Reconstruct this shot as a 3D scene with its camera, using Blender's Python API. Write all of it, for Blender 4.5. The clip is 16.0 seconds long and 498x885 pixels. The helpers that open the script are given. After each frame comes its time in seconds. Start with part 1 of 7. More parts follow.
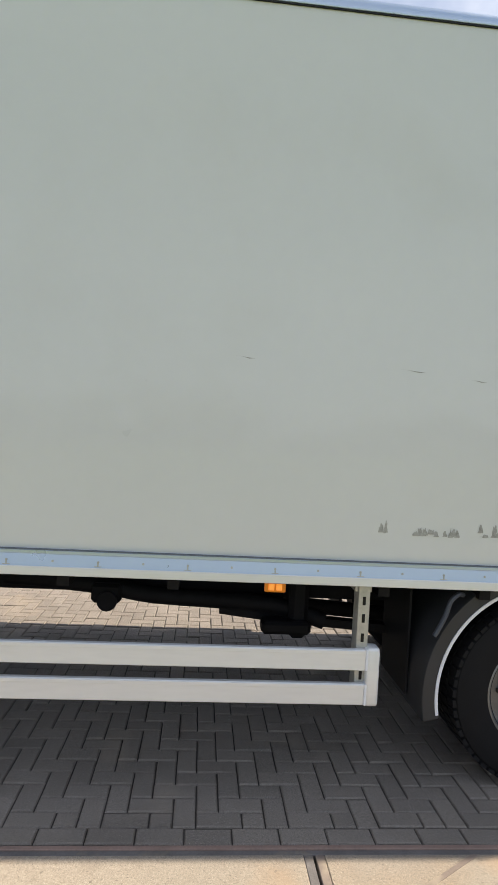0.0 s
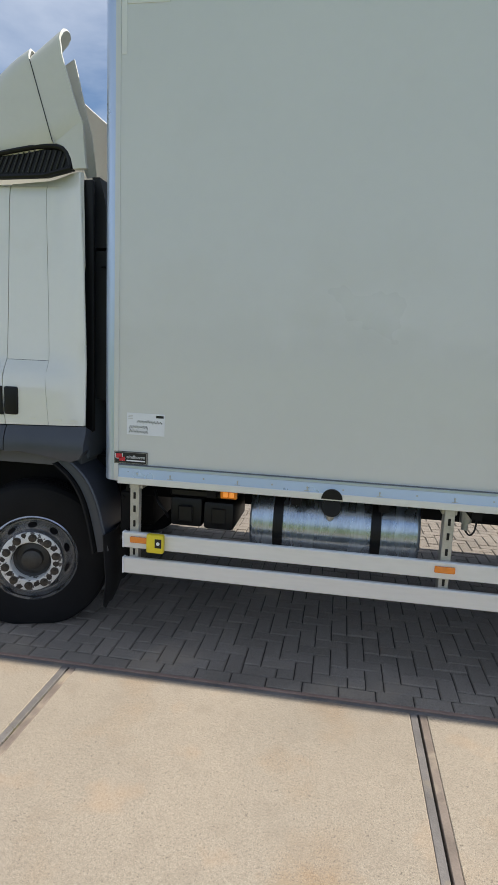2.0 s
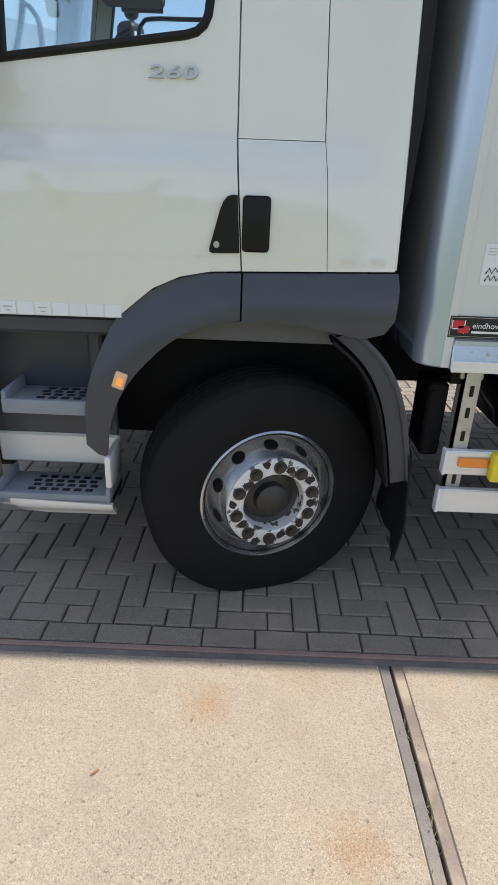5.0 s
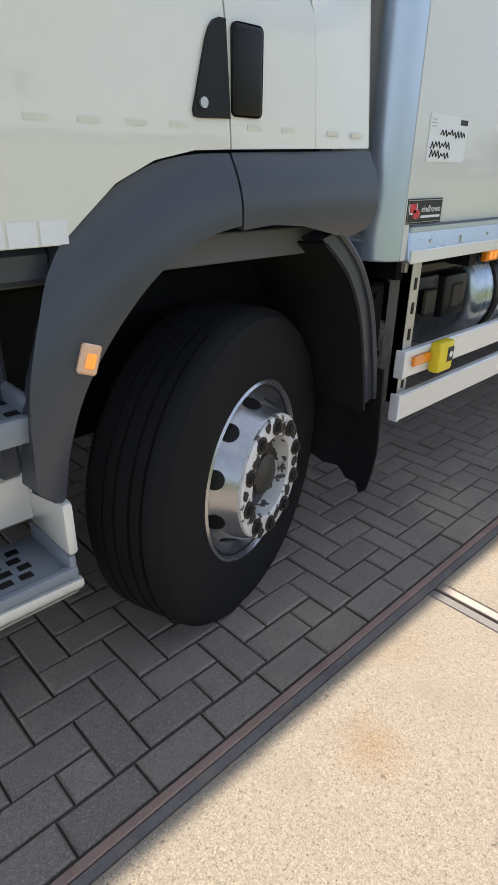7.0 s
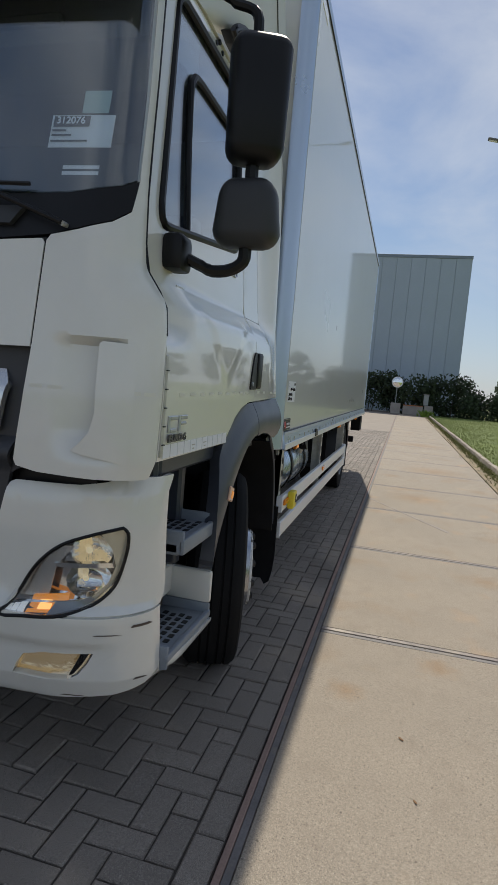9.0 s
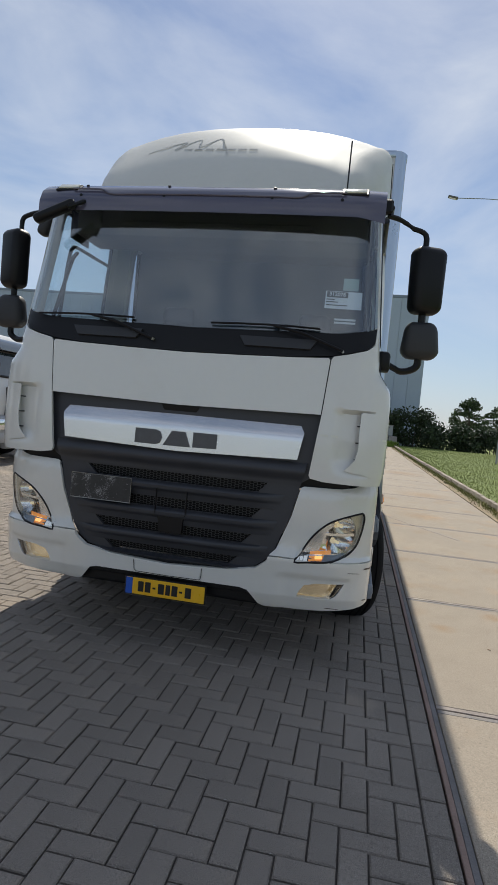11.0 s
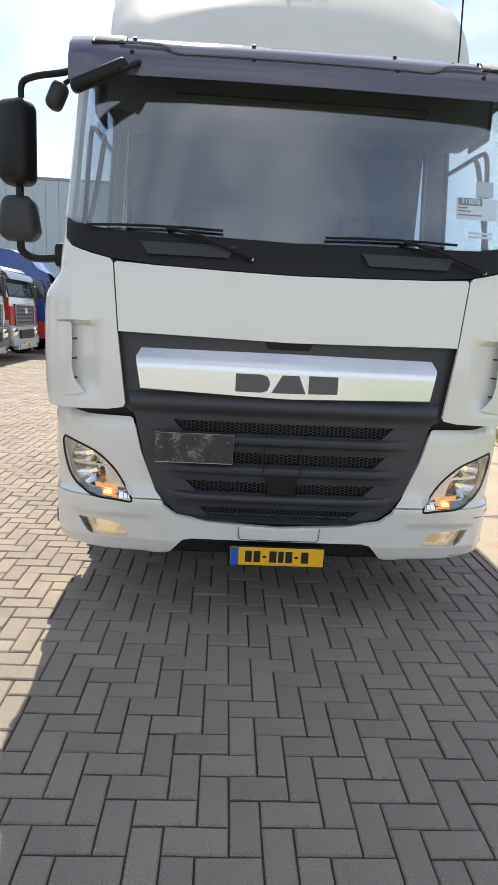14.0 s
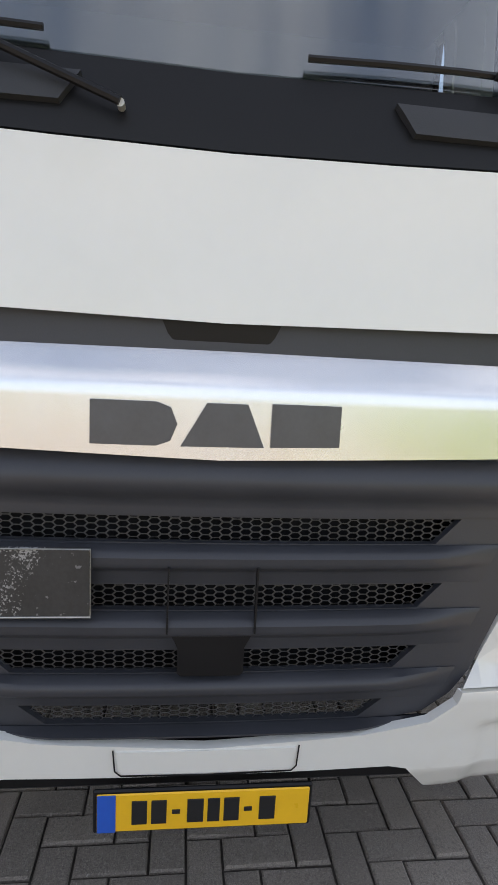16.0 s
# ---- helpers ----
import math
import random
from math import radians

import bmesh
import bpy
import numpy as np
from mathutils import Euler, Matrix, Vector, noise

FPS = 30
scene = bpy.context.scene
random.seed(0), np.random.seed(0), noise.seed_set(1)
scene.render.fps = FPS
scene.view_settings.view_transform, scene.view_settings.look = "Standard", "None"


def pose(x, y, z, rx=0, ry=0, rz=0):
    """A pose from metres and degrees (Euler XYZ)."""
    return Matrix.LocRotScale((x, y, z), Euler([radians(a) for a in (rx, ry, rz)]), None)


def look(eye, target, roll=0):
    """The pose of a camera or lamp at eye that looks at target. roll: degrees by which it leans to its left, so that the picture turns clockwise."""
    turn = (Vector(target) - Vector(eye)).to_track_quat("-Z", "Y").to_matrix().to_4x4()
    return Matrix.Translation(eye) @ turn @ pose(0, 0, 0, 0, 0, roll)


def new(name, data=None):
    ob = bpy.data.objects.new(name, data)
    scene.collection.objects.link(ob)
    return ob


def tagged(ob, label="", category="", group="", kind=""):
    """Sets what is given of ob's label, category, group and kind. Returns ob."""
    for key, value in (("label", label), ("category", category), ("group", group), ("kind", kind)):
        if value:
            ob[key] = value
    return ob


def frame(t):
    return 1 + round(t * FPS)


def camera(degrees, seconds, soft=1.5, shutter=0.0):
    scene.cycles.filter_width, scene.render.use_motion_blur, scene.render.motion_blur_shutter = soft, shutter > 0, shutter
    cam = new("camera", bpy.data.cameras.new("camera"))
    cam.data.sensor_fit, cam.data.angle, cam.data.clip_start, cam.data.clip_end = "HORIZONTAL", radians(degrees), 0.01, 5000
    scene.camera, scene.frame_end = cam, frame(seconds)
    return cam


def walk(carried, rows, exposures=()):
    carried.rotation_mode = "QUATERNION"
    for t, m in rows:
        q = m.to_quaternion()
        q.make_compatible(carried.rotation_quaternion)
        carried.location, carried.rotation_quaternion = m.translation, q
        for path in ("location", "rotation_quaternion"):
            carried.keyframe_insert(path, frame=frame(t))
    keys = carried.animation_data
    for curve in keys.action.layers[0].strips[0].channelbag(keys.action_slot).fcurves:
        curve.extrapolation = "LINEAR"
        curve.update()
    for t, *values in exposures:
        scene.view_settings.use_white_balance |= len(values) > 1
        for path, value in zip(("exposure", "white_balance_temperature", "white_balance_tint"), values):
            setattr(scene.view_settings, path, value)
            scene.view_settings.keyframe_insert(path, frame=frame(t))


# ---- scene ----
cam = camera(46.9, 16.0, 0.6)
PATH = [
    (0, (4.138, -2.884, 1.827), (4.3, -0.89, 1.811), 3.2),
    (0.3, (3.86, -2.964, 1.943), (3.816, -0.966, 1.853), 3.1),
    (0.5, (3.647, -3.026, 2.01), (3.438, -1.042, 1.876), 2.8),
    (0.7, (3.452, -3.14, 2.045), (3.168, -1.167, 1.878), 2.3),
    (1, (3.115, -3.275, 2.074), (2.824, -1.312, 1.827), 3.0),
    (1.5, (2.545, -3.382, 2.052), (2.265, -1.429, 1.721), 2.8),
    (2, (2.069, -3.495, 1.997), (1.763, -1.544, 1.678), 2.5),
    (2.5, (1.549, -3.555, 2.018), (1.275, -1.603, 1.684), 2.7),
    (3, (1.029, -3.509, 2.034), (0.787, -1.554, 1.69), 3.0),
    (3.5, (0.608, -3.413, 1.993), (0.385, -1.456, 1.646), 3.0),
    (4, (0.273, -3.022, 1.962), (0.085, -1.089, 1.488), 3.2),
    (4.5, (0.013, -2.58, 1.873), (-0.141, -0.721, 1.152), 2.7),
    (5, (-0.085, -2.131, 1.715), (-0.085, -0.303, 0.903), 2.3),
    (5.2, (-0.142, -1.943, 1.634), (-0.055, -0.125, 0.803), 2.7),
    (7.3, (-1.422, -1.034, 1.395), (0.06, 0.057, 0.61), 1.2),
    (7.5, (-1.603, -0.98, 1.466), (0.02, -0.038, 0.772), 2.0),
    (8, (-2.060, -0.972, 1.516), (-0.221, -0.246, 1.214), 4.0),
    (8.5, (-2.549, -0.850, 1.534), (-0.648, -0.287, 1.278), 4.0),
    (9, (-3.083, -0.748, 1.532), (-1.158, -0.246, 1.326), 4.8),
    (9.5, (-3.583, -0.603, 1.531), (-1.648, -0.123, 1.369), 5.1),
    (10, (-4.025, -0.378, 1.523), (-2.084, 0.087, 1.399), 5.3),
    (10.2, (-4.238, -0.319, 1.520), (-2.297, 0.149, 1.404), 5.6),
    (12.3, (-5.439, 1.327, 1.638), (-3.447, 1.426, 1.489), 3.5),
    (12.5, (-5.454, 1.447, 1.650), (-3.465, 1.530, 1.457), 3.4),
    (13, (-5.281, 1.605, 1.697), (-3.316, 1.662, 1.327), 3.4),
    (13.5, (-4.945, 1.628, 1.687), (-2.991, 1.663, 1.265), 3.0),
    (14, (-4.461, 1.624, 1.699), (-2.510, 1.529, 1.269), 3.1),
    (14.5, (-3.983, 1.502, 1.636), (-2.036, 1.300, 1.227), 3.2),
    (15, (-3.527, 1.518, 1.489), (-1.572, 1.233, 1.177), 2.8),
    (15.5, (-3.123, 1.459, 1.524), (-1.167, 1.197, 1.203), 3.0),
    (16, (-2.704, 1.377, 1.565), (-0.756, 1.142, 1.179), 3.2),
]
walk(cam, [(t, look(eye, target, roll)) for t, eye, target, roll in PATH], [
    (0.0, 0.5, 6600, 12), (0.5, 0.46, 6450, 11), (1.0, 0.2, 6300, 11), (2.0, 0.18, 6150, 10), (3.5, 0.25, 6150, 11), (5.0, 0.46, 6250, 12), (7.5, 0.6, 6500, 11), (8.0, 0.3, 6300, 10), (8.5, -0.02, 6250, 10), (9.0, -0.42, 6250, 10), (9.5, -0.35, 6200, 10), (10.0, -0.3, 6200, 10),
    (12.5, -0.08, 6300, 9), (13.0, 0.1, 6500, 10), (13.5, 0.48, 6600, 11), (14.0, 0.76, 6650, 11), (14.5, 1.0, 6700, 12), (15.0, 1.06, 6750, 13), (16.0, 1.03, 6800, 13)])

# ---- sky, sun and light ----
SUN_EL, SUN_AZ = radians(51.1), radians(7.4)
world = bpy.data.worlds.new("sky")
scene.world = world
world.use_nodes = True
wn, wl = world.node_tree.nodes, world.node_tree.links
bg = wn["Background"]
bg.inputs["Strength"].default_value = 0.108
sky = wn.new("ShaderNodeTexSky")
sky.sky_type = "NISHITA"
sky.sun_disc = False
sky.sun_elevation, sky.sun_rotation = SUN_EL, math.pi / 2 - SUN_AZ
sky.air_density, sky.dust_density, sky.ozone_density = 1.0, 0.4, 1.5
wtc = wn.new("ShaderNodeTexCoord")
wmap = wn.new("ShaderNodeMapping")
wmap.inputs["Scale"].default_value = (1.0, 1.6, 3.2)
wmap.inputs["Rotation"].default_value = (0.3, 0.2, 0.9)
cloud = wn.new("ShaderNodeTexNoise")
cloud.inputs["Scale"].default_value = 1.7
cloud.inputs["Detail"].default_value = 7.0
cloud.inputs["Roughness"].default_value = 0.55
cloud.inputs["Distortion"].default_value = 0.5
ramp = wn.new("ShaderNodeValToRGB")
ramp.color_ramp.elements[0].position, ramp.color_ramp.elements[1].position = 0.34, 0.74
ramp.color_ramp.elements[0].color, ramp.color_ramp.elements[1].color = (0, 0, 0, 1), (0.75, 0.75, 0.75, 1)
wmix = wn.new("ShaderNodeMix")
wmix.data_type = "RGBA"
wmix.inputs["B"].default_value = (8.6, 8.8, 9.1, 1)
wl.new(wtc.outputs["Generated"], wmap.inputs["Vector"])
wl.new(wmap.outputs["Vector"], cloud.inputs["Vector"])
wl.new(cloud.outputs["Fac"], ramp.inputs["Fac"])
wl.new(ramp.outputs["Color"], wmix.inputs["Factor"])
wl.new(sky.outputs["Color"], wmix.inputs["A"])
sep, hz, haze = wn.new("ShaderNodeSeparateXYZ"), wn.new("ShaderNodeMapRange"), wn.new("ShaderNodeMix")
hz.inputs["From Min"].default_value, hz.inputs["From Max"].default_value = 0.0, 0.35
hz.inputs["To Min"].default_value, hz.inputs["To Max"].default_value = 0.6, 0.0
haze.data_type = "RGBA"
haze.inputs["B"].default_value = (4.8, 5.6, 6.8, 1)
wl.new(wtc.outputs["Generated"], sep.inputs["Vector"])
wl.new(sep.outputs["Z"], hz.inputs["Value"])
wl.new(hz.outputs["Result"], haze.inputs["Factor"])
wl.new(wmix.outputs["Result"], haze.inputs["A"])
wl.new(haze.outputs["Result"], bg.inputs["Color"])

sun_data = bpy.data.lights.new("sun", "SUN")
sun_data.energy, sun_data.angle, sun_data.color = 4.8, radians(0.53), (1.0, 0.91, 0.76)
sun = new("sun", sun_data)
sun.matrix_world = look((30 * math.cos(SUN_AZ), 30 * math.sin(SUN_AZ), 37), (0, 0, 0))


# ---- materials ----
def mat(name, col, rough=0.5, metal=0.0, var=0.10, scale=3.0, fine=90.0, bump=0.05, spec=0.5, coat=0.0, emit=None, stretch=None, island=0.0, obj=0.0, fvar=0.5):
    m = bpy.data.materials.new(name)
    m.use_nodes = True
    n, l = m.node_tree.nodes, m.node_tree.links
    b = n["Principled BSDF"]
    b.inputs["Metallic"].default_value = metal
    b.inputs["Specular IOR Level"].default_value = spec
    b.inputs["Coat Weight"].default_value = coat
    b.inputs["Coat Roughness"].default_value = 0.04
    tc = n.new("ShaderNodeTexCoord")
    vec = tc.outputs["Object"]
    if stretch:
        mp = n.new("ShaderNodeMapping")
        mp.inputs["Scale"].default_value = stretch
        l.new(vec, mp.inputs["Vector"])
        vec = mp.outputs["Vector"]
    n1, n2 = n.new("ShaderNodeTexNoise"), n.new("ShaderNodeTexNoise")
    for t, s, d in ((n1, scale, 5.0), (n2, fine, 3.0)):
        t.inputs["Scale"].default_value, t.inputs["Detail"].default_value = s, d
        l.new(vec, t.inputs["Vector"])
    add = n.new("ShaderNodeMath")
    add.operation = "MULTIPLY_ADD"
    add.inputs[1].default_value = fvar
    l.new(n2.outputs["Fac"], add.inputs[0])
    l.new(n1.outputs["Fac"], add.inputs[2])
    last = add.outputs[0]
    if island or obj:
        src = n.new("ShaderNodeNewGeometry").outputs["Random Per Island"] if island else n.new("ShaderNodeObjectInfo").outputs["Random"]
        a2 = n.new("ShaderNodeMath")
        a2.operation = "MULTIPLY_ADD"
        a2.inputs[1].default_value = (island or obj)
        l.new(src, a2.inputs[0])
        l.new(last, a2.inputs[2])
        last = a2.outputs[0]
    mr = n.new("ShaderNodeMapRange")
    mid = 0.5 + 0.5 * fvar + 0.5 * (island or obj)
    mr.inputs["From Min"].default_value, mr.inputs["From Max"].default_value = mid - 0.5, mid + 0.5
    l.new(last, mr.inputs["Value"])
    mix = n.new("ShaderNodeMix")
    mix.data_type = "RGBA"
    mix.inputs["A"].default_value = (*[max(0, c * (1 - 2 * var)) for c in col], 1)
    mix.inputs["B"].default_value = (*[min(1, c * (1 + 2 * var)) for c in col], 1)
    l.new(mr.outputs["Result"], mix.inputs["Factor"])
    l.new(mix.outputs["Result"], b.inputs["Base Color"])
    mr2 = n.new("ShaderNodeMapRange")
    mr2.inputs["To Min"].default_value, mr2.inputs["To Max"].default_value = max(0.02, rough - 0.08 * (var > 0)), min(1, rough + 0.08 * (var > 0))
    l.new(n1.outputs["Fac"], mr2.inputs["Value"])
    l.new(mr2.outputs["Result"], b.inputs["Roughness"])
    if bump:
        bp = n.new("ShaderNodeBump")
        bp.inputs["Strength"].default_value = bump
        bp.inputs["Distance"].default_value = 0.01
        l.new(n2.outputs["Fac"], bp.inputs["Height"])
        l.new(bp.outputs["Normal"], b.inputs["Normal"])
    if emit:
        b.inputs["Emission Color"].default_value = (*emit[0], 1)
        b.inputs["Emission Strength"].default_value = emit[1]
    return m


def glass(name, tint, gloss=1.0, rough=0.0, base=0.035):
    m = bpy.data.materials.new(name)
    m.use_nodes = True
    n, l = m.node_tree.nodes, m.node_tree.links
    n.remove(n["Principled BSDF"])
    tr, gl, lw, pw, ma, mx = (n.new("ShaderNode" + k) for k in ("BsdfTransparent", "BsdfGlossy", "LayerWeight", "Math", "Math", "MixShader"))
    tr.inputs["Color"].default_value = (*tint, 1)
    gl.inputs["Roughness"].default_value = rough
    gl.inputs["Color"].default_value = (gloss, gloss, gloss, 1)
    lw.inputs["Blend"].default_value = 0.5
    pw.operation, ma.operation = "POWER", "MULTIPLY_ADD"
    pw.inputs[1].default_value = 3.0
    ma.inputs[1].default_value, ma.inputs[2].default_value = 0.9, base
    l.new(lw.outputs["Facing"], pw.inputs[0])
    l.new(pw.outputs[0], ma.inputs[0])
    l.new(ma.outputs[0], mx.inputs["Fac"])
    l.new(tr.outputs["BSDF"], mx.inputs[1])
    l.new(gl.outputs["BSDF"], mx.inputs[2])
    l.new(mx.outputs["Shader"], n["Material Output"].inputs["Surface"])
    return m


def speckle(m, col, scale, lo, hi, amount, fine=None, detail=3.0):
    """Specks or patches of another colour over a material."""
    n, l = m.node_tree.nodes, m.node_tree.links
    b = n["Principled BSDF"]
    base = b.inputs["Base Color"].links[0].from_socket
    no = n.new("ShaderNodeTexNoise")
    no.inputs["Scale"].default_value, no.inputs["Detail"].default_value = scale, detail
    l.new(n["Texture Coordinate"].outputs["Object"], no.inputs["Vector"])
    val = no.outputs["Fac"]
    if fine:
        n2 = n.new("ShaderNodeTexNoise")
        n2.inputs["Scale"].default_value, n2.inputs["Detail"].default_value = fine, 3.0
        l.new(n["Texture Coordinate"].outputs["Object"], n2.inputs["Vector"])
        a = n.new("ShaderNodeMath")
        a.operation = "MULTIPLY"
        l.new(val, a.inputs[0])
        l.new(n2.outputs["Fac"], a.inputs[1])
        val = a.outputs[0]
    mr = n.new("ShaderNodeMapRange")
    mr.inputs["From Min"].default_value, mr.inputs["From Max"].default_value, mr.inputs["To Max"].default_value = lo, hi, amount
    l.new(val, mr.inputs["Value"])
    mx = n.new("ShaderNodeMix")
    mx.data_type = "RGBA"
    mx.inputs["B"].default_value = (*col, 1)
    l.new(mr.outputs["Result"], mx.inputs["Factor"])
    l.new(base, mx.inputs["A"])
    l.new(mx.outputs["Result"], b.inputs["Base Color"])
    return m


CAB_WHITE = mat("cab_paint", (0.775, 0.772, 0.728), 0.20, var=0.015, scale=1.5, fine=25, bump=0.003, coat=1.0)
# cab white made darker and rougher to hold down sun glare on the deflector
DEFLECTOR_WHITE = mat("dulled_deflector_paint", (0.66, 0.65, 0.595), 0.42, var=0.03, scale=1.5, fine=25, bump=0.006, spec=0.35)
BOX_WHITE = mat("box_paint", (0.665, 0.675, 0.665), 0.30, var=0.02, scale=0.7, fine=12, bump=0.004, coat=0.6)
speckle(CAB_WHITE, (0.62, 0.58, 0.47), 2.2, 0.56, 0.75, 0.22, None, 8.0)
speckle(BOX_WHITE, (0.55, 0.52, 0.44), 1.1, 0.55, 0.75, 0.20, None, 8.0)
# blue in the base colour stands for sky mirrored in the box rails
ALU = mat("sky_tinted_aluminium", (0.53, 0.62, 0.77), 0.30, 0.6, var=0.015, scale=4, fine=60, bump=0.01)
RAIL_ALU = mat("rail_aluminium", (0.78, 0.79, 0.78), 0.38, 0.25, var=0.05, scale=3, fine=50, bump=0.015, stretch=(0.15, 1, 1))
TANK_ALU = mat("tank_aluminium", (0.46, 0.53, 0.61), 0.27, 0.9, var=0.22, scale=7, fine=45, bump=0.05, stretch=(2.6, 0.7, 0.5))
PLASTIC = mat("dark_plastic", (0.030, 0.031, 0.034), 0.50, var=0.10, scale=6, fine=300, bump=0.05)
GREY_PLASTIC = mat("fender_plastic", (0.056, 0.063, 0.080), 0.36, var=0.08, scale=5, fine=260, bump=0.04)
BLACK = mat("black_trim", (0.007, 0.007, 0.008), 0.42, spec=0.3, var=0.1, scale=8, fine=200, bump=0.02)
GRILLE = mat("grille_plastic", (0.042, 0.044, 0.052), 0.46, var=0.10, scale=5, fine=260, bump=0.03)
CHASSIS = mat("chassis_paint", (0.008, 0.008, 0.009), 0.6, spec=0.15, var=0.25, scale=6, fine=60, bump=0.08)
RUBBER = mat("tyre_rubber", (0.0135, 0.0135, 0.0142), 0.8, spec=0.15, var=0.18, scale=5, fine=140, bump=0.10)
RUBBER_MAT = mat("mudflap_rubber", (0.014, 0.014, 0.015), 0.75, spec=0.2, var=0.25, scale=9, fine=160, bump=0.15)
RIM = mat("painted_steel_rim", (0.43, 0.445, 0.47), 0.24, 0.85, var=0.14, scale=9, fine=90, bump=0.03)
HUB_DARK = mat("greasy_hub", (0.06, 0.058, 0.055), 0.45, 0.5, var=0.25, scale=14, fine=120, bump=0.1)
RUST = mat("chipped_wheel_paint", (0.72, 0.72, 0.70), 0.42, 0.1, var=0.10, scale=16, fine=120, bump=0.06)
CHIP = mat("rusty_flake", (0.035, 0.028, 0.024), 0.7, 0.1, var=0.3, scale=20, fine=120, bump=0.1)
speckle(RUST, (0.04, 0.03, 0.025), 26.0, 0.57, 0.60, 0.9, None, 6.0)
NUT = mat("wheel_nut_steel", (0.07, 0.066, 0.062), 0.42, 0.7, var=0.25, scale=40, fine=200, bump=0.05)
CHROME = mat("chrome", (0.86, 0.87, 0.88), 0.07, 1.0, var=0.02, scale=5, fine=40, bump=0.0)
BADGE_BAR = mat("brushed_badge_bar", (0.82, 0.82, 0.82), 0.24, 0.85, var=0.03, scale=5, fine=60, bump=0.004)
LETTER = mat("badge_grey", (0.10, 0.10, 0.105), 0.35, 0.3, var=0.08, scale=20, fine=100, bump=0.0)
GALV = mat("galvanised_steel", (0.50, 0.49, 0.45), 0.45, 0.5, var=0.14, scale=22, fine=90, bump=0.04)
AMBER = mat("amber_lens", (0.85, 0.26, 0.02), 0.15, var=0.06, scale=30, fine=200, bump=0.02, coat=0.5)
REPEATER = mat("pale_repeater_lens", (0.86, 0.55, 0.36), 0.15, var=0.06, scale=30, fine=200, bump=0.02, coat=0.5)
BULB = mat("indicator_bulb", (0.95, 0.55, 0.15), 0.3, var=0.02, scale=30, fine=120, bump=0.0, emit=((1.0, 0.50, 0.14), 1.4))
AMBER_LIT = mat("lit_indicator", (0.9, 0.35, 0.05), 0.2, var=0.04, scale=30, fine=120, bump=0.02, emit=((1.0, 0.36, 0.08), 0.35))
LAMP_WARM = mat("lit_fog_reflector", (0.85, 0.80, 0.66), 0.12, 0.9, var=0.05, scale=25, fine=28, bump=0.6, emit=((1.0, 0.66, 0.28), 0.16))
LED_ON = mat("lit_daylight_led", (0.9, 0.93, 0.96), 0.2, var=0.02, scale=20, fine=80, bump=0.0, emit=((0.95, 0.98, 1.0), 0.25))
BULB_ON = mat("lit_bulb", (1.0, 0.9, 0.7), 0.2, var=0.02, scale=20, fine=80, bump=0.0, emit=((1.0, 0.75, 0.4), 0.4))
LAMP_CREAM = mat("lamp_trim_cream", (0.62, 0.58, 0.46), 0.22, 0.3, var=0.05, scale=12, fine=40, bump=0.0, coat=0.5)
LAMP_BOWL = mat("lit_lamp_bowl", (0.86, 0.83, 0.76), 0.09, 1.0, var=0.06, scale=22, fine=40, bump=0.25, emit=((1.0, 0.72, 0.38), 0.015))
YELLOW = mat("yellow_plastic", (0.82, 0.66, 0.03), 0.42, var=0.06, scale=18, fine=120, bump=0.03)
PLATE_Y = mat("plate_yellow", (0.88, 0.50, 0.02), 0.30, var=0.03, scale=10, fine=80, bump=0.01)
PLATE_B = mat("plate_blue", (0.02, 0.10, 0.50), 0.35, var=0.05, scale=10, fine=80, bump=0.0)
INK = mat("black_ink", (0.012, 0.012, 0.013), 0.5, var=0.1, scale=20, fine=80, bump=0.0)
PAPER = mat("sticker_white", (0.80, 0.82, 0.86), 0.40, var=0.03, scale=9, fine=60, bump=0.01)
RED = mat("sticker_red", (0.60, 0.03, 0.05), 0.4, var=0.05, scale=9, fine=60, bump=0.0)
GHOST = mat("faded_lettering", (0.66, 0.67, 0.655), 0.30, var=0.06, scale=9, fine=60, bump=0.0)
SILVER_BADGE = mat("silver_badge", (0.50, 0.52, 0.55), 0.28, 0.45, var=0.03, scale=9, fine=60, bump=0.0)
MIRROR = mat("mirror_glass", (0.88, 0.90, 0.92), 0.02, 1.0, var=0.0, scale=3, fine=30, bump=0.0)
GLASS = glass("cab_glass", (0.90, 0.96, 0.98), 1.0, 0.0, 0.015)
SCREEN = glass("windscreen_glass", (0.90, 0.945, 0.96), 1.0, 0.0, 0.115)
CLEAR = glass("lamp_glass", (0.96, 0.97, 0.97))
SMOKE = mat("smoked_visor", (0.105, 0.100, 0.145), 0.10, var=0.05, scale=4, fine=60, bump=0.0, coat=0.7)
CABIN = mat("cabin_trim", (0.12, 0.125, 0.135), 0.7, var=0.1, scale=6, fine=180, bump=0.05)
CABIN_LIGHT = mat("headliner", (0.11, 0.108, 0.10), 0.8, var=0.06, scale=6, fine=180, bump=0.04)
SLATE = mat("slate_wall_lining", (0.13, 0.15, 0.18), 0.85, var=0.04, scale=2, fine=90, bump=0.03)
SEAT = mat("seat_cloth", (0.045, 0.055, 0.085), 0.9, var=0.2, scale=14, fine=220, bump=0.1)
STEP = mat("step_plastic", (0.24, 0.27, 0.31), 0.45, var=0.10, scale=9, fine=200, bump=0.06)


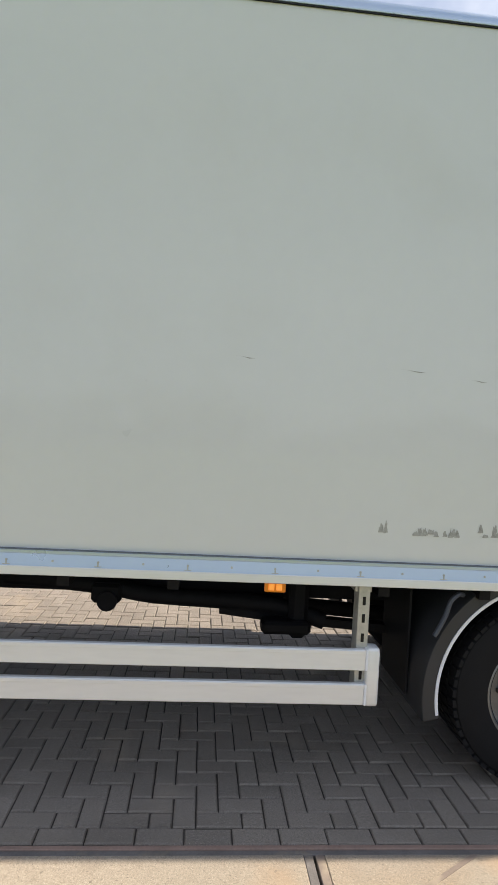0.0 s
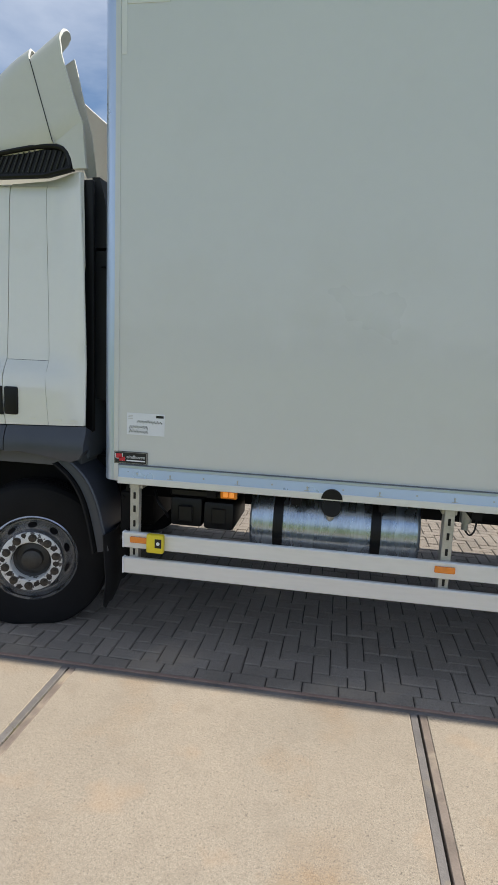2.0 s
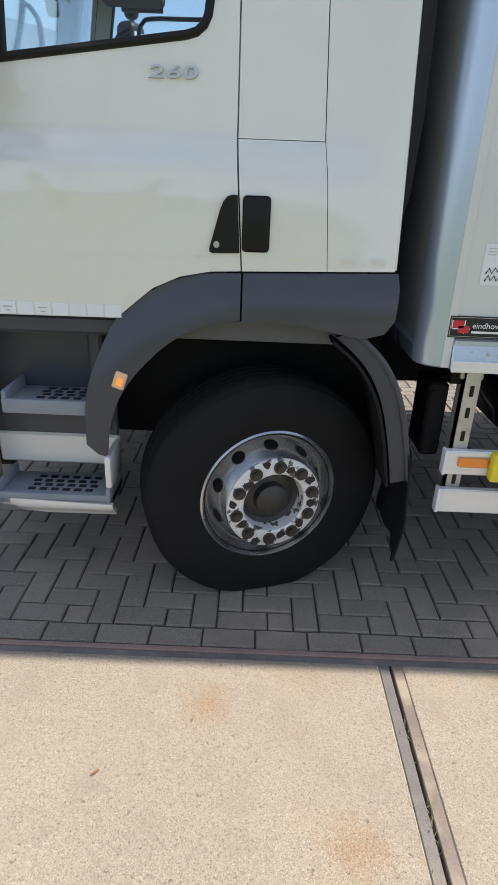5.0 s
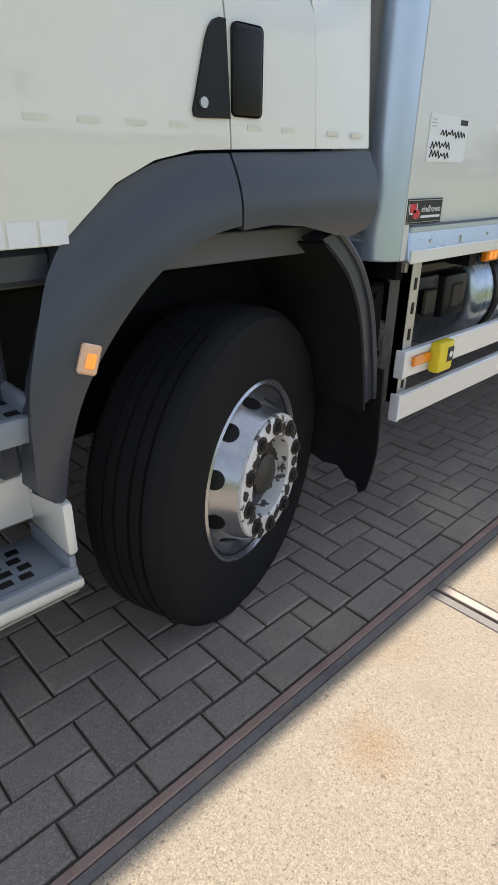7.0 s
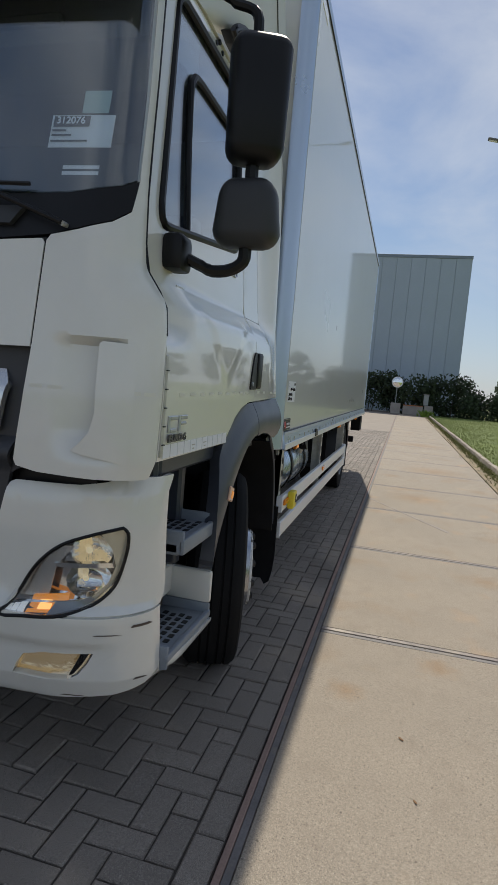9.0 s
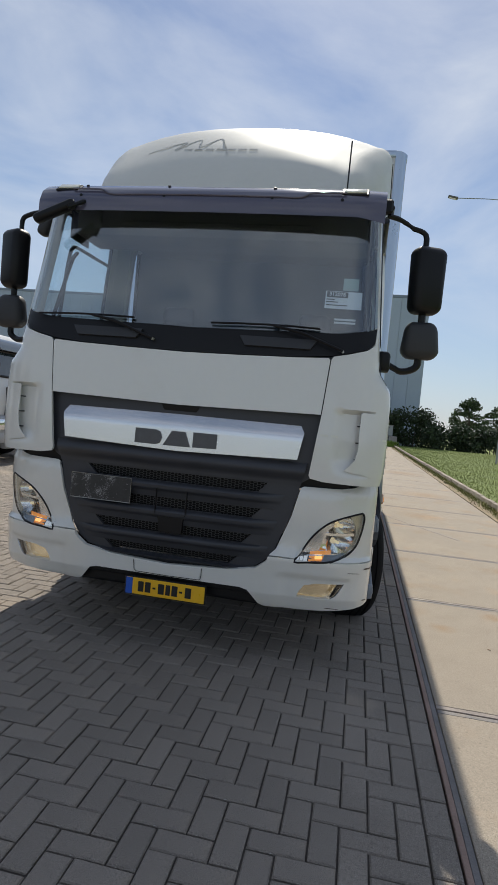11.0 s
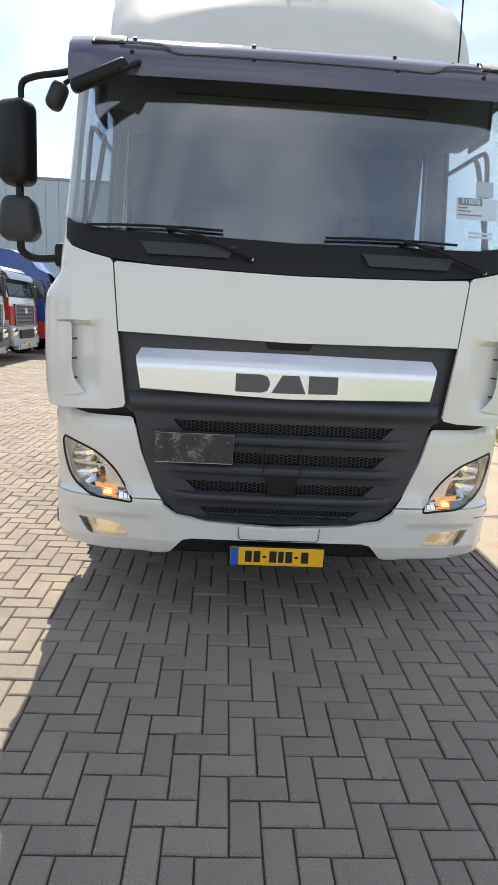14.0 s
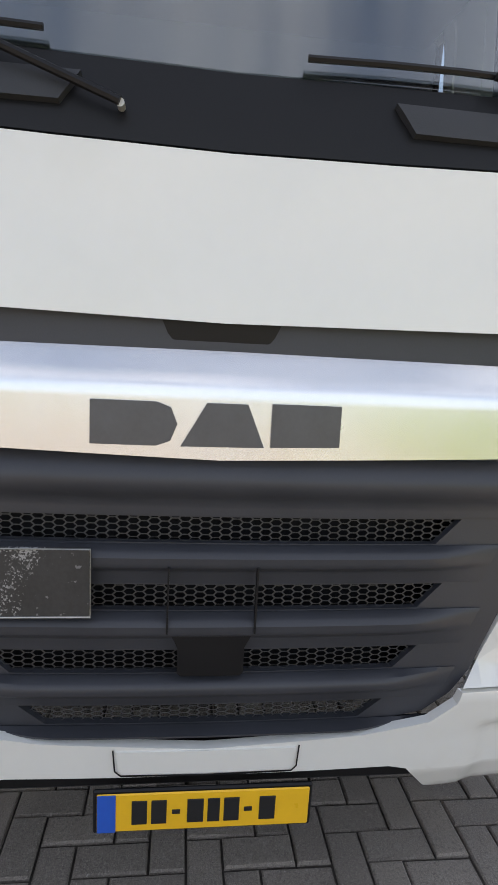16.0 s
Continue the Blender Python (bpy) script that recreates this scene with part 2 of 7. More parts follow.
# ---- mesh helpers ----
def finish(bm, name, material, sharp=35):
    me = bpy.data.meshes.new(name)
    for f in bm.faces:
        f.smooth = True
    bm.to_mesh(me)
    bm.free()
    me.set_sharp_from_angle(angle=radians(sharp))
    for m in (material if isinstance(material, (list, tuple)) else [material]):
        me.materials.append(m)
    return me


def part(name, bm, material, parent, label="", sharp=35):
    ob = new(name, finish(bm, name, material, sharp))
    ob.parent = parent
    if label:
        ob["label"] = label
    return ob


def thing(name, label, category, at=(0, 0, 0), group="", kind=""):
    ob = new(name)
    ob.location = at
    ob.empty_display_size = 0.2
    return tagged(ob, label, category, group, kind)


def box(bm, x0, x1, y0, y1, z0, z1, bev=0.004, seg=1, m=None):
    r = bmesh.ops.create_cube(bm, size=1.0)["verts"]
    bmesh.ops.scale(bm, vec=(abs(x1 - x0), abs(y1 - y0), abs(z1 - z0)), verts=r)
    bmesh.ops.translate(bm, vec=((x0 + x1) / 2, (y0 + y1) / 2, (z0 + z1) / 2), verts=r)
    fs = list({f for v in r for f in v.link_faces})
    if m is not None:
        bmesh.ops.transform(bm, matrix=m, verts=r)
    if bev:
        es = list({e for v in r for e in v.link_edges})
        bmesh.ops.bevel(bm, geom=es, offset=bev, segments=seg, affect="EDGES", profile=0.5)
    return bm


def B(*a, **k):
    return box(bmesh.new(), *a, **k)


def lathe(bm, prof, axis="y", centre=(0, 0, 0), n=48, a0=0.0, a1=360.0):
    """Turns (radius, along) pairs round an axis."""
    full = abs(a1 - a0) >= 359.9
    steps = n if full else n + 1
    rings = []
    for i in range(steps):
        a = radians(a0 + (a1 - a0) * i / n)
        ring = []
        for r, t in prof:
            c, s = r * math.cos(a), r * math.sin(a)
            p = {"y": (c, t, s), "x": (t, c, s), "z": (c, s, t)}[axis]
            ring.append(bm.verts.new((p[0] + centre[0], p[1] + centre[1], p[2] + centre[2])))
        rings.append(ring)
    for i in range(len(rings) if full else len(rings) - 1):
        a, b = rings[i], rings[(i + 1) % len(rings)]
        for j in range(len(prof) - 1):
            q = [a[j], a[j + 1], b[j + 1], b[j]]
            try:
                bm.faces.new(q)
            except ValueError:
                pass
    bmesh.ops.remove_doubles(bm, verts=bm.verts, dist=1e-5)
    bmesh.ops.recalc_face_normals(bm, faces=bm.faces)
    return bm


def cyl(bm, p0, p1, r, n=16, r2=None):
    p0, p1 = Vector(p0), Vector(p1)
    d = p1 - p0
    res = bmesh.ops.create_cone(bm, cap_ends=True, segments=n, radius1=r, radius2=r if r2 is None else r2, depth=d.length)
    m = Matrix.Translation((p0 + p1) / 2) @ d.to_track_quat("Z", "Y").to_matrix().to_4x4()
    bmesh.ops.transform(bm, matrix=m, verts=res["verts"])
    return bm


def tube(bm, pts, r, n=10, closed=False):
    """A round bar along a line of points."""
    pts = [Vector(p) for p in pts]
    rings, k = [], len(pts)
    for i, p in enumerate(pts):
        a = pts[(i - 1) % k] if (closed or i) else p
        b = pts[(i + 1) % k] if (closed or i < k - 1) else p
        t = (b - a).normalized()
        u = t.cross(Vector((0, 0, 1)))
        if u.length < 0.05:
            u = t.cross(Vector((0, 1, 0)))
        u.normalize()
        w = t.cross(u).normalized()
        rings.append([bm.verts.new(p + r * (math.cos(2 * math.pi * j / n) * u + math.sin(2 * math.pi * j / n) * w)) for j in range(n)])
    for i in range(k if closed else k - 1):
        a, b = rings[i], rings[(i + 1) % k]
        best = min(range(n), key=lambda o: sum((a[j].co - b[(j + o) % n].co).length for j in range(0, n, 3)))
        for j in range(n):
            bm.faces.new([a[j], a[(j + 1) % n], b[(j + 1 + best) % n], b[(j + best) % n]])
    if not closed:
        bm.faces.new(rings[0])
        bm.faces.new(rings[-1])
    bmesh.ops.recalc_face_normals(bm, faces=bm.faces)
    return bm


def smooth_line(pts, n=6):
    """Catmull-Rom through 2D or 3D points."""
    pts = [Vector(p) for p in pts]
    out = []
    for i in range(len(pts) - 1):
        p0, p1, p2, p3 = pts[max(i - 1, 0)], pts[i], pts[i + 1], pts[min(i + 2, len(pts) - 1)]
        for j in range(n):
            t = j / n
            out.append(0.5 * ((2 * p1) + (p2 - p0) * t + (2 * p0 - 5 * p1 + 4 * p2 - p3) * t * t + (3 * p1 - p0 - 3 * p2 + p3) * t ** 3))
    return out + [pts[-1]]


def inside(p, poly):
    hit, j = False, len(poly) - 1
    for i in range(len(poly)):
        (xi, yi), (xj, yj) = poly[i][:2], poly[j][:2]
        if (yi > p[1]) != (yj > p[1]) and p[0] < (xj - xi) * (p[1] - yi) / (yj - yi) + xi:
            hit = not hit
        j = i
    return hit


def skin(outline, fmap, thick, out, du=0.07, dv=0.07, holes=()):
    """A shell of even thickness: a flat outline, cut into a grid, laid on the surface fmap(u, v); out: roughly the way it faces."""
    f2 = bmesh.new()
    f2.faces.new([f2.verts.new((p[0], p[1], 0)) for p in outline])
    cuts = []
    us, vs = [p[0] for p in outline], [p[1] for p in outline]
    for lo, hi, d, no in ((min(us), max(us), du, (1, 0, 0)), (min(vs), max(vs), dv, (0, 1, 0))):
        k = max(1, round((hi - lo) / d))
        for i in range(1, k):
            t = lo + (hi - lo) * i / k
            cuts.append(((t, t, 0), no))
    for h in holes:
        for i in range(len(h)):
            a, b = h[i], h[(i + 1) % len(h)]
            cuts.append(((a[0], a[1], 0), (b[1] - a[1], a[0] - b[0], 0)))
    for co, no in cuts:
        bmesh.ops.bisect_plane(f2, geom=f2.verts[:] + f2.edges[:] + f2.faces[:], plane_co=co, plane_no=no, dist=1e-5)
    for h in holes:
        dead = [f for f in f2.faces if inside(f.calc_center_median(), h)]
        bmesh.ops.delete(f2, geom=dead, context="FACES")
    for v in f2.verts:
        v.co = fmap(v.co.x, v.co.y)
    f2.normal_update()
    total = sum((f.normal * f.calc_area() for f in f2.faces), Vector())
    if total.dot(Vector(out)) < 0:
        bmesh.ops.reverse_faces(f2, faces=f2.faces[:])
        f2.normal_update()
    if thick:
        tops, edges = f2.faces[:], [e for e in f2.edges if len(e.link_faces) == 1]
        low = {v: f2.verts.new(v.co - v.normal * thick) for v in f2.verts[:]}
        for f in tops:
            f2.faces.new([low[v] for v in reversed(f.verts[:])])
        for e in edges:
            a, b = e.verts
            f2.faces.new([b, a, low[a], low[b]])
        bmesh.ops.recalc_face_normals(f2, faces=f2.faces[:])
    return f2


def flip(bm):
    """The same mesh on the truck's other side."""
    for v in bm.verts:
        v.co.y = 2 * CY - v.co.y
    bmesh.ops.reverse_faces(bm, faces=bm.faces[:])
    return bm


def plate_poly(pts, depth, place):
    """A flat polygon given depth: place(u, v, w) gives the point."""
    bm = bmesh.new()
    a = [bm.verts.new(place(u, v, 0)) for u, v in pts]
    b = [bm.verts.new(place(u, v, depth)) for u, v in pts]
    bm.faces.new(a)
    bm.faces.new(b)
    for i in range(len(pts)):
        j = (i + 1) % len(pts)
        bm.faces.new([a[i], a[j], b[j], b[i]])
    bmesh.ops.recalc_face_normals(bm, faces=bm.faces[:])
    return bm


def merge(*bms):
    out = bms[0]
    for b in bms[1:]:
        tmp = bpy.data.meshes.new("tmp")
        b.to_mesh(tmp)
        b.free()
        out.from_mesh(tmp)
        bpy.data.meshes.remove(tmp)
    return out


def text(name, body, size, depth, m, material, parent, label="", bold=0.0, slant=0.0):
    cu = bpy.data.curves.new(name, "FONT")
    cu.body, cu.size, cu.extrude, cu.align_x, cu.align_y = body, size, depth, "CENTER", "CENTER"
    cu.offset, cu.shear = bold, slant
    tmp = new("tmp_text", cu)
    me = bpy.data.meshes.new_from_object(tmp.evaluated_get(bpy.context.evaluated_depsgraph_get()))
    bpy.data.objects.remove(tmp)
    me.transform(m)
    me.materials.clear()
    me.materials.append(material)
    ob = new(name, me)
    ob.parent = parent
    if label:
        ob["label"] = label
    return ob


CY = 1.295


# ---- ground ----
GRASS = mat("lawn_grass", (0.165, 0.205, 0.050), 0.9, var=0.22, scale=0.6, fine=40, bump=0.6)
PAVER = mat("paving_block", (0.285, 0.245, 0.205), 0.80, var=0.17, scale=1.2, fine=260, bump=0.7, obj=0.4, fvar=1.2)
PAVER_FAR = mat("paving_block_rest", (0.285, 0.245, 0.205), 0.80, var=0.17, scale=1.2, fine=260, bump=0.7, island=0.4, fvar=1.2)
for pm in (PAVER, PAVER_FAR):
    speckle(pm, (0.15, 0.13, 0.11), 120.0, 0.50, 0.66, 0.55)
    speckle(pm, (0.43, 0.385, 0.335), 140.0, 0.56, 0.68, 0.55)
    speckle(pm, (0.15, 0.13, 0.11), 330.0, 0.52, 0.66, 0.7)
    speckle(pm, (0.50, 0.45, 0.40), 380.0, 0.58, 0.68, 0.8)
    speckle(pm, (0.62, 0.58, 0.52), 95.0, 0.70, 0.74, 0.6)
    speckle(pm, (0.13, 0.11, 0.09), 0.9, 0.56, 0.74, 0.45, None, 7.0)
    speckle(pm, (0.42, 0.345, 0.265), 1.4, 0.57, 0.68, 0.55, None, 9.0)
SAND = mat("joint_sand", (0.072, 0.062, 0.052), 0.95, var=0.2, scale=4, fine=120, bump=0.4)


def slab(name, x0, x1, y0, y1, z0, z1, material, label, category, bev=0.0):
    return tagged(part(name, B(x0, x1, y0, y1, z0, z1, bev=bev), material, None), label, category, kind="structure")



def concrete(name):
    m = mat(name, (0.338, 0.286, 0.228), 0.84, var=0.10, scale=0.9, fine=75, bump=0.35, fvar=1.0)
    n, l = m.node_tree.nodes, m.node_tree.links
    b = n["Principled BSDF"]
    tc = n["Texture Coordinate"]
    base = b.inputs["Base Color"].links[0].from_socket
    # pale and dark grit
    vor = n.new("ShaderNodeTexVoronoi")
    vor.inputs["Scale"].default_value = 290.0
    l.new(tc.outputs["Object"], vor.inputs["Vector"])
    gr = n.new("ShaderNodeValToRGB")
    for pos, v in ((0.0, 0.36), (0.10, 0.72), (0.30, 0.95), (0.66, 1.08), (0.92, 1.34)):
        e = gr.color_ramp.elements.new(pos)
        e.color = (v, v, v * 0.98, 1)
    gr.color_ramp.elements.remove(gr.color_ramp.elements[0])
    gr.color_ramp.elements.remove(gr.color_ramp.elements[-1])
    l.new(vor.outputs["Color"], gr.inputs["Fac"])
    mul = n.new("ShaderNodeMix")
    mul.data_type, mul.blend_type = "RGBA", "MULTIPLY"
    mul.inputs["Factor"].default_value = 0.95
    l.new(base, mul.inputs["A"])
    l.new(gr.outputs["Color"], mul.inputs["B"])
    last = mul.outputs["Result"]
    # rust and clay stains: loose patches and a few round spots
    big = n.new("ShaderNodeTexNoise")
    big.inputs["Scale"].default_value, big.inputs["Detail"].default_value = 1.3, 6.0
    l.new(tc.outputs["Object"], big.inputs["Vector"])
    mr = n.new("ShaderNodeMapRange")
    mr.inputs["From Min"].default_value, mr.inputs["From Max"].default_value, mr.inputs["To Max"].default_value = 0.56, 0.75, 0.55
    l.new(big.outputs["Fac"], mr.inputs["Value"])
    fac = mr.outputs["Result"]
    wob = n.new("ShaderNodeTexNoise")
    wob.inputs["Scale"].default_value, wob.inputs["Detail"].default_value = 14.0, 6.0
    l.new(tc.outputs["Object"], wob.inputs["Vector"])
    for x, y, r in ((0.27, -1.10, 0.16), (-0.20, -0.62, 0.14), (2.1, -1.6, 0.25), (5.9, -1.1, 0.6), (9.5, -1.5, 0.9), (16.0, -1.4, 1.1)):
        d = n.new("ShaderNodeVectorMath")
        d.operation = "DISTANCE"
        d.inputs[1].default_value = (x, y, 0)
        l.new(tc.outputs["Object"], d.inputs[0])
        q = n.new("ShaderNodeMath")
        q.operation = "MULTIPLY_ADD"
        q.inputs[1].default_value = r * 1.2
        l.new(wob.outputs["Fac"], q.inputs[0])
        l.new(d.outputs["Value"], q.inputs[2])
        s2 = n.new("ShaderNodeMapRange")
        s2.inputs["From Min"].default_value, s2.inputs["From Max"].default_value = r * 0.6, r * 1.5
        s2.inputs["To Min"].default_value, s2.inputs["To Max"].default_value = 0.62, 0.0
        l.new(q.outputs[0], s2.inputs["Value"])
        mx = n.new("ShaderNodeMath")
        mx.operation = "MAXIMUM"
        l.new(fac, mx.inputs[0])
        l.new(s2.outputs["Result"], mx.inputs[1])
        fac = mx.outputs[0]
    st = n.new("ShaderNodeMix")
    st.data_type, st.blend_type = "RGBA", "MULTIPLY"
    st.inputs["B"].default_value = (0.92, 0.66, 0.40, 1)
    l.new(fac, st.inputs["Factor"])
    l.new(last, st.inputs["A"])
    l.new(st.outputs["Result"], b.inputs["Base Color"])
    return m


CONCRETE = concrete("brushed_concrete")
speckle(CONCRETE, (0.13, 0.11, 0.085), 34.0, 0.68, 0.71, 0.8)
speckle(CONCRETE, (0.19, 0.16, 0.125), 210.0, 0.54, 0.66, 0.55)
speckle(CONCRETE, (0.66, 0.60, 0.50), 260.0, 0.58, 0.68, 0.6)
speckle(CONCRETE, (0.12, 0.10, 0.08), 120.0, 0.63, 0.68, 0.85)
speckle(CONCRETE, (0.20, 0.165, 0.125), 60.0, 0.58, 0.70, 0.45)
speckle(CONCRETE, (0.27, 0.225, 0.175), 6.0, 0.52, 0.70, 0.35, None, 9.0)
speckle(CONCRETE, (0.27, 0.24, 0.195), 0.7, 0.55, 0.78, 0.4, None, 8.0)
speckle(CONCRETE, (0.47, 0.31, 0.185), 1.9, 0.60, 0.72, 0.45, None, 9.0)
slab("ground", -700, 900, -900, 900, -0.5, -0.10, GRASS, "open green grass field reaching to the horizon", "ground")
slab("yard_bed", -40, 49, -0.33, 60, -0.35, -0.011, SAND, "sandy bed under the paved truck yard", "ground")

# ---- the truck: shape of the cab ----
truck = thing("box_truck", "off-white two-axle box truck parked on dark block paving", "truck")


def Xf(z):
    return float(np.interp(z, (1.15, 1.3, 1.45, 1.6, 1.94, 2.05, 2.15, 2.69, 2.95, 3.05), (-1.497, -1.500, -1.497, -1.490, -1.474, -1.446, -1.420, -1.322, -1.275, -1.22)))


def Ys(z):
    return float(np.interp(z, (1.15, 1.25, 1.45, 1.68, 1.745, 1.775, 1.86, 1.885, 2.2, 2.9, 2.98, 3.04), (0.035, 0.018, 0.012, 0.014, 0.020, 0.030, 0.090, 0.100, 0.126, 0.172, 0.185, 0.23)))


def Xb(z):
    return float(np.interp(z, (0.32, 0.38, 0.46, 0.56, 0.66, 0.69, 0.705, 0.73, 0.80, 1.0, 1.12, 1.17), (-1.38, -1.44, -1.475, -1.485, -1.50, -1.505, -1.50, -1.465, -1.465, -1.485, -1.485, -1.45)))


def around(s, z, xf, ys, yc, rx, bow):
    """Round the nose: s is the distance from the truck's flank across to the other flank."""
    far = s > CY
    if far:
        s = 2 * CY - s
    xb = xf + bow
    if s >= yc:
        x, y = xf + bow * ((CY - s) / (CY - yc)) ** 2, s
    elif s >= 0:
        a = (1 - s / yc) * math.pi / 2
        x, y = xb + rx * (1 - math.cos(a)), yc - (yc - ys) * math.sin(a)
    else:
        x, y = xb + rx - s, ys
    return Vector((x, 2 * CY - y if far else y, z))


def bow(z):
    return 0.018 + 0.02 * max(0.0, min(1.0, (z - 2.0) / 0.4))


def RX(z):
    """Depth of the rounded corner: tight beside the windscreen, fuller below."""
    return float(np.interp(z, (1.70, 1.97, 2.15), (0.14, 0.118, 0.085)))


def nose(s, z):
    return around(s, z, Xf(z), Ys(z), 0.28, RX(z), bow(z))


def bump_map(s, z):
    return around(s, z, Xb(z), 0.03, 0.42, 0.25, 0.035)


def sb(y):
    """Where on the bumper's line a given width lies."""
    return y if y >= 0.42 else 0.42 * (1 - math.asin(min(1, (0.42 - y) / 0.39)) / (math.pi / 2))


def flank(x, z):
    return Vector((x, Ys(z), z))


def ease(a, b, t):
    t = max(0.0, min(1.0, (t - a) / (b - a)))
    return t * t * (3 - 2 * t)


def door_map(x, z):
    """The door skin: a shoulder with a wedge-shaped facet under it."""
    y = Ys(z)
    ax, az, bx_, bz, tx, tz = -0.95, 1.752, -0.29, 1.782, -0.66, 1.44
    la = ((x - ax) * (az - tz) + (z - az) * (tx - ax)) / math.hypot(az - tz, tx - ax)
    lb = ((bx_ - x) * (bz - tz) + (z - bz) * (bx_ - tx)) / math.hypot(bz - tz, bx_ - tx)
    crease = float(np.interp(x, (ax, bx_), (az, bz)))
    if z < crease:
        y -= 0.008 * (1 - max(0.0, crease - z) / 0.32) * ease(0.0, 0.09, min(la, lb))
    else:
        y -= 0.008 * ease(-0.97, -0.88, x) * (1 - ease(-0.36, -0.28, x)) * (1 - ease(0.0, 0.06, z - crease))
    front = 0.097 + 0.062 * (z - 1.6)
    if z > 1.62:
        y += max(0.0, front - y) * ease(-1.05, -1.34, x) * ease(1.62, 1.72, z)
    return Vector((x, y, z))


def x2(z):
    return Xf(z) + bow(z) + RX(z)


def both(name, make, material, parent, label=""):
    """A part on the left flank and its like on the right."""
    a = part(name, make(), material, parent, label)
    b = part(name, flip(make()), material, parent, label)
    return a, b


LEFT, FRONT = (0, -1, 0), (-1, 0, 0)

# doors with their windows
WINDOW = [(-1.16, 2.052), (-0.345, 2.162), (-0.310, 2.172), (-0.285, 2.192), (-0.271, 2.220), (-0.267, 2.255), (-0.258, 2.845), (-0.262, 2.878), (-0.275, 2.902), (-0.297, 2.917), (-0.325, 2.921), (-0.99, 2.899), (-1.022, 2.893), (-1.047, 2.876), (-1.063, 2.850), (-1.073, 2.815), (-1.203, 2.125), (-1.205, 2.095), (-1.199, 2.070), (-1.183, 2.055)]
zs = (1.245, 1.35, 1.5, 1.65, 1.75, 1.85, 1.95, 2.1, 2.3, 2.5, 2.7, 2.9, 2.985)
DOOR = [(x2(z) + 0.006, z) for z in zs] + [(-0.172, 3.004), (-0.168, 1.86), (-0.140, 1.437), (-0.25, 1.432), (-0.36, 1.41), (-0.46, 1.365), (-0.54, 1.30), (-0.60, 1.25)]


def make_door():
    return skin(DOOR, door_map, 0.02, LEFT, 0.024, 0.011, [WINDOW])


both("door_seam", lambda: tube(bmesh.new(), [(x2(z) + 0.002, Ys(z) + 0.003, z) for z in (1.66, 1.75, 1.80, 1.86, 1.95, 2.1, 2.3, 2.5, 2.7, 2.9, 2.97)], 0.006, 6), BLACK, truck, "dark gap before the door")
doors = both("door", make_door, CAB_WHITE, truck)
for k, d in enumerate(doors):
    def side(bm):
        return flip(bm) if k else bm
    part("window_pane", side(skin(WINDOW, lambda x, z: Vector((x, Ys(z) + 0.014, z)), 0.004, LEFT, 0.2, 0.2)), GLASS, d, "tinted door window").visible_shadow = False
    part("window_seal", side(tube(bmesh.new(), [(x, Ys(z) + 0.004, z) for x, z in WINDOW], 0.016, 8, True)), BLACK, d, "black rubber window seal")
    inner = smooth_line([(-0.955, 2.09), (-0.945, 2.35), (-0.925, 2.60), (-0.895, 2.675), (-0.83, 2.70), (-0.55, 2.705), (-0.26, 2.71)], 4)
    part("window_bar", side(tube(bmesh.new(), [(p[0], Ys(p[1]) + 0.006, p[1]) for p in inner], 0.014, 8)), BLACK, d, "black bar of the sliding pane")
    part("handle_recess", side(plate_poly([(-0.252, 1.500), (-0.240, 1.497), (-0.146, 1.500), (-0.158, 1.690), (-0.178, 1.690), (-0.194, 1.683), (-0.206, 1.668), (-0.216, 1.645), (-0.254, 1.512)], 0.012, lambda u, v, w: (u, Ys(v) - 0.008 + w, v))), BLACK, d, "black door handle surround")
    part("door_handle", side(B(-0.139, -0.042, 0.000, 0.020, 1.505, 1.690, bev=0.014, seg=3)), BLACK, d, "black grip bar of the door")
    part("keyhole", side(cyl(bmesh.new(), (-0.228, 0.012, 1.527), (-0.228, -0.001, 1.527), 0.011, 14)), SILVER_BADGE, d, "small chrome keyhole")
both("quarter_panel", lambda: skin([(-0.163, 1.868), (-0.167, 3.006), (0.083, 3.030), (0.135, 1.868)], flank, 0.02, LEFT, 0.1, 0.07), CAB_WHITE, truck)
both("quarter_panel", lambda: skin([(-0.135, 1.437), (-0.163, 1.8655), (0.136, 1.8655), (0.170, 1.447)], flank, 0.02, LEFT, 0.1, 0.06), CAB_WHITE, truck)


def rear_corner(x, z):
    """The panel behind the seam flares out to an almost upright rear edge."""
    y, edge = Ys(z), float(np.interp(z, (1.45, 1.6, 1.85, 2.41, 3.055), (0.016, 0.030, 0.054, 0.068, 0.100)))
    f = max(0.0, min(1.0, (x - 0.13) / 0.24))
    return Vector((x, y + (edge - y) * (0.35 * f + 0.65 * f * f), z))


both("rear_corner_panel", lambda: skin([(0.1725, 1.447), (0.1385, 1.862), (0.1125, 2.45), (0.0855, 3.031), (0.15, 3.046), (0.25, 3.062), (0.35, 3.058), (0.368, 2.80), (0.388, 2.45), (0.410, 1.86), (0.414, 1.6), (0.416, 1.455)], rear_corner, 0.03, LEFT, 0.03, 0.05), CAB_WHITE, truck)
both("rear_corner_lip", lambda: tube(bmesh.new(), [rear_corner(x, z) + Vector((-0.004, 0.009, 0)) for x, z in ((0.352, 3.05), (0.370, 2.80), (0.390, 2.45), (0.412, 1.86), (0.416, 1.6), (0.418, 1.46))], 0.010, 8), CAB_WHITE, truck)
# added black strip that stands for shade in the gap behind the cab
both("gap_shade_strip", lambda: B(0.345, 0.425, 0.150, 0.185, 1.40, 3.02, bev=0.006), BLACK, truck, "black strip for the shaded gap behind the cab corner")

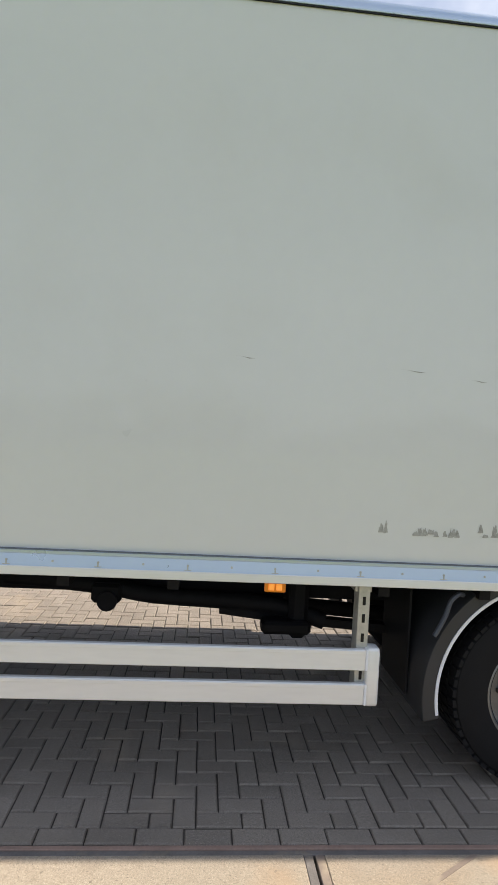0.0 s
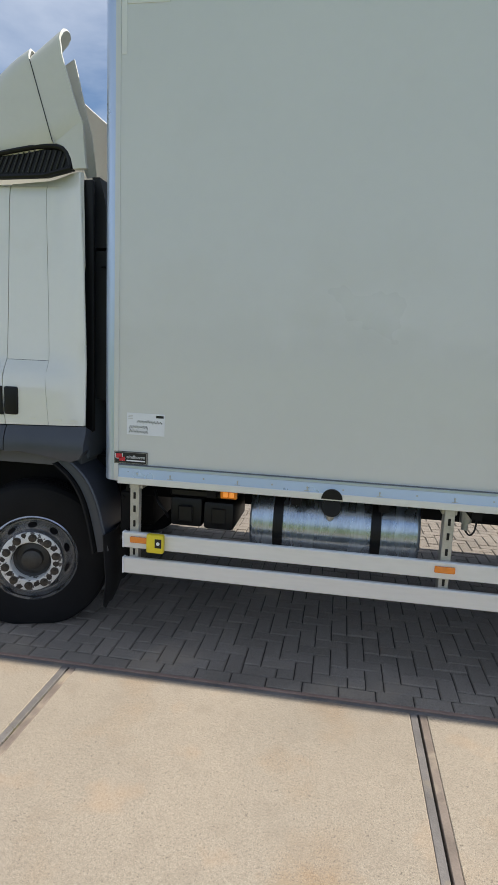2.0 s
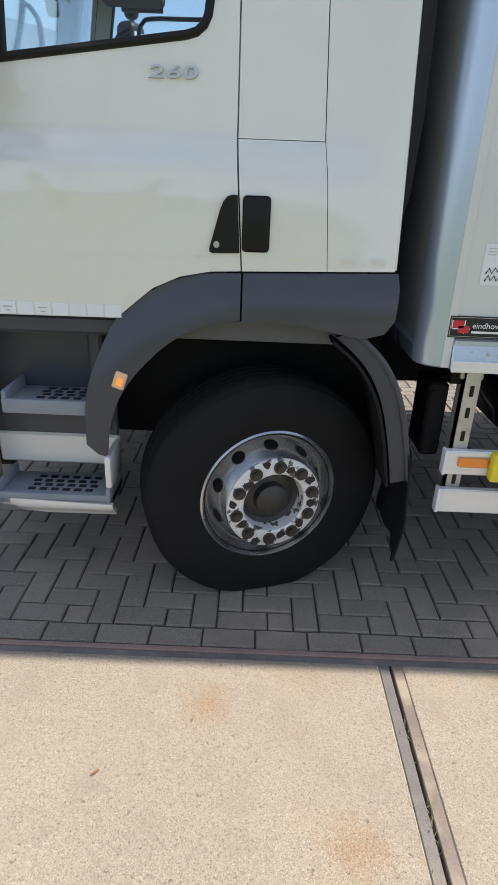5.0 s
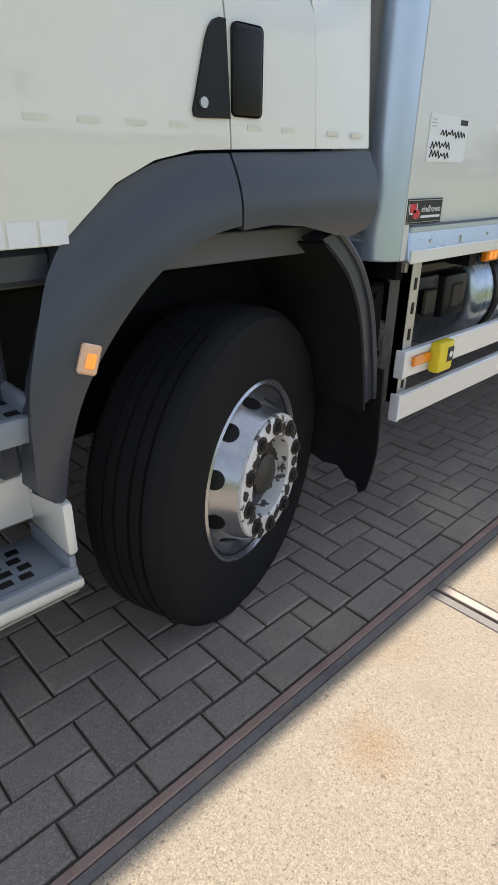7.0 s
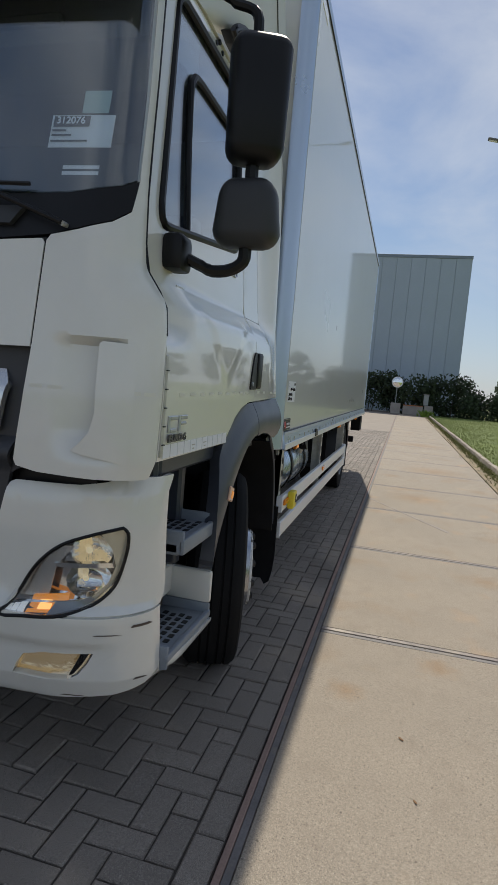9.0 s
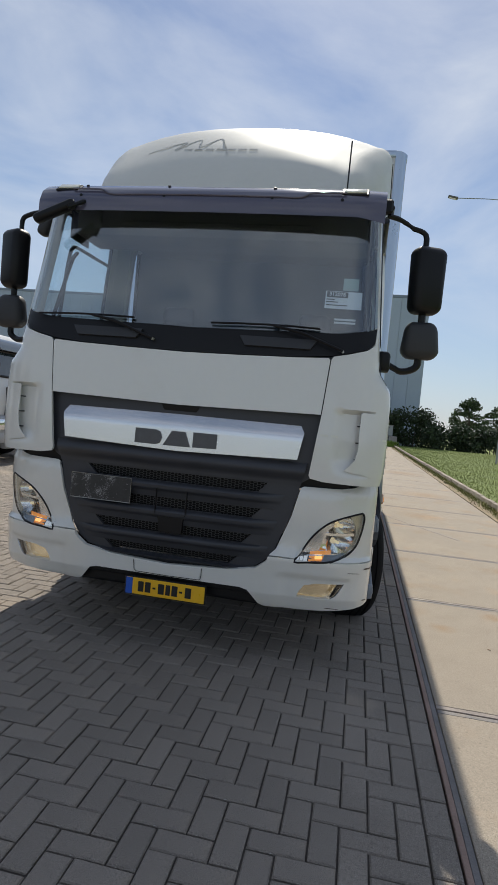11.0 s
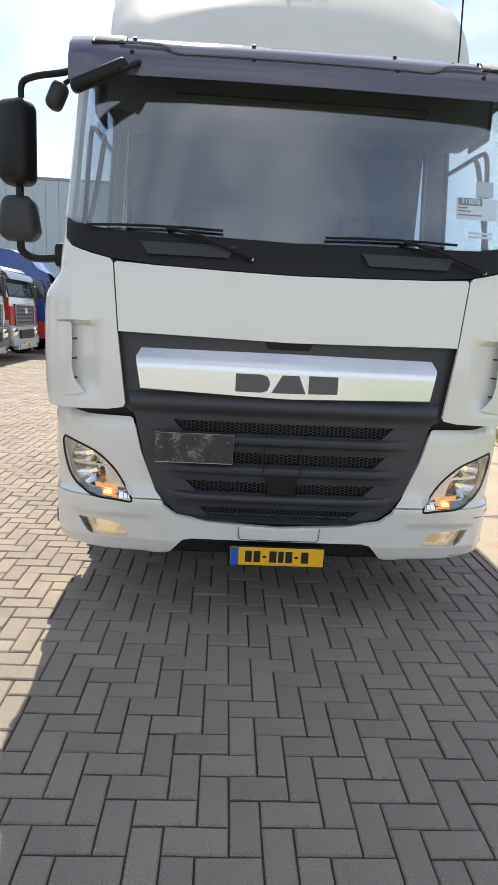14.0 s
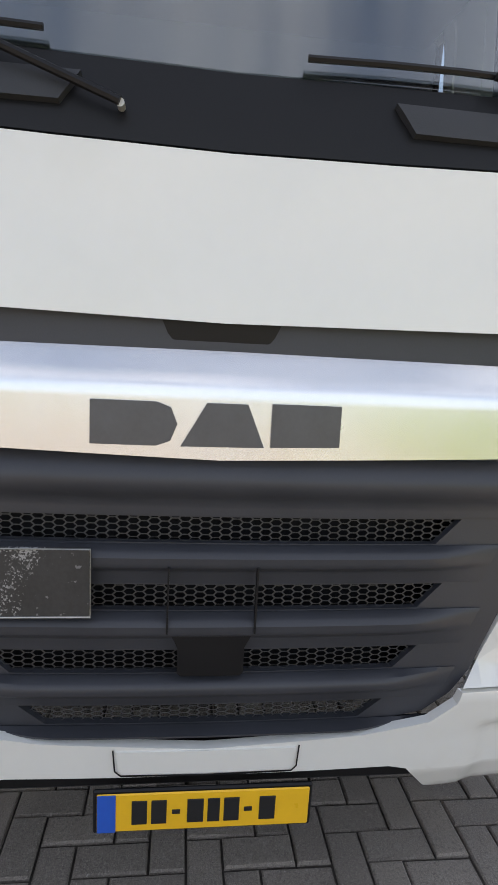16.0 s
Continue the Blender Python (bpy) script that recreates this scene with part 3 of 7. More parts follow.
# front panels
zs = (1.185, 1.3, 1.45, 1.6, 1.75, 1.9, 1.97)
CORNER = [(0.0, z) for z in (1.25, 1.45, 1.65, 1.85, 2.0, 2.1, 2.4, 2.7, 2.95)] + [(0.075, 2.97), (0.068, 2.5), (0.072, 2.14), (0.10, 2.035), (0.17, 1.994), (0.28, 1.963), (0.373, 1.943), (0.387, 1.924), (0.412, 1.60), (0.456, 1.222), (0.446, 1.203), (0.37, 1.190), (0.20, 1.186), (0.03, 1.19)]


def corner_map(s, z):
    """The corner with its duct: the skin dips behind the free edge of the vane."""
    d = 0.048 * ease(0.14, 0.175, s) * (1 - ease(0.205, 0.355, s)) * max(0.0, min(1.0, (1.627 - z) / 0.010)) * ease(1.225, 1.335, z)
    return nose(s, z) + Vector((0.92, 0.30, 0)) * d


corners = both("corner_panel", lambda: skin(CORNER, corner_map, 0.02, (-1, -0.3, 0), 0.018, 0.014), CAB_WHITE, truck)


def vane_map(s, z):
    return nose(s, z) + Vector((-0.0012, -0.0012, 0))


VANE = [(0.12, 1.235), (0.12, 1.62), (0.205, 1.623), (0.212, 1.615), (0.214, 1.50), (0.212, 1.40), (0.222, 1.335), (0.245, 1.295), (0.262, 1.272), (0.235, 1.262), (0.18, 1.25)]
for k, c in enumerate(corners):
    vane = skin(VANE, vane_map, 0.006, (-1, -0.8, 0), 0.014, 0.02)
    part("air_vane", flip(vane) if k else vane, CAB_WHITE, c, "white corner air vane beside an open duct")
    for z in (1.34, 1.44, 1.54):
        st = cyl(bmesh.new(), nose(0.205, z) + Vector((0.006, 0.002, 0)), nose(0.215, z) + Vector((0.044, 0.012, 0)), 0.004, 6)
        part("vane_strut", flip(st) if k else st, PLASTIC, c)
both("vane_gap", lambda: B(-1.326, -1.306, 0.010, 0.022, 1.26, 1.60, bev=0.002), GALV, truck, "narrow outlet behind the vane")
for i in range(5):
    both("vane_louvre", lambda: B(-1.324, -1.308, 0.004, 0.012, 1.30 + 0.062 * i, 1.304 + 0.062 * i, bev=0), PLASTIC, truck, "small fin in the vane outlet")
HOOD = [(0.419, 1.590), (0.394, 1.920), (0.404, 1.931), (0.6, 1.921), (0.95, 1.911), (CY, 1.905)]
HOOD = HOOD + [(2 * CY - u, v) for u, v in reversed(HOOD[:-1])] + [(CY, 1.574)]
# black panel set behind the opening over the bumper to carry its shade
both("cab_gap_shade", lambda: skin([(0.21, 1.13), (0.52, 1.13), (0.52, 1.255), (0.21, 1.255)], lambda s, z: nose(s, z) + Vector((0.085, 0.02, 0)), 0.01, FRONT, 0.06, 0.06), BLACK, truck, "black panel for the shade between cab and bumper")
both("panel_seam", lambda: tube(bmesh.new(), [nose(s, z) + Vector((0.012, 0, 0)) for s, z in ((0.394, 1.935), (0.405, 1.76), (0.416, 1.595))], 0.009, 6), BLACK, truck, "dark gap beside the front panel")
part("front_panel", skin(HOOD, nose, 0.02, FRONT, 0.1, 0.05), CAB_WHITE, truck)
COWL = [(0.078, 2.14), (0.105, 2.040), (0.175, 2.000), (0.285, 1.970), (0.385, 1.946), (0.6, 1.927), (0.95, 1.917), (CY, 1.911)]
COWL = COWL + [(2 * CY - u, v) for u, v in reversed(COWL[:-1])]
COWL_TOP = [(2 * CY - 0.35, 2.085), (CY, 2.065), (0.35, 2.085)]
part("wiper_cowl", skin(COWL + [(2 * CY - 0.16, 2.115)] + COWL_TOP + [(0.16, 2.115)], lambda s, z: nose(s, z) + Vector((0.006, 0, 0)), 0.02, FRONT, 0.09, 0.05), BLACK, truck, "black cowl under the windscreen")
SCREEN_LINE = [(0.082, 2.145), (0.16, 2.118), (0.35, 2.088), (CY, 2.068), (2 * CY - 0.35, 2.088), (2 * CY - 0.16, 2.118), (2 * CY - 0.082, 2.145), (2 * CY - 0.075, 2.5), (2 * CY - 0.082, 2.96), (0.082, 2.96), (0.075, 2.5)]
ws = part("windscreen", skin(SCREEN_LINE, lambda s, z: nose(s, z) + Vector((0.004, 0, 0)), 0.005, FRONT, 0.08, 0.1), SCREEN, truck, "laminated windscreen")
ws.visible_shadow = False

# roof, back wall, floor
roof = bmesh.new()
grid = []
for i in range(13):
    x = -1.21 + (0.385 + 1.21) * i / 12
    row = []
    for j in range(17):
        t = -1 + 2 * j / 16
        w = 1.12 - 0.10 * max(0, 1 - i / 2.0) ** 2
        row.append(roof.verts.new((x + 0.05 * abs(t) ** 3 * (1 - i / 12), CY + w * t, 2.985 - 0.045 * max(0.0, 1 - i / 3) + 0.10 * (1 - abs(t) ** 5) * min(1.0, 0.30 + i / 4))))
    grid.append(row)
for i in range(12):
    for j in range(16):
        roof.faces.new([grid[i][j], grid[i + 1][j], grid[i + 1][j + 1], grid[i][j + 1]])
part("roof", roof, CAB_WHITE, truck)
part("headliner", B(-1.08, 0.34, 0.24, 2.31, 2.955, 2.975), CABIN_LIGHT, truck, "pale headliner")
part("header_shelf", merge(B(-1.10, -0.72, 0.25, 2.30, 2.72, 2.95, bev=0.03, seg=2), B(-1.13, -1.05, 0.6, 1.95, 2.78, 2.82, bev=0.01)), CABIN_LIGHT, truck, "overhead storage shelf")
part("back_wall", B(0.330, 0.372, 0.190, 2.40, 1.20, 3.02, bev=0.01), SLATE, truck, "slate-grey rear wall of the cab")
part("cab_floor", B(-1.20, 0.36, 0.10, 2.45, 1.16, 1.24), CABIN, truck)
dash = plate_poly([(-1.27, 1.3), (-1.27, 2.02), (-1.20, 2.075), (-1.05, 2.085), (-0.88, 2.05), (-0.80, 1.92), (-0.82, 1.70), (-0.95, 1.55), (-1.0, 1.30)], 2.29, lambda u, v, w: (u, 0.13 + w, v))
part("dashboard", dash, CABIN, truck, "dark grey moulded dashboard")
wheel_c, tilt = Vector((-0.74, 0.66, 2.02)), Euler((0, radians(38), 0)).to_matrix()
ring = [wheel_c + tilt @ Vector((0.235 * math.cos(a), 0.235 * math.sin(a), 0)) for a in np.linspace(0, 2 * math.pi, 28, endpoint=False)]
sw = tube(bmesh.new(), ring, 0.016, 8, True)
for a in (0.3, math.pi - 0.3, -math.pi / 2):
    cyl(sw, wheel_c - tilt @ Vector((0, 0, 0.03)), wheel_c + tilt @ Vector((0.23 * math.cos(a), 0.23 * math.sin(a), 0)), 0.014, 8)
cyl(sw, wheel_c - tilt @ Vector((0, 0, 0.05)), wheel_c + tilt @ Vector((0, 0, 0.01)), 0.07, 16)
cyl(sw, wheel_c - tilt @ Vector((0, 0, 0.05)), wheel_c - tilt @ Vector((-0.03, 0, 0.35)), 0.035, 12)
part("steering_wheel", sw, BLACK, truck, "black four-spoke steering wheel")
for y in (0.66, 1.92):
    st = box(bmesh.new(), -0.32, 0.20, y - 0.26, y + 0.26, 1.52, 1.70, bev=0.06, seg=3)
    box(st, 0.12, 0.28, y - 0.25, y + 0.25, 1.66, 2.30, bev=0.06, seg=3)
    box(st, 0.15, 0.27, y - 0.14, y + 0.14, 2.31, 2.48, bev=0.05, seg=3)
    box(st, -0.22, 0.12, y - 0.18, y + 0.18, 1.24, 1.53, bev=0.03)
    part("seat", st, SEAT, truck, "dark blue cloth cab seat")
both("grab_bar", lambda: tube(bmesh.new(), smooth_line([(-1.16, 0.20, 2.12), (-1.12, 0.24, 2.35), (-1.06, 0.26, 2.55), (-0.98, 0.25, 2.62)], 4), 0.014, 8), BLACK, truck)
both("sun_blind", lambda: B(-1.02, -0.75, 0.205, 0.22, 2.72, 2.92, bev=0.004), CABIN, truck)

# windscreen wipers, nozzles, cowl steps
for pivot, tip in ((1.512, 2.34), (0.325, 1.15)):
    w = tube(bmesh.new(), [nose(pivot, 1.975) + Vector((-0.028, 0, 0)), nose((pivot * 2 + tip) / 3 - 0.02, 2.07) + Vector((-0.035, 0, 0)), nose((pivot + 2 * tip) / 3 - 0.12, 2.105) + Vector((-0.03, 0, 0))], 0.009, 8)
    tube(w, [nose(pivot + (tip - pivot) * f, 2.098 + 0.012 * math.sin(3 * f)) + Vector((-0.02, 0, 0)) for f in (0.18, 0.4, 0.6, 0.8, 1.0)], 0.007, 6)
    part("wiper", w, BLACK, truck, "black windscreen wiper")
    part("washer_nozzle", cyl(bmesh.new(), nose(pivot, 1.973), nose(pivot, 1.973) + Vector((-0.028, 0, 0)), 0.008, 12), GALV, truck, "pale washer nozzle cap")
for y in (0.72, 1.83):
    st = [(y - 0.24, 2.035), (y + 0.24, 2.035), (y + 0.20, 1.975), (y - 0.20, 1.975)]
    part("cowl_step", skin(st, lambda s, z: nose(s, z) + Vector((-0.012 + 0.25 * max(0, z - 2.02), 0, 0)), 0.02, FRONT, 0.08, 0.02), PLASTIC, truck, "moulded foothold in the cowl")

# grille
GRILLE_LINE = [(0.384, 1.603), (0.437, 1.21), (0.46, 1.19), (0.50, 1.165), (0.513, 1.10), (0.546, 0.957), (0.625, 0.740), (0.668, 0.675), (0.735, 0.622), (0.904, 0.592), (CY, 0.570)]
GRILLE_LINE = GRILLE_LINE + [(2 * CY - u, v) for u, v in reversed(GRILLE_LINE[:-1])]


def grille_map(s, z):
    return around(s, z, float(np.interp(z, (0.55, 0.7, 0.9, 1.15, 1.21, 1.62), (-1.445, -1.46, -1.465, -1.465, -1.47, -1.452))), 0.03, 0.30, 0.14, 0.04)


SLOTS = ((1.145, 1.083, 0.70), (0.981, 0.918, 0.73), (0.815, 0.755, 0.775), (0.665, 0.613, 0.85))
slot_polys = [[(y, t), (2 * CY - y, t), (2 * CY - y - 0.06, b), (y + 0.06, b)] for t, b, y in SLOTS]
grille = part("grille", skin(GRILLE_LINE, grille_map, 0.02, FRONT, 0.09, 0.06, slot_polys), GRILLE, truck, "black grille with honeycomb slots")
for (t, b, y), (t2, b2, _) in zip(SLOTS, SLOTS[1:] + ((0.571, 0, 0),)):
    top, bot = b - 0.003, t2 + 0.004
    line = [(y - 0.11, top), (2 * CY - y + 0.11, top), (2 * CY - y + 0.07, bot), (y - 0.07, bot)]

    def slat_map(s, z):
        f = (top - z) / (top - bot)
        out = float(np.interp(f, (0, 0.08, 0.2, 0.42, 0.52, 0.60, 1.0), (0.0, 0.75, 1.0, 0.93, 0.75, 0.32, 0.0)))
        return grille_map(s, z) + Vector((-0.003 - 0.036 * out * ease(-0.11, 0.09, min(s, 2 * CY - s) - y), 0, 0))
    part("slat", skin(line, slat_map, 0.012, FRONT, 0.05, 0.007), GRILLE, grille)
part("upper_slat", skin([(0.47, 1.29), (2 * CY - 0.47, 1.29), (2 * CY - 0.50, 1.150), (0.50, 1.150)], lambda s, z: grille_map(s, z) + Vector((-0.005 - 0.034 * math.sin(math.pi * max(0.0, min(1.0, (z - 1.185) / 0.105))), 0, 0)), 0.015, FRONT, 0.06, 0.015), GRILLE, grille)
COMB = mat("comb_plastic", (0.050, 0.050, 0.050), 0.5, var=0.08, bump=0.0)
for t, b, y in SLOTS:
    comb = bmesh.new()
    r, rows = 0.0155, 4
    h = (t - b) / rows
    yy, col = y + 0.01, 0
    while yy < 2 * CY - y:
        for q in range(rows):
            zc = b + h * (q + 0.5) + (h / 2 if col % 2 else 0)
            inset = 0.06 * (t - zc) / (t - b)
            if yy < y + inset or yy > 2 * CY - y - inset or zc > t:
                continue
            ringo, ringi = [], []
            for a in range(6):
                ang = a * math.pi / 3
                for lst, f in ((ringo, 1.0), (ringi, 0.84)):
                    lst.append(comb.verts.new(grille_map(yy + r * f * math.cos(ang), zc + h / 1.75 * f * math.sin(ang)) + Vector((0.012, 0, 0))))
            for a in range(6):
                comb.faces.new([ringo[a], ringo[(a + 1) % 6], ringi[(a + 1) % 6], ringi[a]])
        yy += r * 1.5
        col += 1
    part("honeycomb_mesh", comb, COMB, grille, "black honeycomb mesh")
part("radiator", B(-1.36, -1.30, 0.62, 1.93, 0.60, 1.30, bev=0.01), CHASSIS, truck, "dark radiator behind the grille")
part("grille_latch_cover", skin([(1.385, 0.868), (1.20, 0.868), (1.215, 0.838), (1.215, 0.772), (1.222, 0.764), (1.362, 0.764), (1.37, 0.772), (1.37, 0.838)], lambda s, z: grille_map(s, z) + Vector((-0.03, 0, 0)), 0.03, FRONT, 0.06, 0.03), BLACK, grille, "flat black sensor cover")
for y in (1.395, 1.195):
    part("grille_seam", B(-1.508, -1.49, y - 0.002, y + 0.002, 0.880, 1.040, bev=0), BLACK, grille)
part("pull_recess", skin([(1.43, 1.588), (1.165, 1.588), (1.183, 1.548), (1.192, 1.537), (1.206, 1.532), (1.389, 1.532), (1.403, 1.537), (1.412, 1.548)], lambda s, z: grille_map(s, z) + Vector((-0.006 + 0.15 * max(0, 1.575 - z), 0, 0)), 0.012, FRONT, 0.05, 0.02), BLACK, grille, "black pull recess over the badge bar")
WORN_PLATE = speckle(speckle(mat("worn_black_plate", (0.035, 0.034, 0.033), 0.55, var=0.25, scale=14, fine=90, bump=0.1), (0.42, 0.42, 0.41), 9.0, 0.31, 0.36, 0.75, 210.0), (0.25, 0.25, 0.25), 60.0, 0.68, 0.70, 0.6)
tow_rim = tube(bmesh.new(), [(-1.513, 1.563, 0.926), (-1.513, 1.563, 1.084), (-1.513, 1.971, 1.084), (-1.513, 1.971, 0.926)], 0.0022, 5, True)
part("tow_plate_edge", tow_rim, GALV, truck, "bare worn edge of the mounting plate")
part("tow_plate", merge(B(-1.512, -1.50, 1.562, 1.972, 0.925, 1.085, bev=0.004), cyl(bmesh.new(), (-1.514, 1.77, 1.072), (-1.510, 1.77, 1.072), 0.008, 10)), WORN_PLATE, truck, "scuffed black mounting plate on the grille")
BAR = [(0.533, 1.307), (0.506, 1.468), (0.531, 1.512), (CY, 1.516), (2 * CY - 0.531, 1.512), (2 * CY - 0.506, 1.468), (2 * CY - 0.533, 1.307), (CY, 1.286)]
bar = part("badge_bar", skin(BAR, lambda s, z: grille_map(s, z) + Vector((-0.040 + 0.55 * max(0, z - 1.445), 0, 0)), 0.025, FRONT, 0.08, 0.02), BADGE_BAR, truck, "satin chrome bar across the grille")


def badge(pts, holes=()):
    return skin(pts, lambda s, z: grille_map(s, z) + Vector((-0.045, 0, 0)), 0.004, FRONT, 0.03, 0.03, holes)


for pts in ([(1.566, 1.408), (1.43, 1.408), (1.40, 1.397), (1.386, 1.362), (1.40, 1.326), (1.43, 1.315), (1.566, 1.315)], [(1.378, 1.315), (1.325, 1.409), (1.238, 1.409), (1.200, 1.317)], [(1.186, 1.318), (1.186, 1.412), (1.034, 1.412), (1.034, 1.322)]):
    part("maker_mark", badge(pts), LETTER, bar, "dark grey metal mark on the bar")

# bumper, headlamps, fog lamps
HL = [(0.178, 1.012), (0.25, 0.990), (0.33, 0.948), (0.385, 0.882), (0.425, 0.805), (0.462, 0.738), (0.492, 0.686), (0.41, 0.693), (0.335, 0.703), (0.285, 0.720), (0.24, 0.752), (0.20, 0.805), (0.178, 0.87), (0.163, 0.94), (0.162, 0.99)]
HL = [tuple(p) for p in smooth_line(HL + HL[:1], 3)][:-1]
CHEEK = [(-0.02, 0.708), (0.30, 0.708), (0.652, 0.708), (0.615, 0.745), (0.538, 0.957), (0.505, 1.10), (0.493, 1.138), (0.478, 1.146), (0.30, 1.150), (0.24, 1.162), (0.20, 1.180), (-0.02, 1.180)]
cheeks = both("headlamp_panel", lambda: skin(CHEEK, bump_map, 0.02, (-1, -0.3, 0), 0.05, 0.06, [HL]), CAB_WHITE, truck)
FOG = [(0.468, 0.460), (0.452, 0.50), (0.425, 0.540), (0.37, 0.560), (0.245, 0.566), (0.262, 0.525), (0.285, 0.485), (0.31, 0.466), (0.36, 0.458)]


def bumper_map(s, z):
    """The bumper skin with a shallow hollow round each fog lamp."""
    e = min(s, 2 * CY - s)
    return bump_map(s, z) + Vector((0.016 * ease(0.61, 0.54, e) * ease(0.18, 0.25, e) * ease(0.612, 0.580, z), 0, 0))


BUMPER = [(-0.03, 0.455), (0.10, 0.42), (0.25, 0.390), (0.45, 0.370), (0.665, 0.370), (0.70, 0.385), (0.77, 0.470), (0.82, 0.482), (CY, 0.484)]
BUMPER_TOP = [(CY, 0.564), (0.904, 0.586), (0.73, 0.616), (0.665, 0.668), (0.655, 0.70), (0.30, 0.70), (-0.03, 0.70)]
fog_r = [(2 * CY - u, v) for u, v in FOG]
full = BUMPER + [(2 * CY - u, v) for u, v in reversed(BUMPER[:-1])] + [(2 * CY - u, v) for u, v in reversed(BUMPER_TOP)] + BUMPER_TOP[1:]
bumper = part("bumper", skin(full, bumper_map, 0.025, FRONT, 0.03, 0.016, [FOG, fog_r]), CAB_WHITE, truck, "white painted front bumper with scuffs")
part("tow_cover", skin([(1.07, 0.562), (1.508, 0.562), (1.50, 0.502), (1.49, 0.495), (1.085, 0.495), (1.075, 0.502)], lambda s, z: bump_map(s, z) + Vector((-0.004, 0, 0)), 0.01, FRONT, 0.1, 0.03), CAB_WHITE, bumper, "white towing-eye cover")
part("tow_cover_seam", tube(bmesh.new(), [bump_map(u, v) + Vector((-0.004, 0, 0)) for u, v in ((1.064, 0.568), (1.066, 0.505), (1.078, 0.491), (CY, 0.489), (1.495, 0.491), (1.510, 0.505), (1.514, 0.568))], 0.0020, 5), BLACK, bumper, "dark gap round the towing-eye cover")
part("underrun_bar", merge(B(-1.38, -1.28, 0.50, 2.05, 0.36, 0.50, bev=0.02), B(-1.43, -1.36, 0.55, 2.0, 0.44, 0.56, bev=0.01)), BLACK, truck, "black underrun bar below the bumper")
scuff = mat("scuffed_primer", (0.10, 0.075, 0.06), 0.8, var=0.3, scale=30, fine=120, bump=0.2)
for s0, s1, z0, z1 in ((0.03, 0.13, 0.655, 0.668), (0.16, 0.24, 0.636, 0.643), (0.26, 0.33, 0.402, 0.410), (0.06, 0.12, 0.452, 0.462)):
    part("scuff_mark", skin([(s0, z0), (s1, z0 + 0.004), (s1 - 0.01, z1), (s0 + 0.02, z1 - 0.003)], lambda s, z: bump_map(s, z) + Vector((-0.002, -0.002, 0)), 0.001, (-1, -0.4, 0), 0.03, 0.02), scuff, bumper, "scuff through the paint")


def bowl(s, z, r, depth, n=20):
    bm = bmesh.new()
    c = bump_map(s, z)
    nrm = (bump_map(s + 0.01, z) - bump_map(s - 0.01, z)).cross(Vector((0, 0, 1))).normalized()
    if nrm.x > 0:
        nrm.negate()
    u = nrm.cross(Vector((0, 0, 1))).normalized()
    rings = []
    for i in range(6):
        f = i / 5
        rings.append([bm.verts.new(c - nrm * (0.035 + depth * (1 - f * f)) + (u * math.cos(a) + Vector((0, 0, 1)) * math.sin(a) * 0.85) * (r * (0.12 + 0.88 * f))) for a in np.linspace(0, 2 * math.pi, n, endpoint=False)])
    for a, b in zip(rings, rings[1:]):
        for j in range(n):
            bm.faces.new([a[j], a[(j + 1) % n], b[(j + 1) % n], b[j]])
    bm.faces.new(rings[0])
    return bm


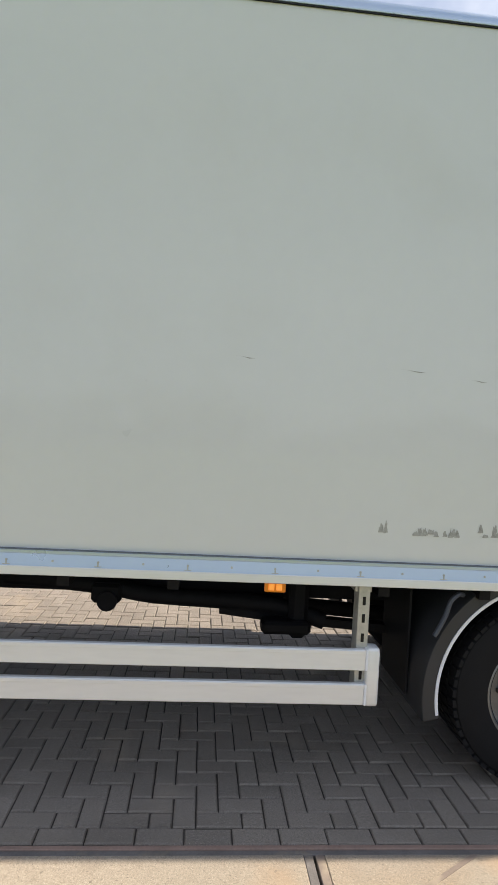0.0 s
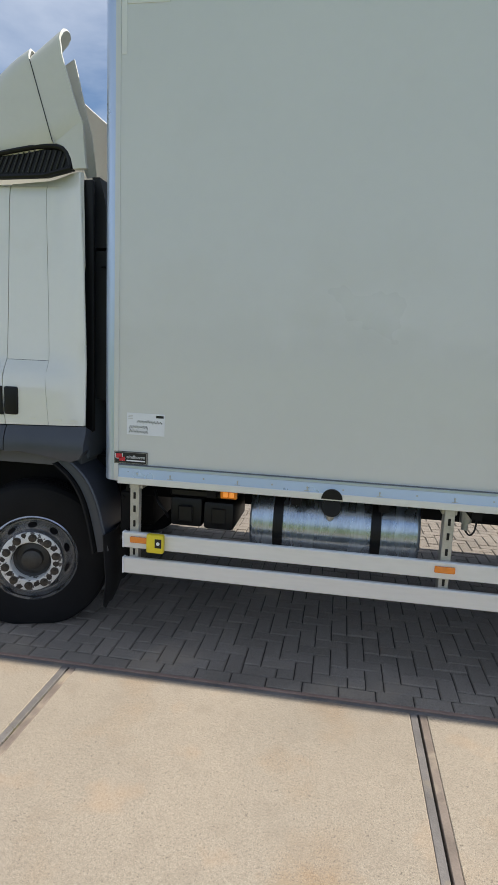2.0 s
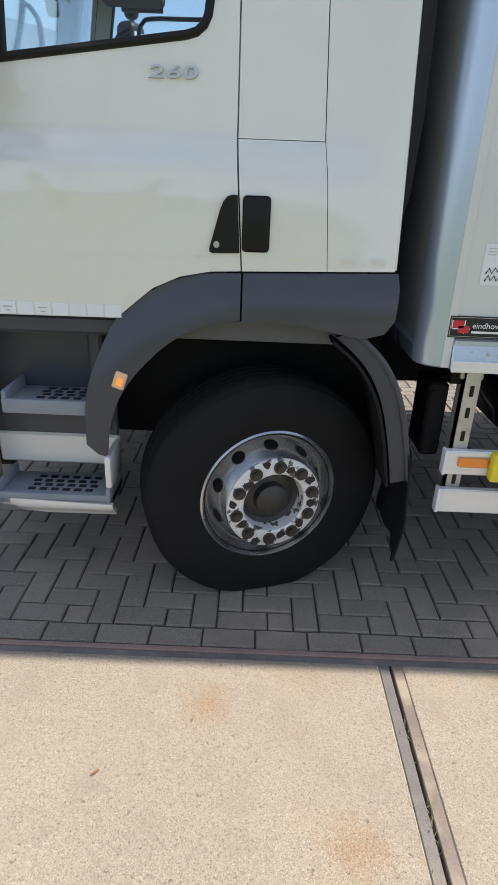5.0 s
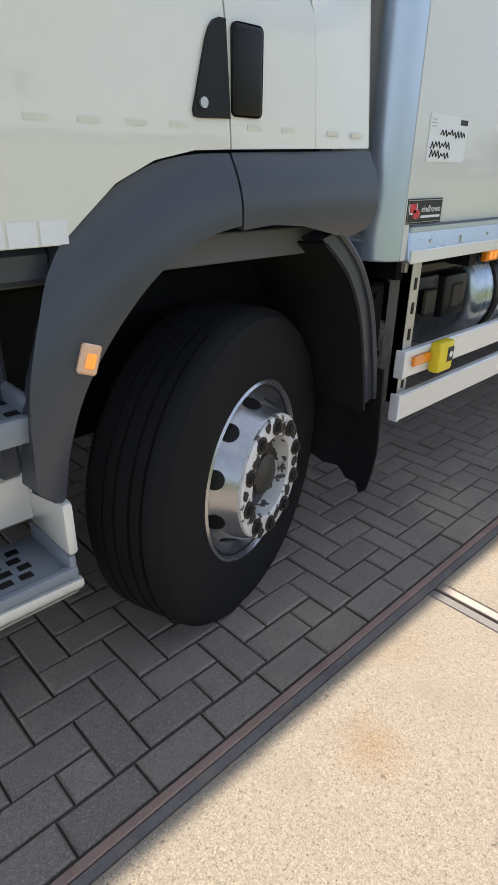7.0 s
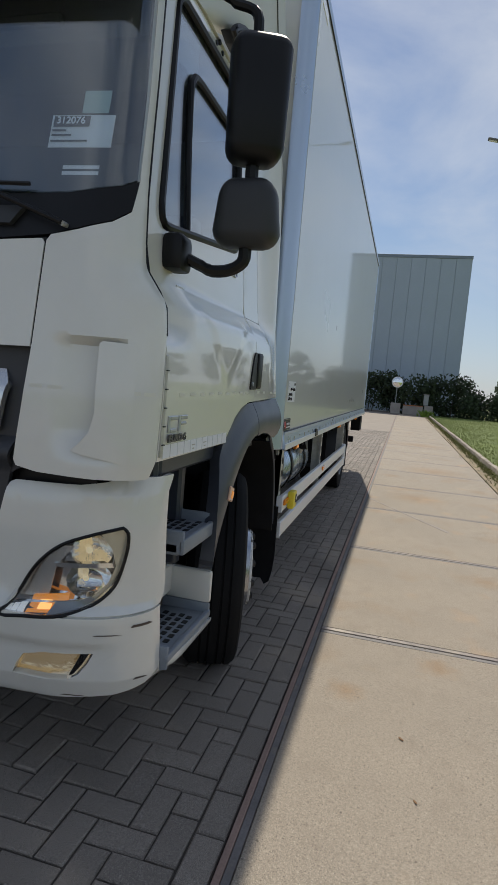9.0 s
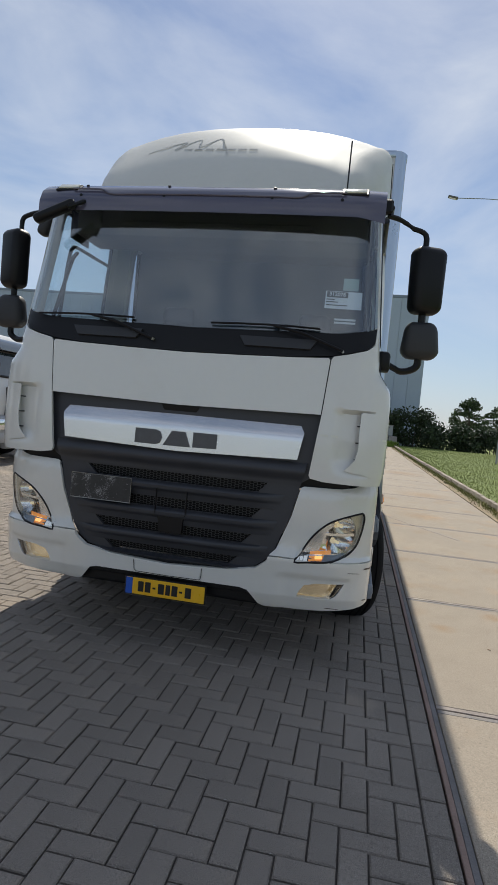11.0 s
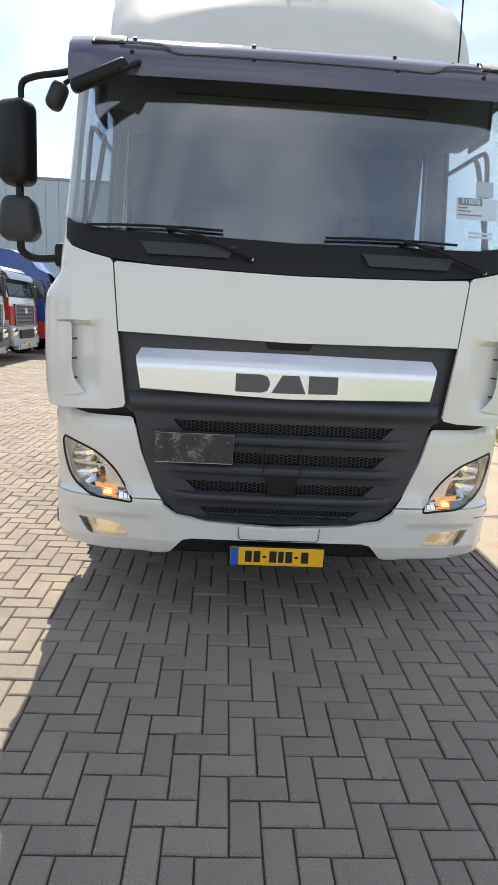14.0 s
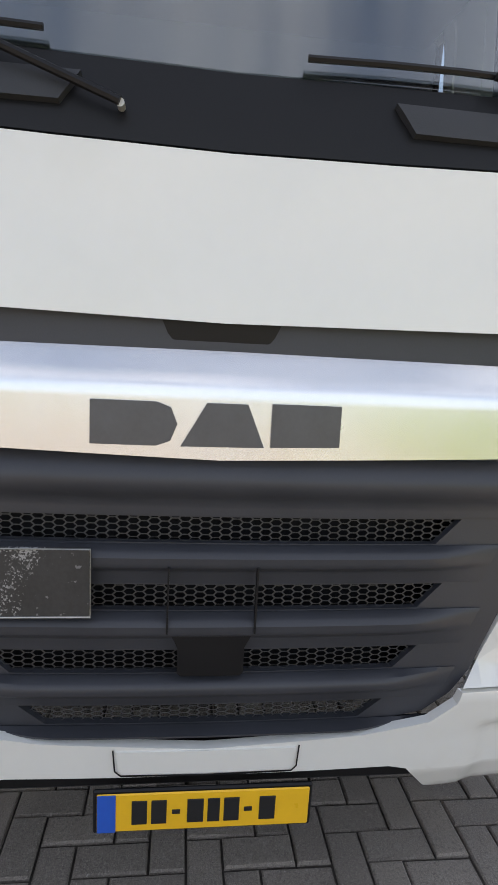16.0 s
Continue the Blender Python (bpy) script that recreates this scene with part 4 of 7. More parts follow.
for k in (0, 1):
    def side(bm):
        return flip(bm) if k else bm
    lamp = new("headlamp")
    lamp.parent = truck
    lamp["label"] = "clear headlamp with chrome bowls and a lit indicator"
    cen = Vector((sum(p[0] for p in HL) / len(HL), sum(p[1] for p in HL) / len(HL)))
    inner = lambda d: (lambda s, z: bump_map(s, z) + Vector((d * 0.8, d * 0.6, 0)))
    part("housing", side(skin(HL, inner(0.09), 0.004, (-1, -0.5, 0), 0.05, 0.06)), CHROME, lamp, "chrome lamp housing")
    wallb = bmesh.new()
    hl = [Vector(p) for p in HL]
    o = [wallb.verts.new(bump_map(*p)) for p in hl]
    i2 = [wallb.verts.new(inner(0.09)(*p)) for p in hl]
    for a in range(len(hl)):
        b = (a + 1) % len(hl)
        wallb.faces.new([o[a], o[b], i2[b], i2[a]])
    part("bezel", side(wallb), BADGE_BAR, lamp, "satin chrome lamp bezel")
    part("reflector_bowl", side(bowl(0.262, 0.918, 0.070, 0.05)), LAMP_BOWL, lamp, "round chrome reflector")
    part("reflector_bowl", side(bowl(0.270, 0.812, 0.078, 0.05)), CHROME, lamp, "round chrome reflector")
    part("reflector_ledge", side(skin([(0.20, 0.862), (0.345, 0.858), (0.35, 0.872), (0.205, 0.880)], inner(0.025), 0.02, (-1, -0.5, 0), 0.03, 0.02)), CHROME, lamp, "chrome ledge between the bowls")
    part("fin", side(skin([(0.365, 0.745), (0.452, 0.738), (0.415, 0.810), (0.375, 0.880), (0.325, 0.935), (0.30, 0.935), (0.345, 0.86)], inner(0.030), 0.006, (-1, -0.5, 0), 0.02, 0.03)), BADGE_BAR, lamp, "satin reflector fin")
    part("outer_trim", side(skin([(0.164, 1.004), (0.235, 0.985), (0.205, 0.93), (0.195, 0.87), (0.215, 0.81), (0.26, 0.755), (0.30, 0.727), (0.285, 0.723), (0.242, 0.756), (0.203, 0.808), (0.178, 0.872), (0.162, 0.95)], inner(0.018), 0.005, (-1, -0.5, 0), 0.03, 0.04)), LAMP_CREAM, lamp, "pale satin outer trim")
    part("trim_bar", side(skin([(0.475, 0.726), (0.40, 0.733), (0.33, 0.742), (0.26, 0.757), (0.26, 0.750), (0.33, 0.735), (0.40, 0.726), (0.478, 0.719)], inner(0.014), 0.006, (-1, -0.5, 0), 0.03, 0.02)), CHROME, lamp, "thin chrome trim bar")
    part("indicator", side(skin([(0.318, 0.712), (0.405, 0.699), (0.402, 0.748), (0.365, 0.757), (0.312, 0.768)], inner(0.022), 0.006, (-1, -0.5, 0), 0.02, 0.02)), AMBER_LIT, lamp, "lit amber indicator")
    part("indicator_bulb", side(skin([(0.352, 0.716), (0.382, 0.713), (0.384, 0.737), (0.354, 0.740)], inner(0.016), 0.004, (-1, -0.5, 0), 0.01, 0.01)), BULB, lamp, "bright bulb of the indicator")
    for q in range(3):
        part("daylight_led", side(skin([(0.412 + 0.024 * q, 0.692 - 0.002 * q), (0.431 + 0.023 * q, 0.690 - 0.002 * q), (0.430 + 0.021 * q, 0.722 - 0.004 * q), (0.411 + 0.022 * q, 0.724 - 0.004 * q)], inner(0.018), 0.006, (-1, -0.5, 0), 0.02, 0.02)), LED_ON, lamp, "white daylight LED")
    part("lower_blade", side(skin([(0.355, 0.700), (0.290, 0.722), (0.248, 0.752), (0.262, 0.760), (0.30, 0.742), (0.345, 0.738)], inner(0.012), 0.006, (-1, -0.5, 0), 0.02, 0.02)), STEP, lamp, "dark satin blade under the lamp bowls")
    part("strip_base", side(skin([(0.482, 0.690), (0.36, 0.699), (0.355, 0.732), (0.465, 0.722)], inner(0.024), 0.006, (-1, -0.5, 0), 0.02, 0.02)), GREY_PLASTIC, lamp, "dark strip behind the daylight lamps")
    part("bulb", side(cyl(bmesh.new(), inner(0.085)(0.262, 0.918), inner(0.05)(0.262, 0.918), 0.012, 10)), BULB_ON, lamp, "lit bulb")
    part("bulb", side(cyl(bmesh.new(), inner(0.085)(0.270, 0.812), inner(0.055)(0.270, 0.812), 0.010, 10)), BULB_ON, lamp, "lit bulb")
    part("lens", side(skin(HL, lambda s, z: bump_map(s, z) + Vector((-0.003, 0, 0)), 0.003, (-1, -0.5, 0), 0.04, 0.06)), CLEAR, lamp, "clear lens").visible_shadow = False
    part("lamp_gasket", side(tube(bmesh.new(), [bump_map(*p) + Vector((0.001, 0.001, 0)) for p in HL], 0.0065, 6, True)), BLACK, lamp, "thin black lamp gasket")
    fl = new("fog_lamp")
    fl.parent = truck
    fl["label"] = "lit fog lamp in the bumper"
    part("housing", side(skin(FOG, inner(0.06), 0.004, (-1, -0.5, 0), 0.03, 0.02)), LAMP_WARM, fl, "warm glowing reflector")
    wallb = bmesh.new()
    o = [wallb.verts.new(bumper_map(*p)) for p in FOG]
    i2 = [wallb.verts.new(inner(0.06)(*p)) for p in FOG]
    for a in range(len(FOG)):
        b = (a + 1) % len(FOG)
        wallb.faces.new([o[a], o[b], i2[b], i2[a]])
    part("bezel", side(wallb), BADGE_BAR, fl)
    part("shade", side(skin([(0.30, 0.478), (0.268, 0.562), (0.248, 0.562), (0.266, 0.522), (0.288, 0.485)], inner(0.022), 0.01, (-1, -0.5, 0), 0.03, 0.02)), BLACK, fl, "black outer shade")
    part("lens", side(skin(FOG, lambda s, z: bumper_map(s, z) + Vector((0.003, 0, 0)), 0.003, (-1, -0.5, 0), 0.04, 0.03)), CLEAR, fl, "clear lens").visible_shadow = False

# number plate, its characters as bars
PY, PZ = 0.015, -0.010
plate = part("number_plate", merge(B(-1.490, -1.478, 1.006 + PY, 1.545 + PY, 0.350 + PZ, 0.470 + PZ, bev=0.004)), BLACK, truck, "black holder with a yellow number plate")
part("plate_face", B(-1.495, -1.489, 1.014 + PY, 1.535 + PY, 0.357 + PZ, 0.463 + PZ, bev=0.003), PLATE_Y, plate, "yellow plate")
part("plate_band", B(-1.4975, -1.4945, 1.490 + PY, 1.534 + PY, 0.358 + PZ, 0.462 + PZ, bev=0.001), PLATE_B, plate, "blue band of the plate")
for y0, y1, zc in ((1.452, 1.415, 0), (1.405, 1.368, 0), (1.355, 1.335, 1), (1.318, 1.278, 0), (1.268, 1.238, 0), (1.228, 1.190, 0), (1.178, 1.158, 1), (1.140, 1.100, 0)):
    part("plate_bar", B(-1.4975, -1.4945, y1 + PY, y0 + PY, (0.404 if zc else 0.378) + PZ, (0.416 if zc else 0.444) + PZ, bev=0.001), INK, plate)

# visor
vis = []
for s in np.linspace(0.155, 2 * CY - 0.155, 43):
    edge = min(s, 2 * CY - s)
    k = max(0.0, 1 - (edge - 0.155) / 0.16)
    x0 = 0.025 * (abs(s - CY) / 1.1) ** 2 + 0.012 * k * k
    vis.append([Vector((x, s, z)) for x, z in ((-1.15 + x0, 3.008), (-1.22 + x0, 3.008), (-1.30 + x0, 2.988), (-1.37 + x0, 2.931), (-1.40 + x0, 2.862), (-1.405 + x0, 2.790 - 0.03 * k))])
bm = bmesh.new()
rows = [[bm.verts.new(p) for p in r] for r in vis]
for a, b in zip(rows, rows[1:]):
    for j in range(5):
        bm.faces.new([a[j], a[j + 1], b[j + 1], b[j]])
visor = part("sun_visor", bm, SMOKE, truck, "smoked translucent roof visor")
MARKER = mat("clear_marker", (0.72, 0.70, 0.56), 0.15, var=0.05, scale=30, fine=90, bump=0.05, coat=0.5)


def visor_x(y):
    return 0.025 * (abs(y - CY) / 1.1) ** 2


for y in (0.42, 0.85, 1.55, 2.13):
    for x, z in ((-1.30, 2.989), (-1.386, 2.894)):
        c = Vector((x + visor_x(y), y, z))
        d = Vector((-0.5, 0, 0.85)) if z > 2.95 else Vector((-0.95, 0, 0.2))
        part("visor_bolt", cyl(bmesh.new(), c - d * 0.004, c + d * 0.005, 0.010, 10), BLACK, visor)
for y in (0.345, 2 * CY - 0.345):
    part("marker_base", box(bmesh.new(), -0.046, 0.046, -0.082, 0.082, -0.012, 0.004, bev=0.005, m=pose(-1.338 + visor_x(y), y, 2.962, 0, -39, 0)), BLACK, visor, "dark seat of the marker lamp")
    part("marker_lamp", box(bmesh.new(), -0.030, 0.030, -0.068, 0.068, 0.0, 0.012, bev=0.006, seg=2, m=pose(-1.338 + visor_x(y), y, 2.962, 0, -39, 0)), MARKER, visor, "clear roof marker lamp")
for sgn in (1, -1):
    rib = smooth_line([(0.0, 2.905), (0.45, 2.903), (0.62, 2.903), (0.70, 2.935), (0.90, 2.940)], 5)
    part("moulded_rib", tube(bmesh.new(), [(-1.3885 + 0.30 * max(0, p[1] - 2.90) + visor_x(CY + sgn * p[0]), CY + sgn * p[0], p[1]) for p in rib], 0.006, 6), SMOKE, visor, "moulded rib of the visor")
part("kerb_mirror_arm", tube(bmesh.new(), [(-1.20, 2.05, 2.93), (-1.40, 2.10, 2.84), (-1.46, 2.17, 2.78)], 0.014, 8), BLACK, truck, "black arm of the front mirror")
part("front_mirror", box(bmesh.new(), -0.04, 0.04, -0.145, 0.145, -0.030, 0.030, bev=0.024, seg=3, m=pose(-1.44, 2.27, 2.76, 0, 0, 0) @ pose(0, 0, 0, -28, 0, 12)), BLACK, truck, "black front-view mirror under the visor")

# roof deflector
stations = ((-0.97, 3.06, 0.78, 0.02, 0.0), (-0.88, 3.175, 0.90, 0.05, 0.0), (-0.75, 3.325, 1.02, 0.07, 0.01), (-0.57, 3.495, 1.09, 0.085, 0.03), (-0.33, 3.665, 1.135, 0.095, 0.07), (-0.14, 3.765, 1.155, 0.10, 0.12), (0.01, 3.825, 1.165, 0.10, 0.17))
bm, prev = bmesh.new(), None
fine_x = np.linspace(-0.97, 0.01, 19)
st_x = [q[0] for q in stations]
fine = []
for x in fine_x:
    i = max(1, min(len(stations) - 2, int(np.searchsorted(st_x, x))))
    a, b, c = stations[i - 1], stations[i], stations[i + 1]
    la, lb, lc = ((x - b[0]) * (x - c[0]) / ((a[0] - b[0]) * (a[0] - c[0])), (x - a[0]) * (x - c[0]) / ((b[0] - a[0]) * (b[0] - c[0])), (x - a[0]) * (x - b[0]) / ((c[0] - a[0]) * (c[0] - b[0])))
    fine.append((x, *[la * a[k] + lb * b[k] + lc * c[k] for k in (1, 2, 3, 4)]))
for x, zt, w, crown, sweep in fine:
    low = float(np.interp(x, (-0.93, -0.8, -0.5, 0.01), (3.01, 3.02, 3.09, 3.225)))
    r = min(float(np.interp(x, (-0.8, -0.4, 0.01), (0.32, 0.22, 0.11))), (zt - low) * 0.62)
    lean = 0.165 * ease(-0.45, 0.01, x)
    line = [(-w + 0.045, low - 0.012), (-w, low - 0.006), (-w - 0.02, low + min(0.02, 0.15 * (zt - r - low)))] + [(-w - 0.02 + 0.02 * f, low + (zt - r - low) * f) for f in (0.35, 0.7, 1.0)]
    line += [(-w + r * (1 - math.cos(a)), zt - r + r * math.sin(a)) for a in np.linspace(0.25, math.pi / 2, 6)]
    line += [(-(w - r) * f, zt + crown * (1 - f ** 3)) for f in (0.9, 0.75, 0.6, 0.45, 0.3, 0.15)]
    line = line + [(0, zt + crown)] + [(-a, b) for a, b in reversed(line)]
    ring = [bm.verts.new((x + lean * max(0.0, (3.74 - b) / 0.515) - sweep * (1 - (a / (w + 0.02)) ** 2), CY + a, b)) for a, b in line]
    if prev:
        for j in range(len(ring) - 1):
            bm.faces.new([prev[j], prev[j + 1], ring[j + 1], ring[j]])
    prev = ring
bmesh.ops.recalc_face_normals(bm, faces=bm.faces[:])
bmesh.ops.solidify(bm, geom=bm.faces[:], thickness=0.014)
deflector = part("roof_deflector", bm, DEFLECTOR_WHITE, truck, "curved off-white roof air deflector", 50)


def seam_x(z):
    return 0.008 + 0.165 * max(0.0, (3.74 - z) / 0.515)


def wing():
    """Side wing behind the seam, rolled over at the top and open to the rear."""
    rows = []
    for t in np.linspace(0, 1, 8):
        zl, zs, rise = 3.226 + 0.132 * t ** 1.3, 3.69 + 0.115 * t, 0.10 + 0.035 * t
        line = []
        for f in np.linspace(0, 1, 9):
            z = zl + (zs - zl) * f
            rear = float(np.interp(z, (3.35, 3.45, 3.60, 3.74, 3.90), (0.362, 0.325, 0.274, 0.226, 0.208)))
            line.append(Vector((seam_x(z) + (rear - seam_x(z)) * t, 0.130 - 0.020 * (3.79 - z) / 0.56 + 0.03 * max(0.0, 1 - f / 0.12) * (1 - 0.5 * t), z)))
        for a in np.linspace(15, 90, 6):
            line.append(Vector((0.008 + 0.200 * t, 0.130 + 0.13 * (1 - math.cos(radians(a))), zs + rise * math.sin(radians(a)))))
        line.append(Vector((0.0 + 0.185 * t, 0.130 + 0.19, zs + rise - 0.004)))
        line.append(Vector((-0.01 + 0.150 * t, 0.130 + 0.235, zs + rise - 0.022)))
        rows.append(line)
    b = bmesh.new()
    grid = [[b.verts.new(p) for p in r] for r in rows]
    for a, c in zip(grid, grid[1:]):
        for j in range(len(a) - 1):
            b.faces.new([a[j], c[j], c[j + 1], a[j + 1]])
    b.normal_update()
    bmesh.ops.solidify(b, geom=b.faces[:], thickness=0.016)
    bmesh.ops.recalc_face_normals(b, faces=b.faces[:])
    return b


both("deflector_wing", wing, DEFLECTOR_WHITE, deflector, "white rear wing of the deflector with a rolled top")
both("wing_inner", lambda: plate_poly([(0.09, 3.735), (0.215, 3.805), (0.238, 3.72), (0.285, 3.52), (0.335, 3.34), (0.352, 3.20), (0.365, 3.08), (0.30, 3.08), (0.20, 3.30), (0.11, 3.58)], 0.014, lambda u, v, w: (u, 0.325 + w, v)), DEFLECTOR_WHITE, deflector, "inner skin of the wing")
both("wing_leg", lambda: skin(smooth_line([(0.176, 3.232), (0.235, 3.275), (0.30, 3.325), (0.362, 3.362)], 3) + [(0.372, 3.22), (0.392, 3.078), (0.305, 3.074), (0.292, 3.13), (0.268, 3.18), (0.235, 3.212), (0.205, 3.224)], lambda x, z: Vector((x, 0.128 - 0.014 * ease(3.30, 3.08, z), z)), 0.03, LEFT, 0.04, 0.04), DEFLECTOR_WHITE, deflector, "white leg of the wing on the cab corner")
both("deflector_seam", lambda: tube(bmesh.new(), [(seam_x(z) + 0.001, 0.130 - 0.020 * (3.79 - z) / 0.56 - 0.002, z) for z in (3.72, 3.62, 3.50, 3.40, 3.30, 3.235)], 0.003, 5), BLACK, deflector)


def vent():
    line = smooth_line([(-0.57, 3.045), (-0.45, 3.115), (-0.25, 3.165), (0.0, 3.205), (0.10, 3.214), (0.205, 3.206), (0.262, 3.165), (0.284, 3.08)], 4)
    return [tuple(p) for p in line] + [(0.10, 3.038), (-0.2, 3.030), (-0.5, 3.030)]


both("deflector_vent", lambda: skin(vent(), lambda x, z: Vector((x, CY - 1.155, z)), 0.05, LEFT, 0.08, 0.05), BLACK, deflector, "black side vent of the deflector")
both("vent_rim", lambda: tube(bmesh.new(), [(p[0], CY - 1.165, p[1]) for p in vent()], 0.016, 8, True), BLACK, deflector)
for i in range(18):
    x = -0.40 + 0.037 * i
    zt = float(np.interp(x, (-0.45, -0.25, 0.0, 0.2), (3.10, 3.15, 3.19, 3.19)))
    both("vent_slat", lambda: tube(bmesh.new(), [(x - 0.02, CY - 1.16, 3.06), (x + 0.03, CY - 1.163, zt)], 0.005, 5), PLASTIC, deflector)
for x in (-0.635, -0.598, -0.555):
    part("bolt_hole", cyl(bmesh.new(), (x, Ys(2.95) + 0.01, 2.955 + 0.022 * (x == -0.598)), (x, Ys(2.95) - 0.006, 2.955 + 0.022 * (x == -0.598)), 0.011, 10), BLACK, truck)
part("antenna", tube(bmesh.new(), [(-0.99, 0.42, 3.02), (-0.975, 0.42, 3.20), (-0.94, 0.42, 3.45)], 0.005, 6), BLACK, truck, "thin black whip antenna")
swoosh = smooth_line([(2.0, 3.50), (1.86, 3.57), (1.72, 3.63), (1.78, 3.52), (1.62, 3.66), (1.58, 3.55), (1.46, 3.67), (1.40, 3.58), (1.34, 3.46)], 6)


def on_deflector(y, z):
    """The place on the deflector's face at a given width and height."""
    a, xs, zs = abs(y - CY), [], []
    for x, zt, w, crown, sweep in stations[1:]:
        r = float(np.interp(x, (-0.8, -0.4, 0.01), (0.32, 0.22, 0.11)))
        xs.append(x - sweep * (1 - (a / (w + 0.02)) ** 2))
        zs.append(zt + crown * (1 - min(1.0, a / (w - r)) ** 3))
    return Vector((float(np.interp(z, zs, xs)) - 0.003, y, z + 0.003))


def mark_strip(line, w):
    bm, sides = bmesh.new(), ([], [])
    for i, p in enumerate(line):
        q, r = Vector(line[max(0, i - 1)]), Vector(line[min(len(line) - 1, i + 1)])
        d = (r - q).normalized() if (r - q).length > 1e-6 else Vector((1, 0))
        for sgn, lst in ((1, sides[0]), (-1, sides[1])):
            lst.append(bm.verts.new(on_deflector(p[0] - sgn * w * d[1], p[1] + sgn * w * d[0])))
    for i in range(len(line) - 1):
        bm.faces.new([sides[0][i], sides[0][i + 1], sides[1][i + 1], sides[1][i]])
    bmesh.ops.solidify(bm, geom=bm.faces[:], thickness=0.0006)
    return bm


for a, b in ((0, 14), (13, len(swoosh))):
    part("faded_mark", mark_strip(swoosh[a:b], 0.007), GHOST, deflector, "faded ghost of a painted mark")
for i in range(7):
    part("faded_bar", mark_strip([(1.70 - i * 0.085, 3.52), (1.667 - i * 0.085, 3.52), (1.635 - i * 0.085, 3.52)], 0.011), GHOST, deflector)



# mirrors
def turned(bm, m):
    bm.transform(m)
    return bm


def mirror_set():
    out = []
    b = box(bmesh.new(), -1.155, -0.975, -0.265, -0.055, 2.325, 2.755, bev=0.05, seg=4)
    for v in b.verts:
        if v.co.x < -1.07:
            v.co.x += 0.04 * abs(v.co.z - 2.54) / 0.2
        v.co.y = -0.16 + (v.co.y + 0.16) * (1.0 - 0.16 * (abs(v.co.z - 2.56) / 0.21) ** 2)
    toe = Matrix.Translation((-1.04, -0.16, 0)) @ Matrix.Rotation(radians(24), 4, "Z") @ Matrix.Translation((1.04, 0.16, 0))
    b.transform(toe)
    out.append(("mirror_housing", b, BLACK, "black main mirror housing"))
    b = box(bmesh.new(), -1.12, -0.985, -0.275, -0.045, 2.035, 2.275, bev=0.055, seg=4)
    for v in b.verts:
        v.co.y = -0.16 + (v.co.y + 0.16) * float(np.interp(v.co.z, (2.04, 2.12, 2.275), (0.90, 1.0, 0.74)))
    out.append(("mirror_housing", b, PLASTIC, "black wide-angle mirror housing"))
    out.append(("mirror_face", turned(B(-0.980, -0.974, -0.222, -0.098, 2.39, 2.69, bev=0.002), toe), MIRROR, "mirror glass"))
    out.append(("mirror_face", B(-0.990, -0.984, -0.222, -0.098, 2.09, 2.22, bev=0.002), MIRROR, "mirror glass"))
    out.append(("pillar_foot", box(bmesh.new(), -1.20, -1.09, 0.03, 0.12, 1.90, 2.03, bev=0.025, seg=2), BLACK, "black foot of the mirror arm"))
    arm = tube(bmesh.new(), smooth_line([(-1.12, 0.13, 2.895), (-1.07, 0.05, 2.89), (-1.04, -0.06, 2.875), (-1.03, -0.135, 2.84), (-1.03, -0.14, 2.74)], 4), 0.017, 8)
    out.append(("mirror_joint", tube(bmesh.new(), [(-1.04, -0.16, 2.34), (-1.04, -0.16, 2.25)], 0.022, 8), BLACK, ""))
    out.append(("mirror_arm", tube(bmesh.new(), smooth_line([(-1.05, -0.16, 2.05), (-1.05, -0.155, 1.99), (-1.06, -0.10, 1.955), (-1.10, -0.02, 1.95), (-1.14, 0.07, 1.96)], 4), 0.022, 8), BLACK, "black lower mirror arm"))
    out.append(("mirror_arm", arm, BLACK, "black mirror arm"))
    return out


for k in (0, 1):
    ms = new("door_mirror")
    ms.parent = truck
    ms["label"] = "black double door mirror on arms"
    for n, b, m, lab in mirror_set():
        for v in b.verts:
            wgt = min(1.0, max(0.0, (0.06 - v.co.y) / 0.12))
            v.co.y += wgt * (-0.040 if k else 0.020)
            v.co.z -= wgt * (0.0 if k else 0.03)
            if not k and v.co.y < -0.02:
                v.co.y = -0.115 + (v.co.y + 0.115) * 1.10
        part(n, flip(b) if k else b, m, ms, lab)
part("roof_mirror", flip(box(bmesh.new(), -0.05, 0.05, -0.045, 0.045, -0.075, 0.075, bev=0.038, seg=3, m=pose(-1.00, 0.0, 2.80, 0, 0, 0) @ pose(0, 0, 0, -25, 0, 0))), PLASTIC, truck, "small kerb mirror over the door")
part("roof_mirror_arm", flip(tube(bmesh.new(), [(-1.0, 0.17, 2.90), (-1.0, 0.08, 2.89), (-1.0, 0.02, 2.85)], 0.013, 8)), BLACK, truck, "short black mirror arm")
part("pillar_bracket", merge(B(-1.13, -1.02, 0.10, 0.16, 2.93, 2.965, bev=0.01), B(-1.16, -1.10, 0.11, 0.17, 2.90, 2.99, bev=0.012)), BLACK, truck)

# fender, steps, mudguard
OUTER = [(-0.742, 0.74), (-0.728, 0.95), (-0.67, 1.12), (-0.605, 1.243), (-0.545, 1.293), (-0.465, 1.356), (-0.365, 1.401), (-0.255, 1.423), (-0.138, 1.429)]
INNER = [(-0.137, 1.268), (-0.25, 1.246), (-0.385, 1.182), (-0.512, 1.065), (-0.600, 0.94), (-0.648, 0.80), (-0.666, 0.685), (-0.70, 0.69)]


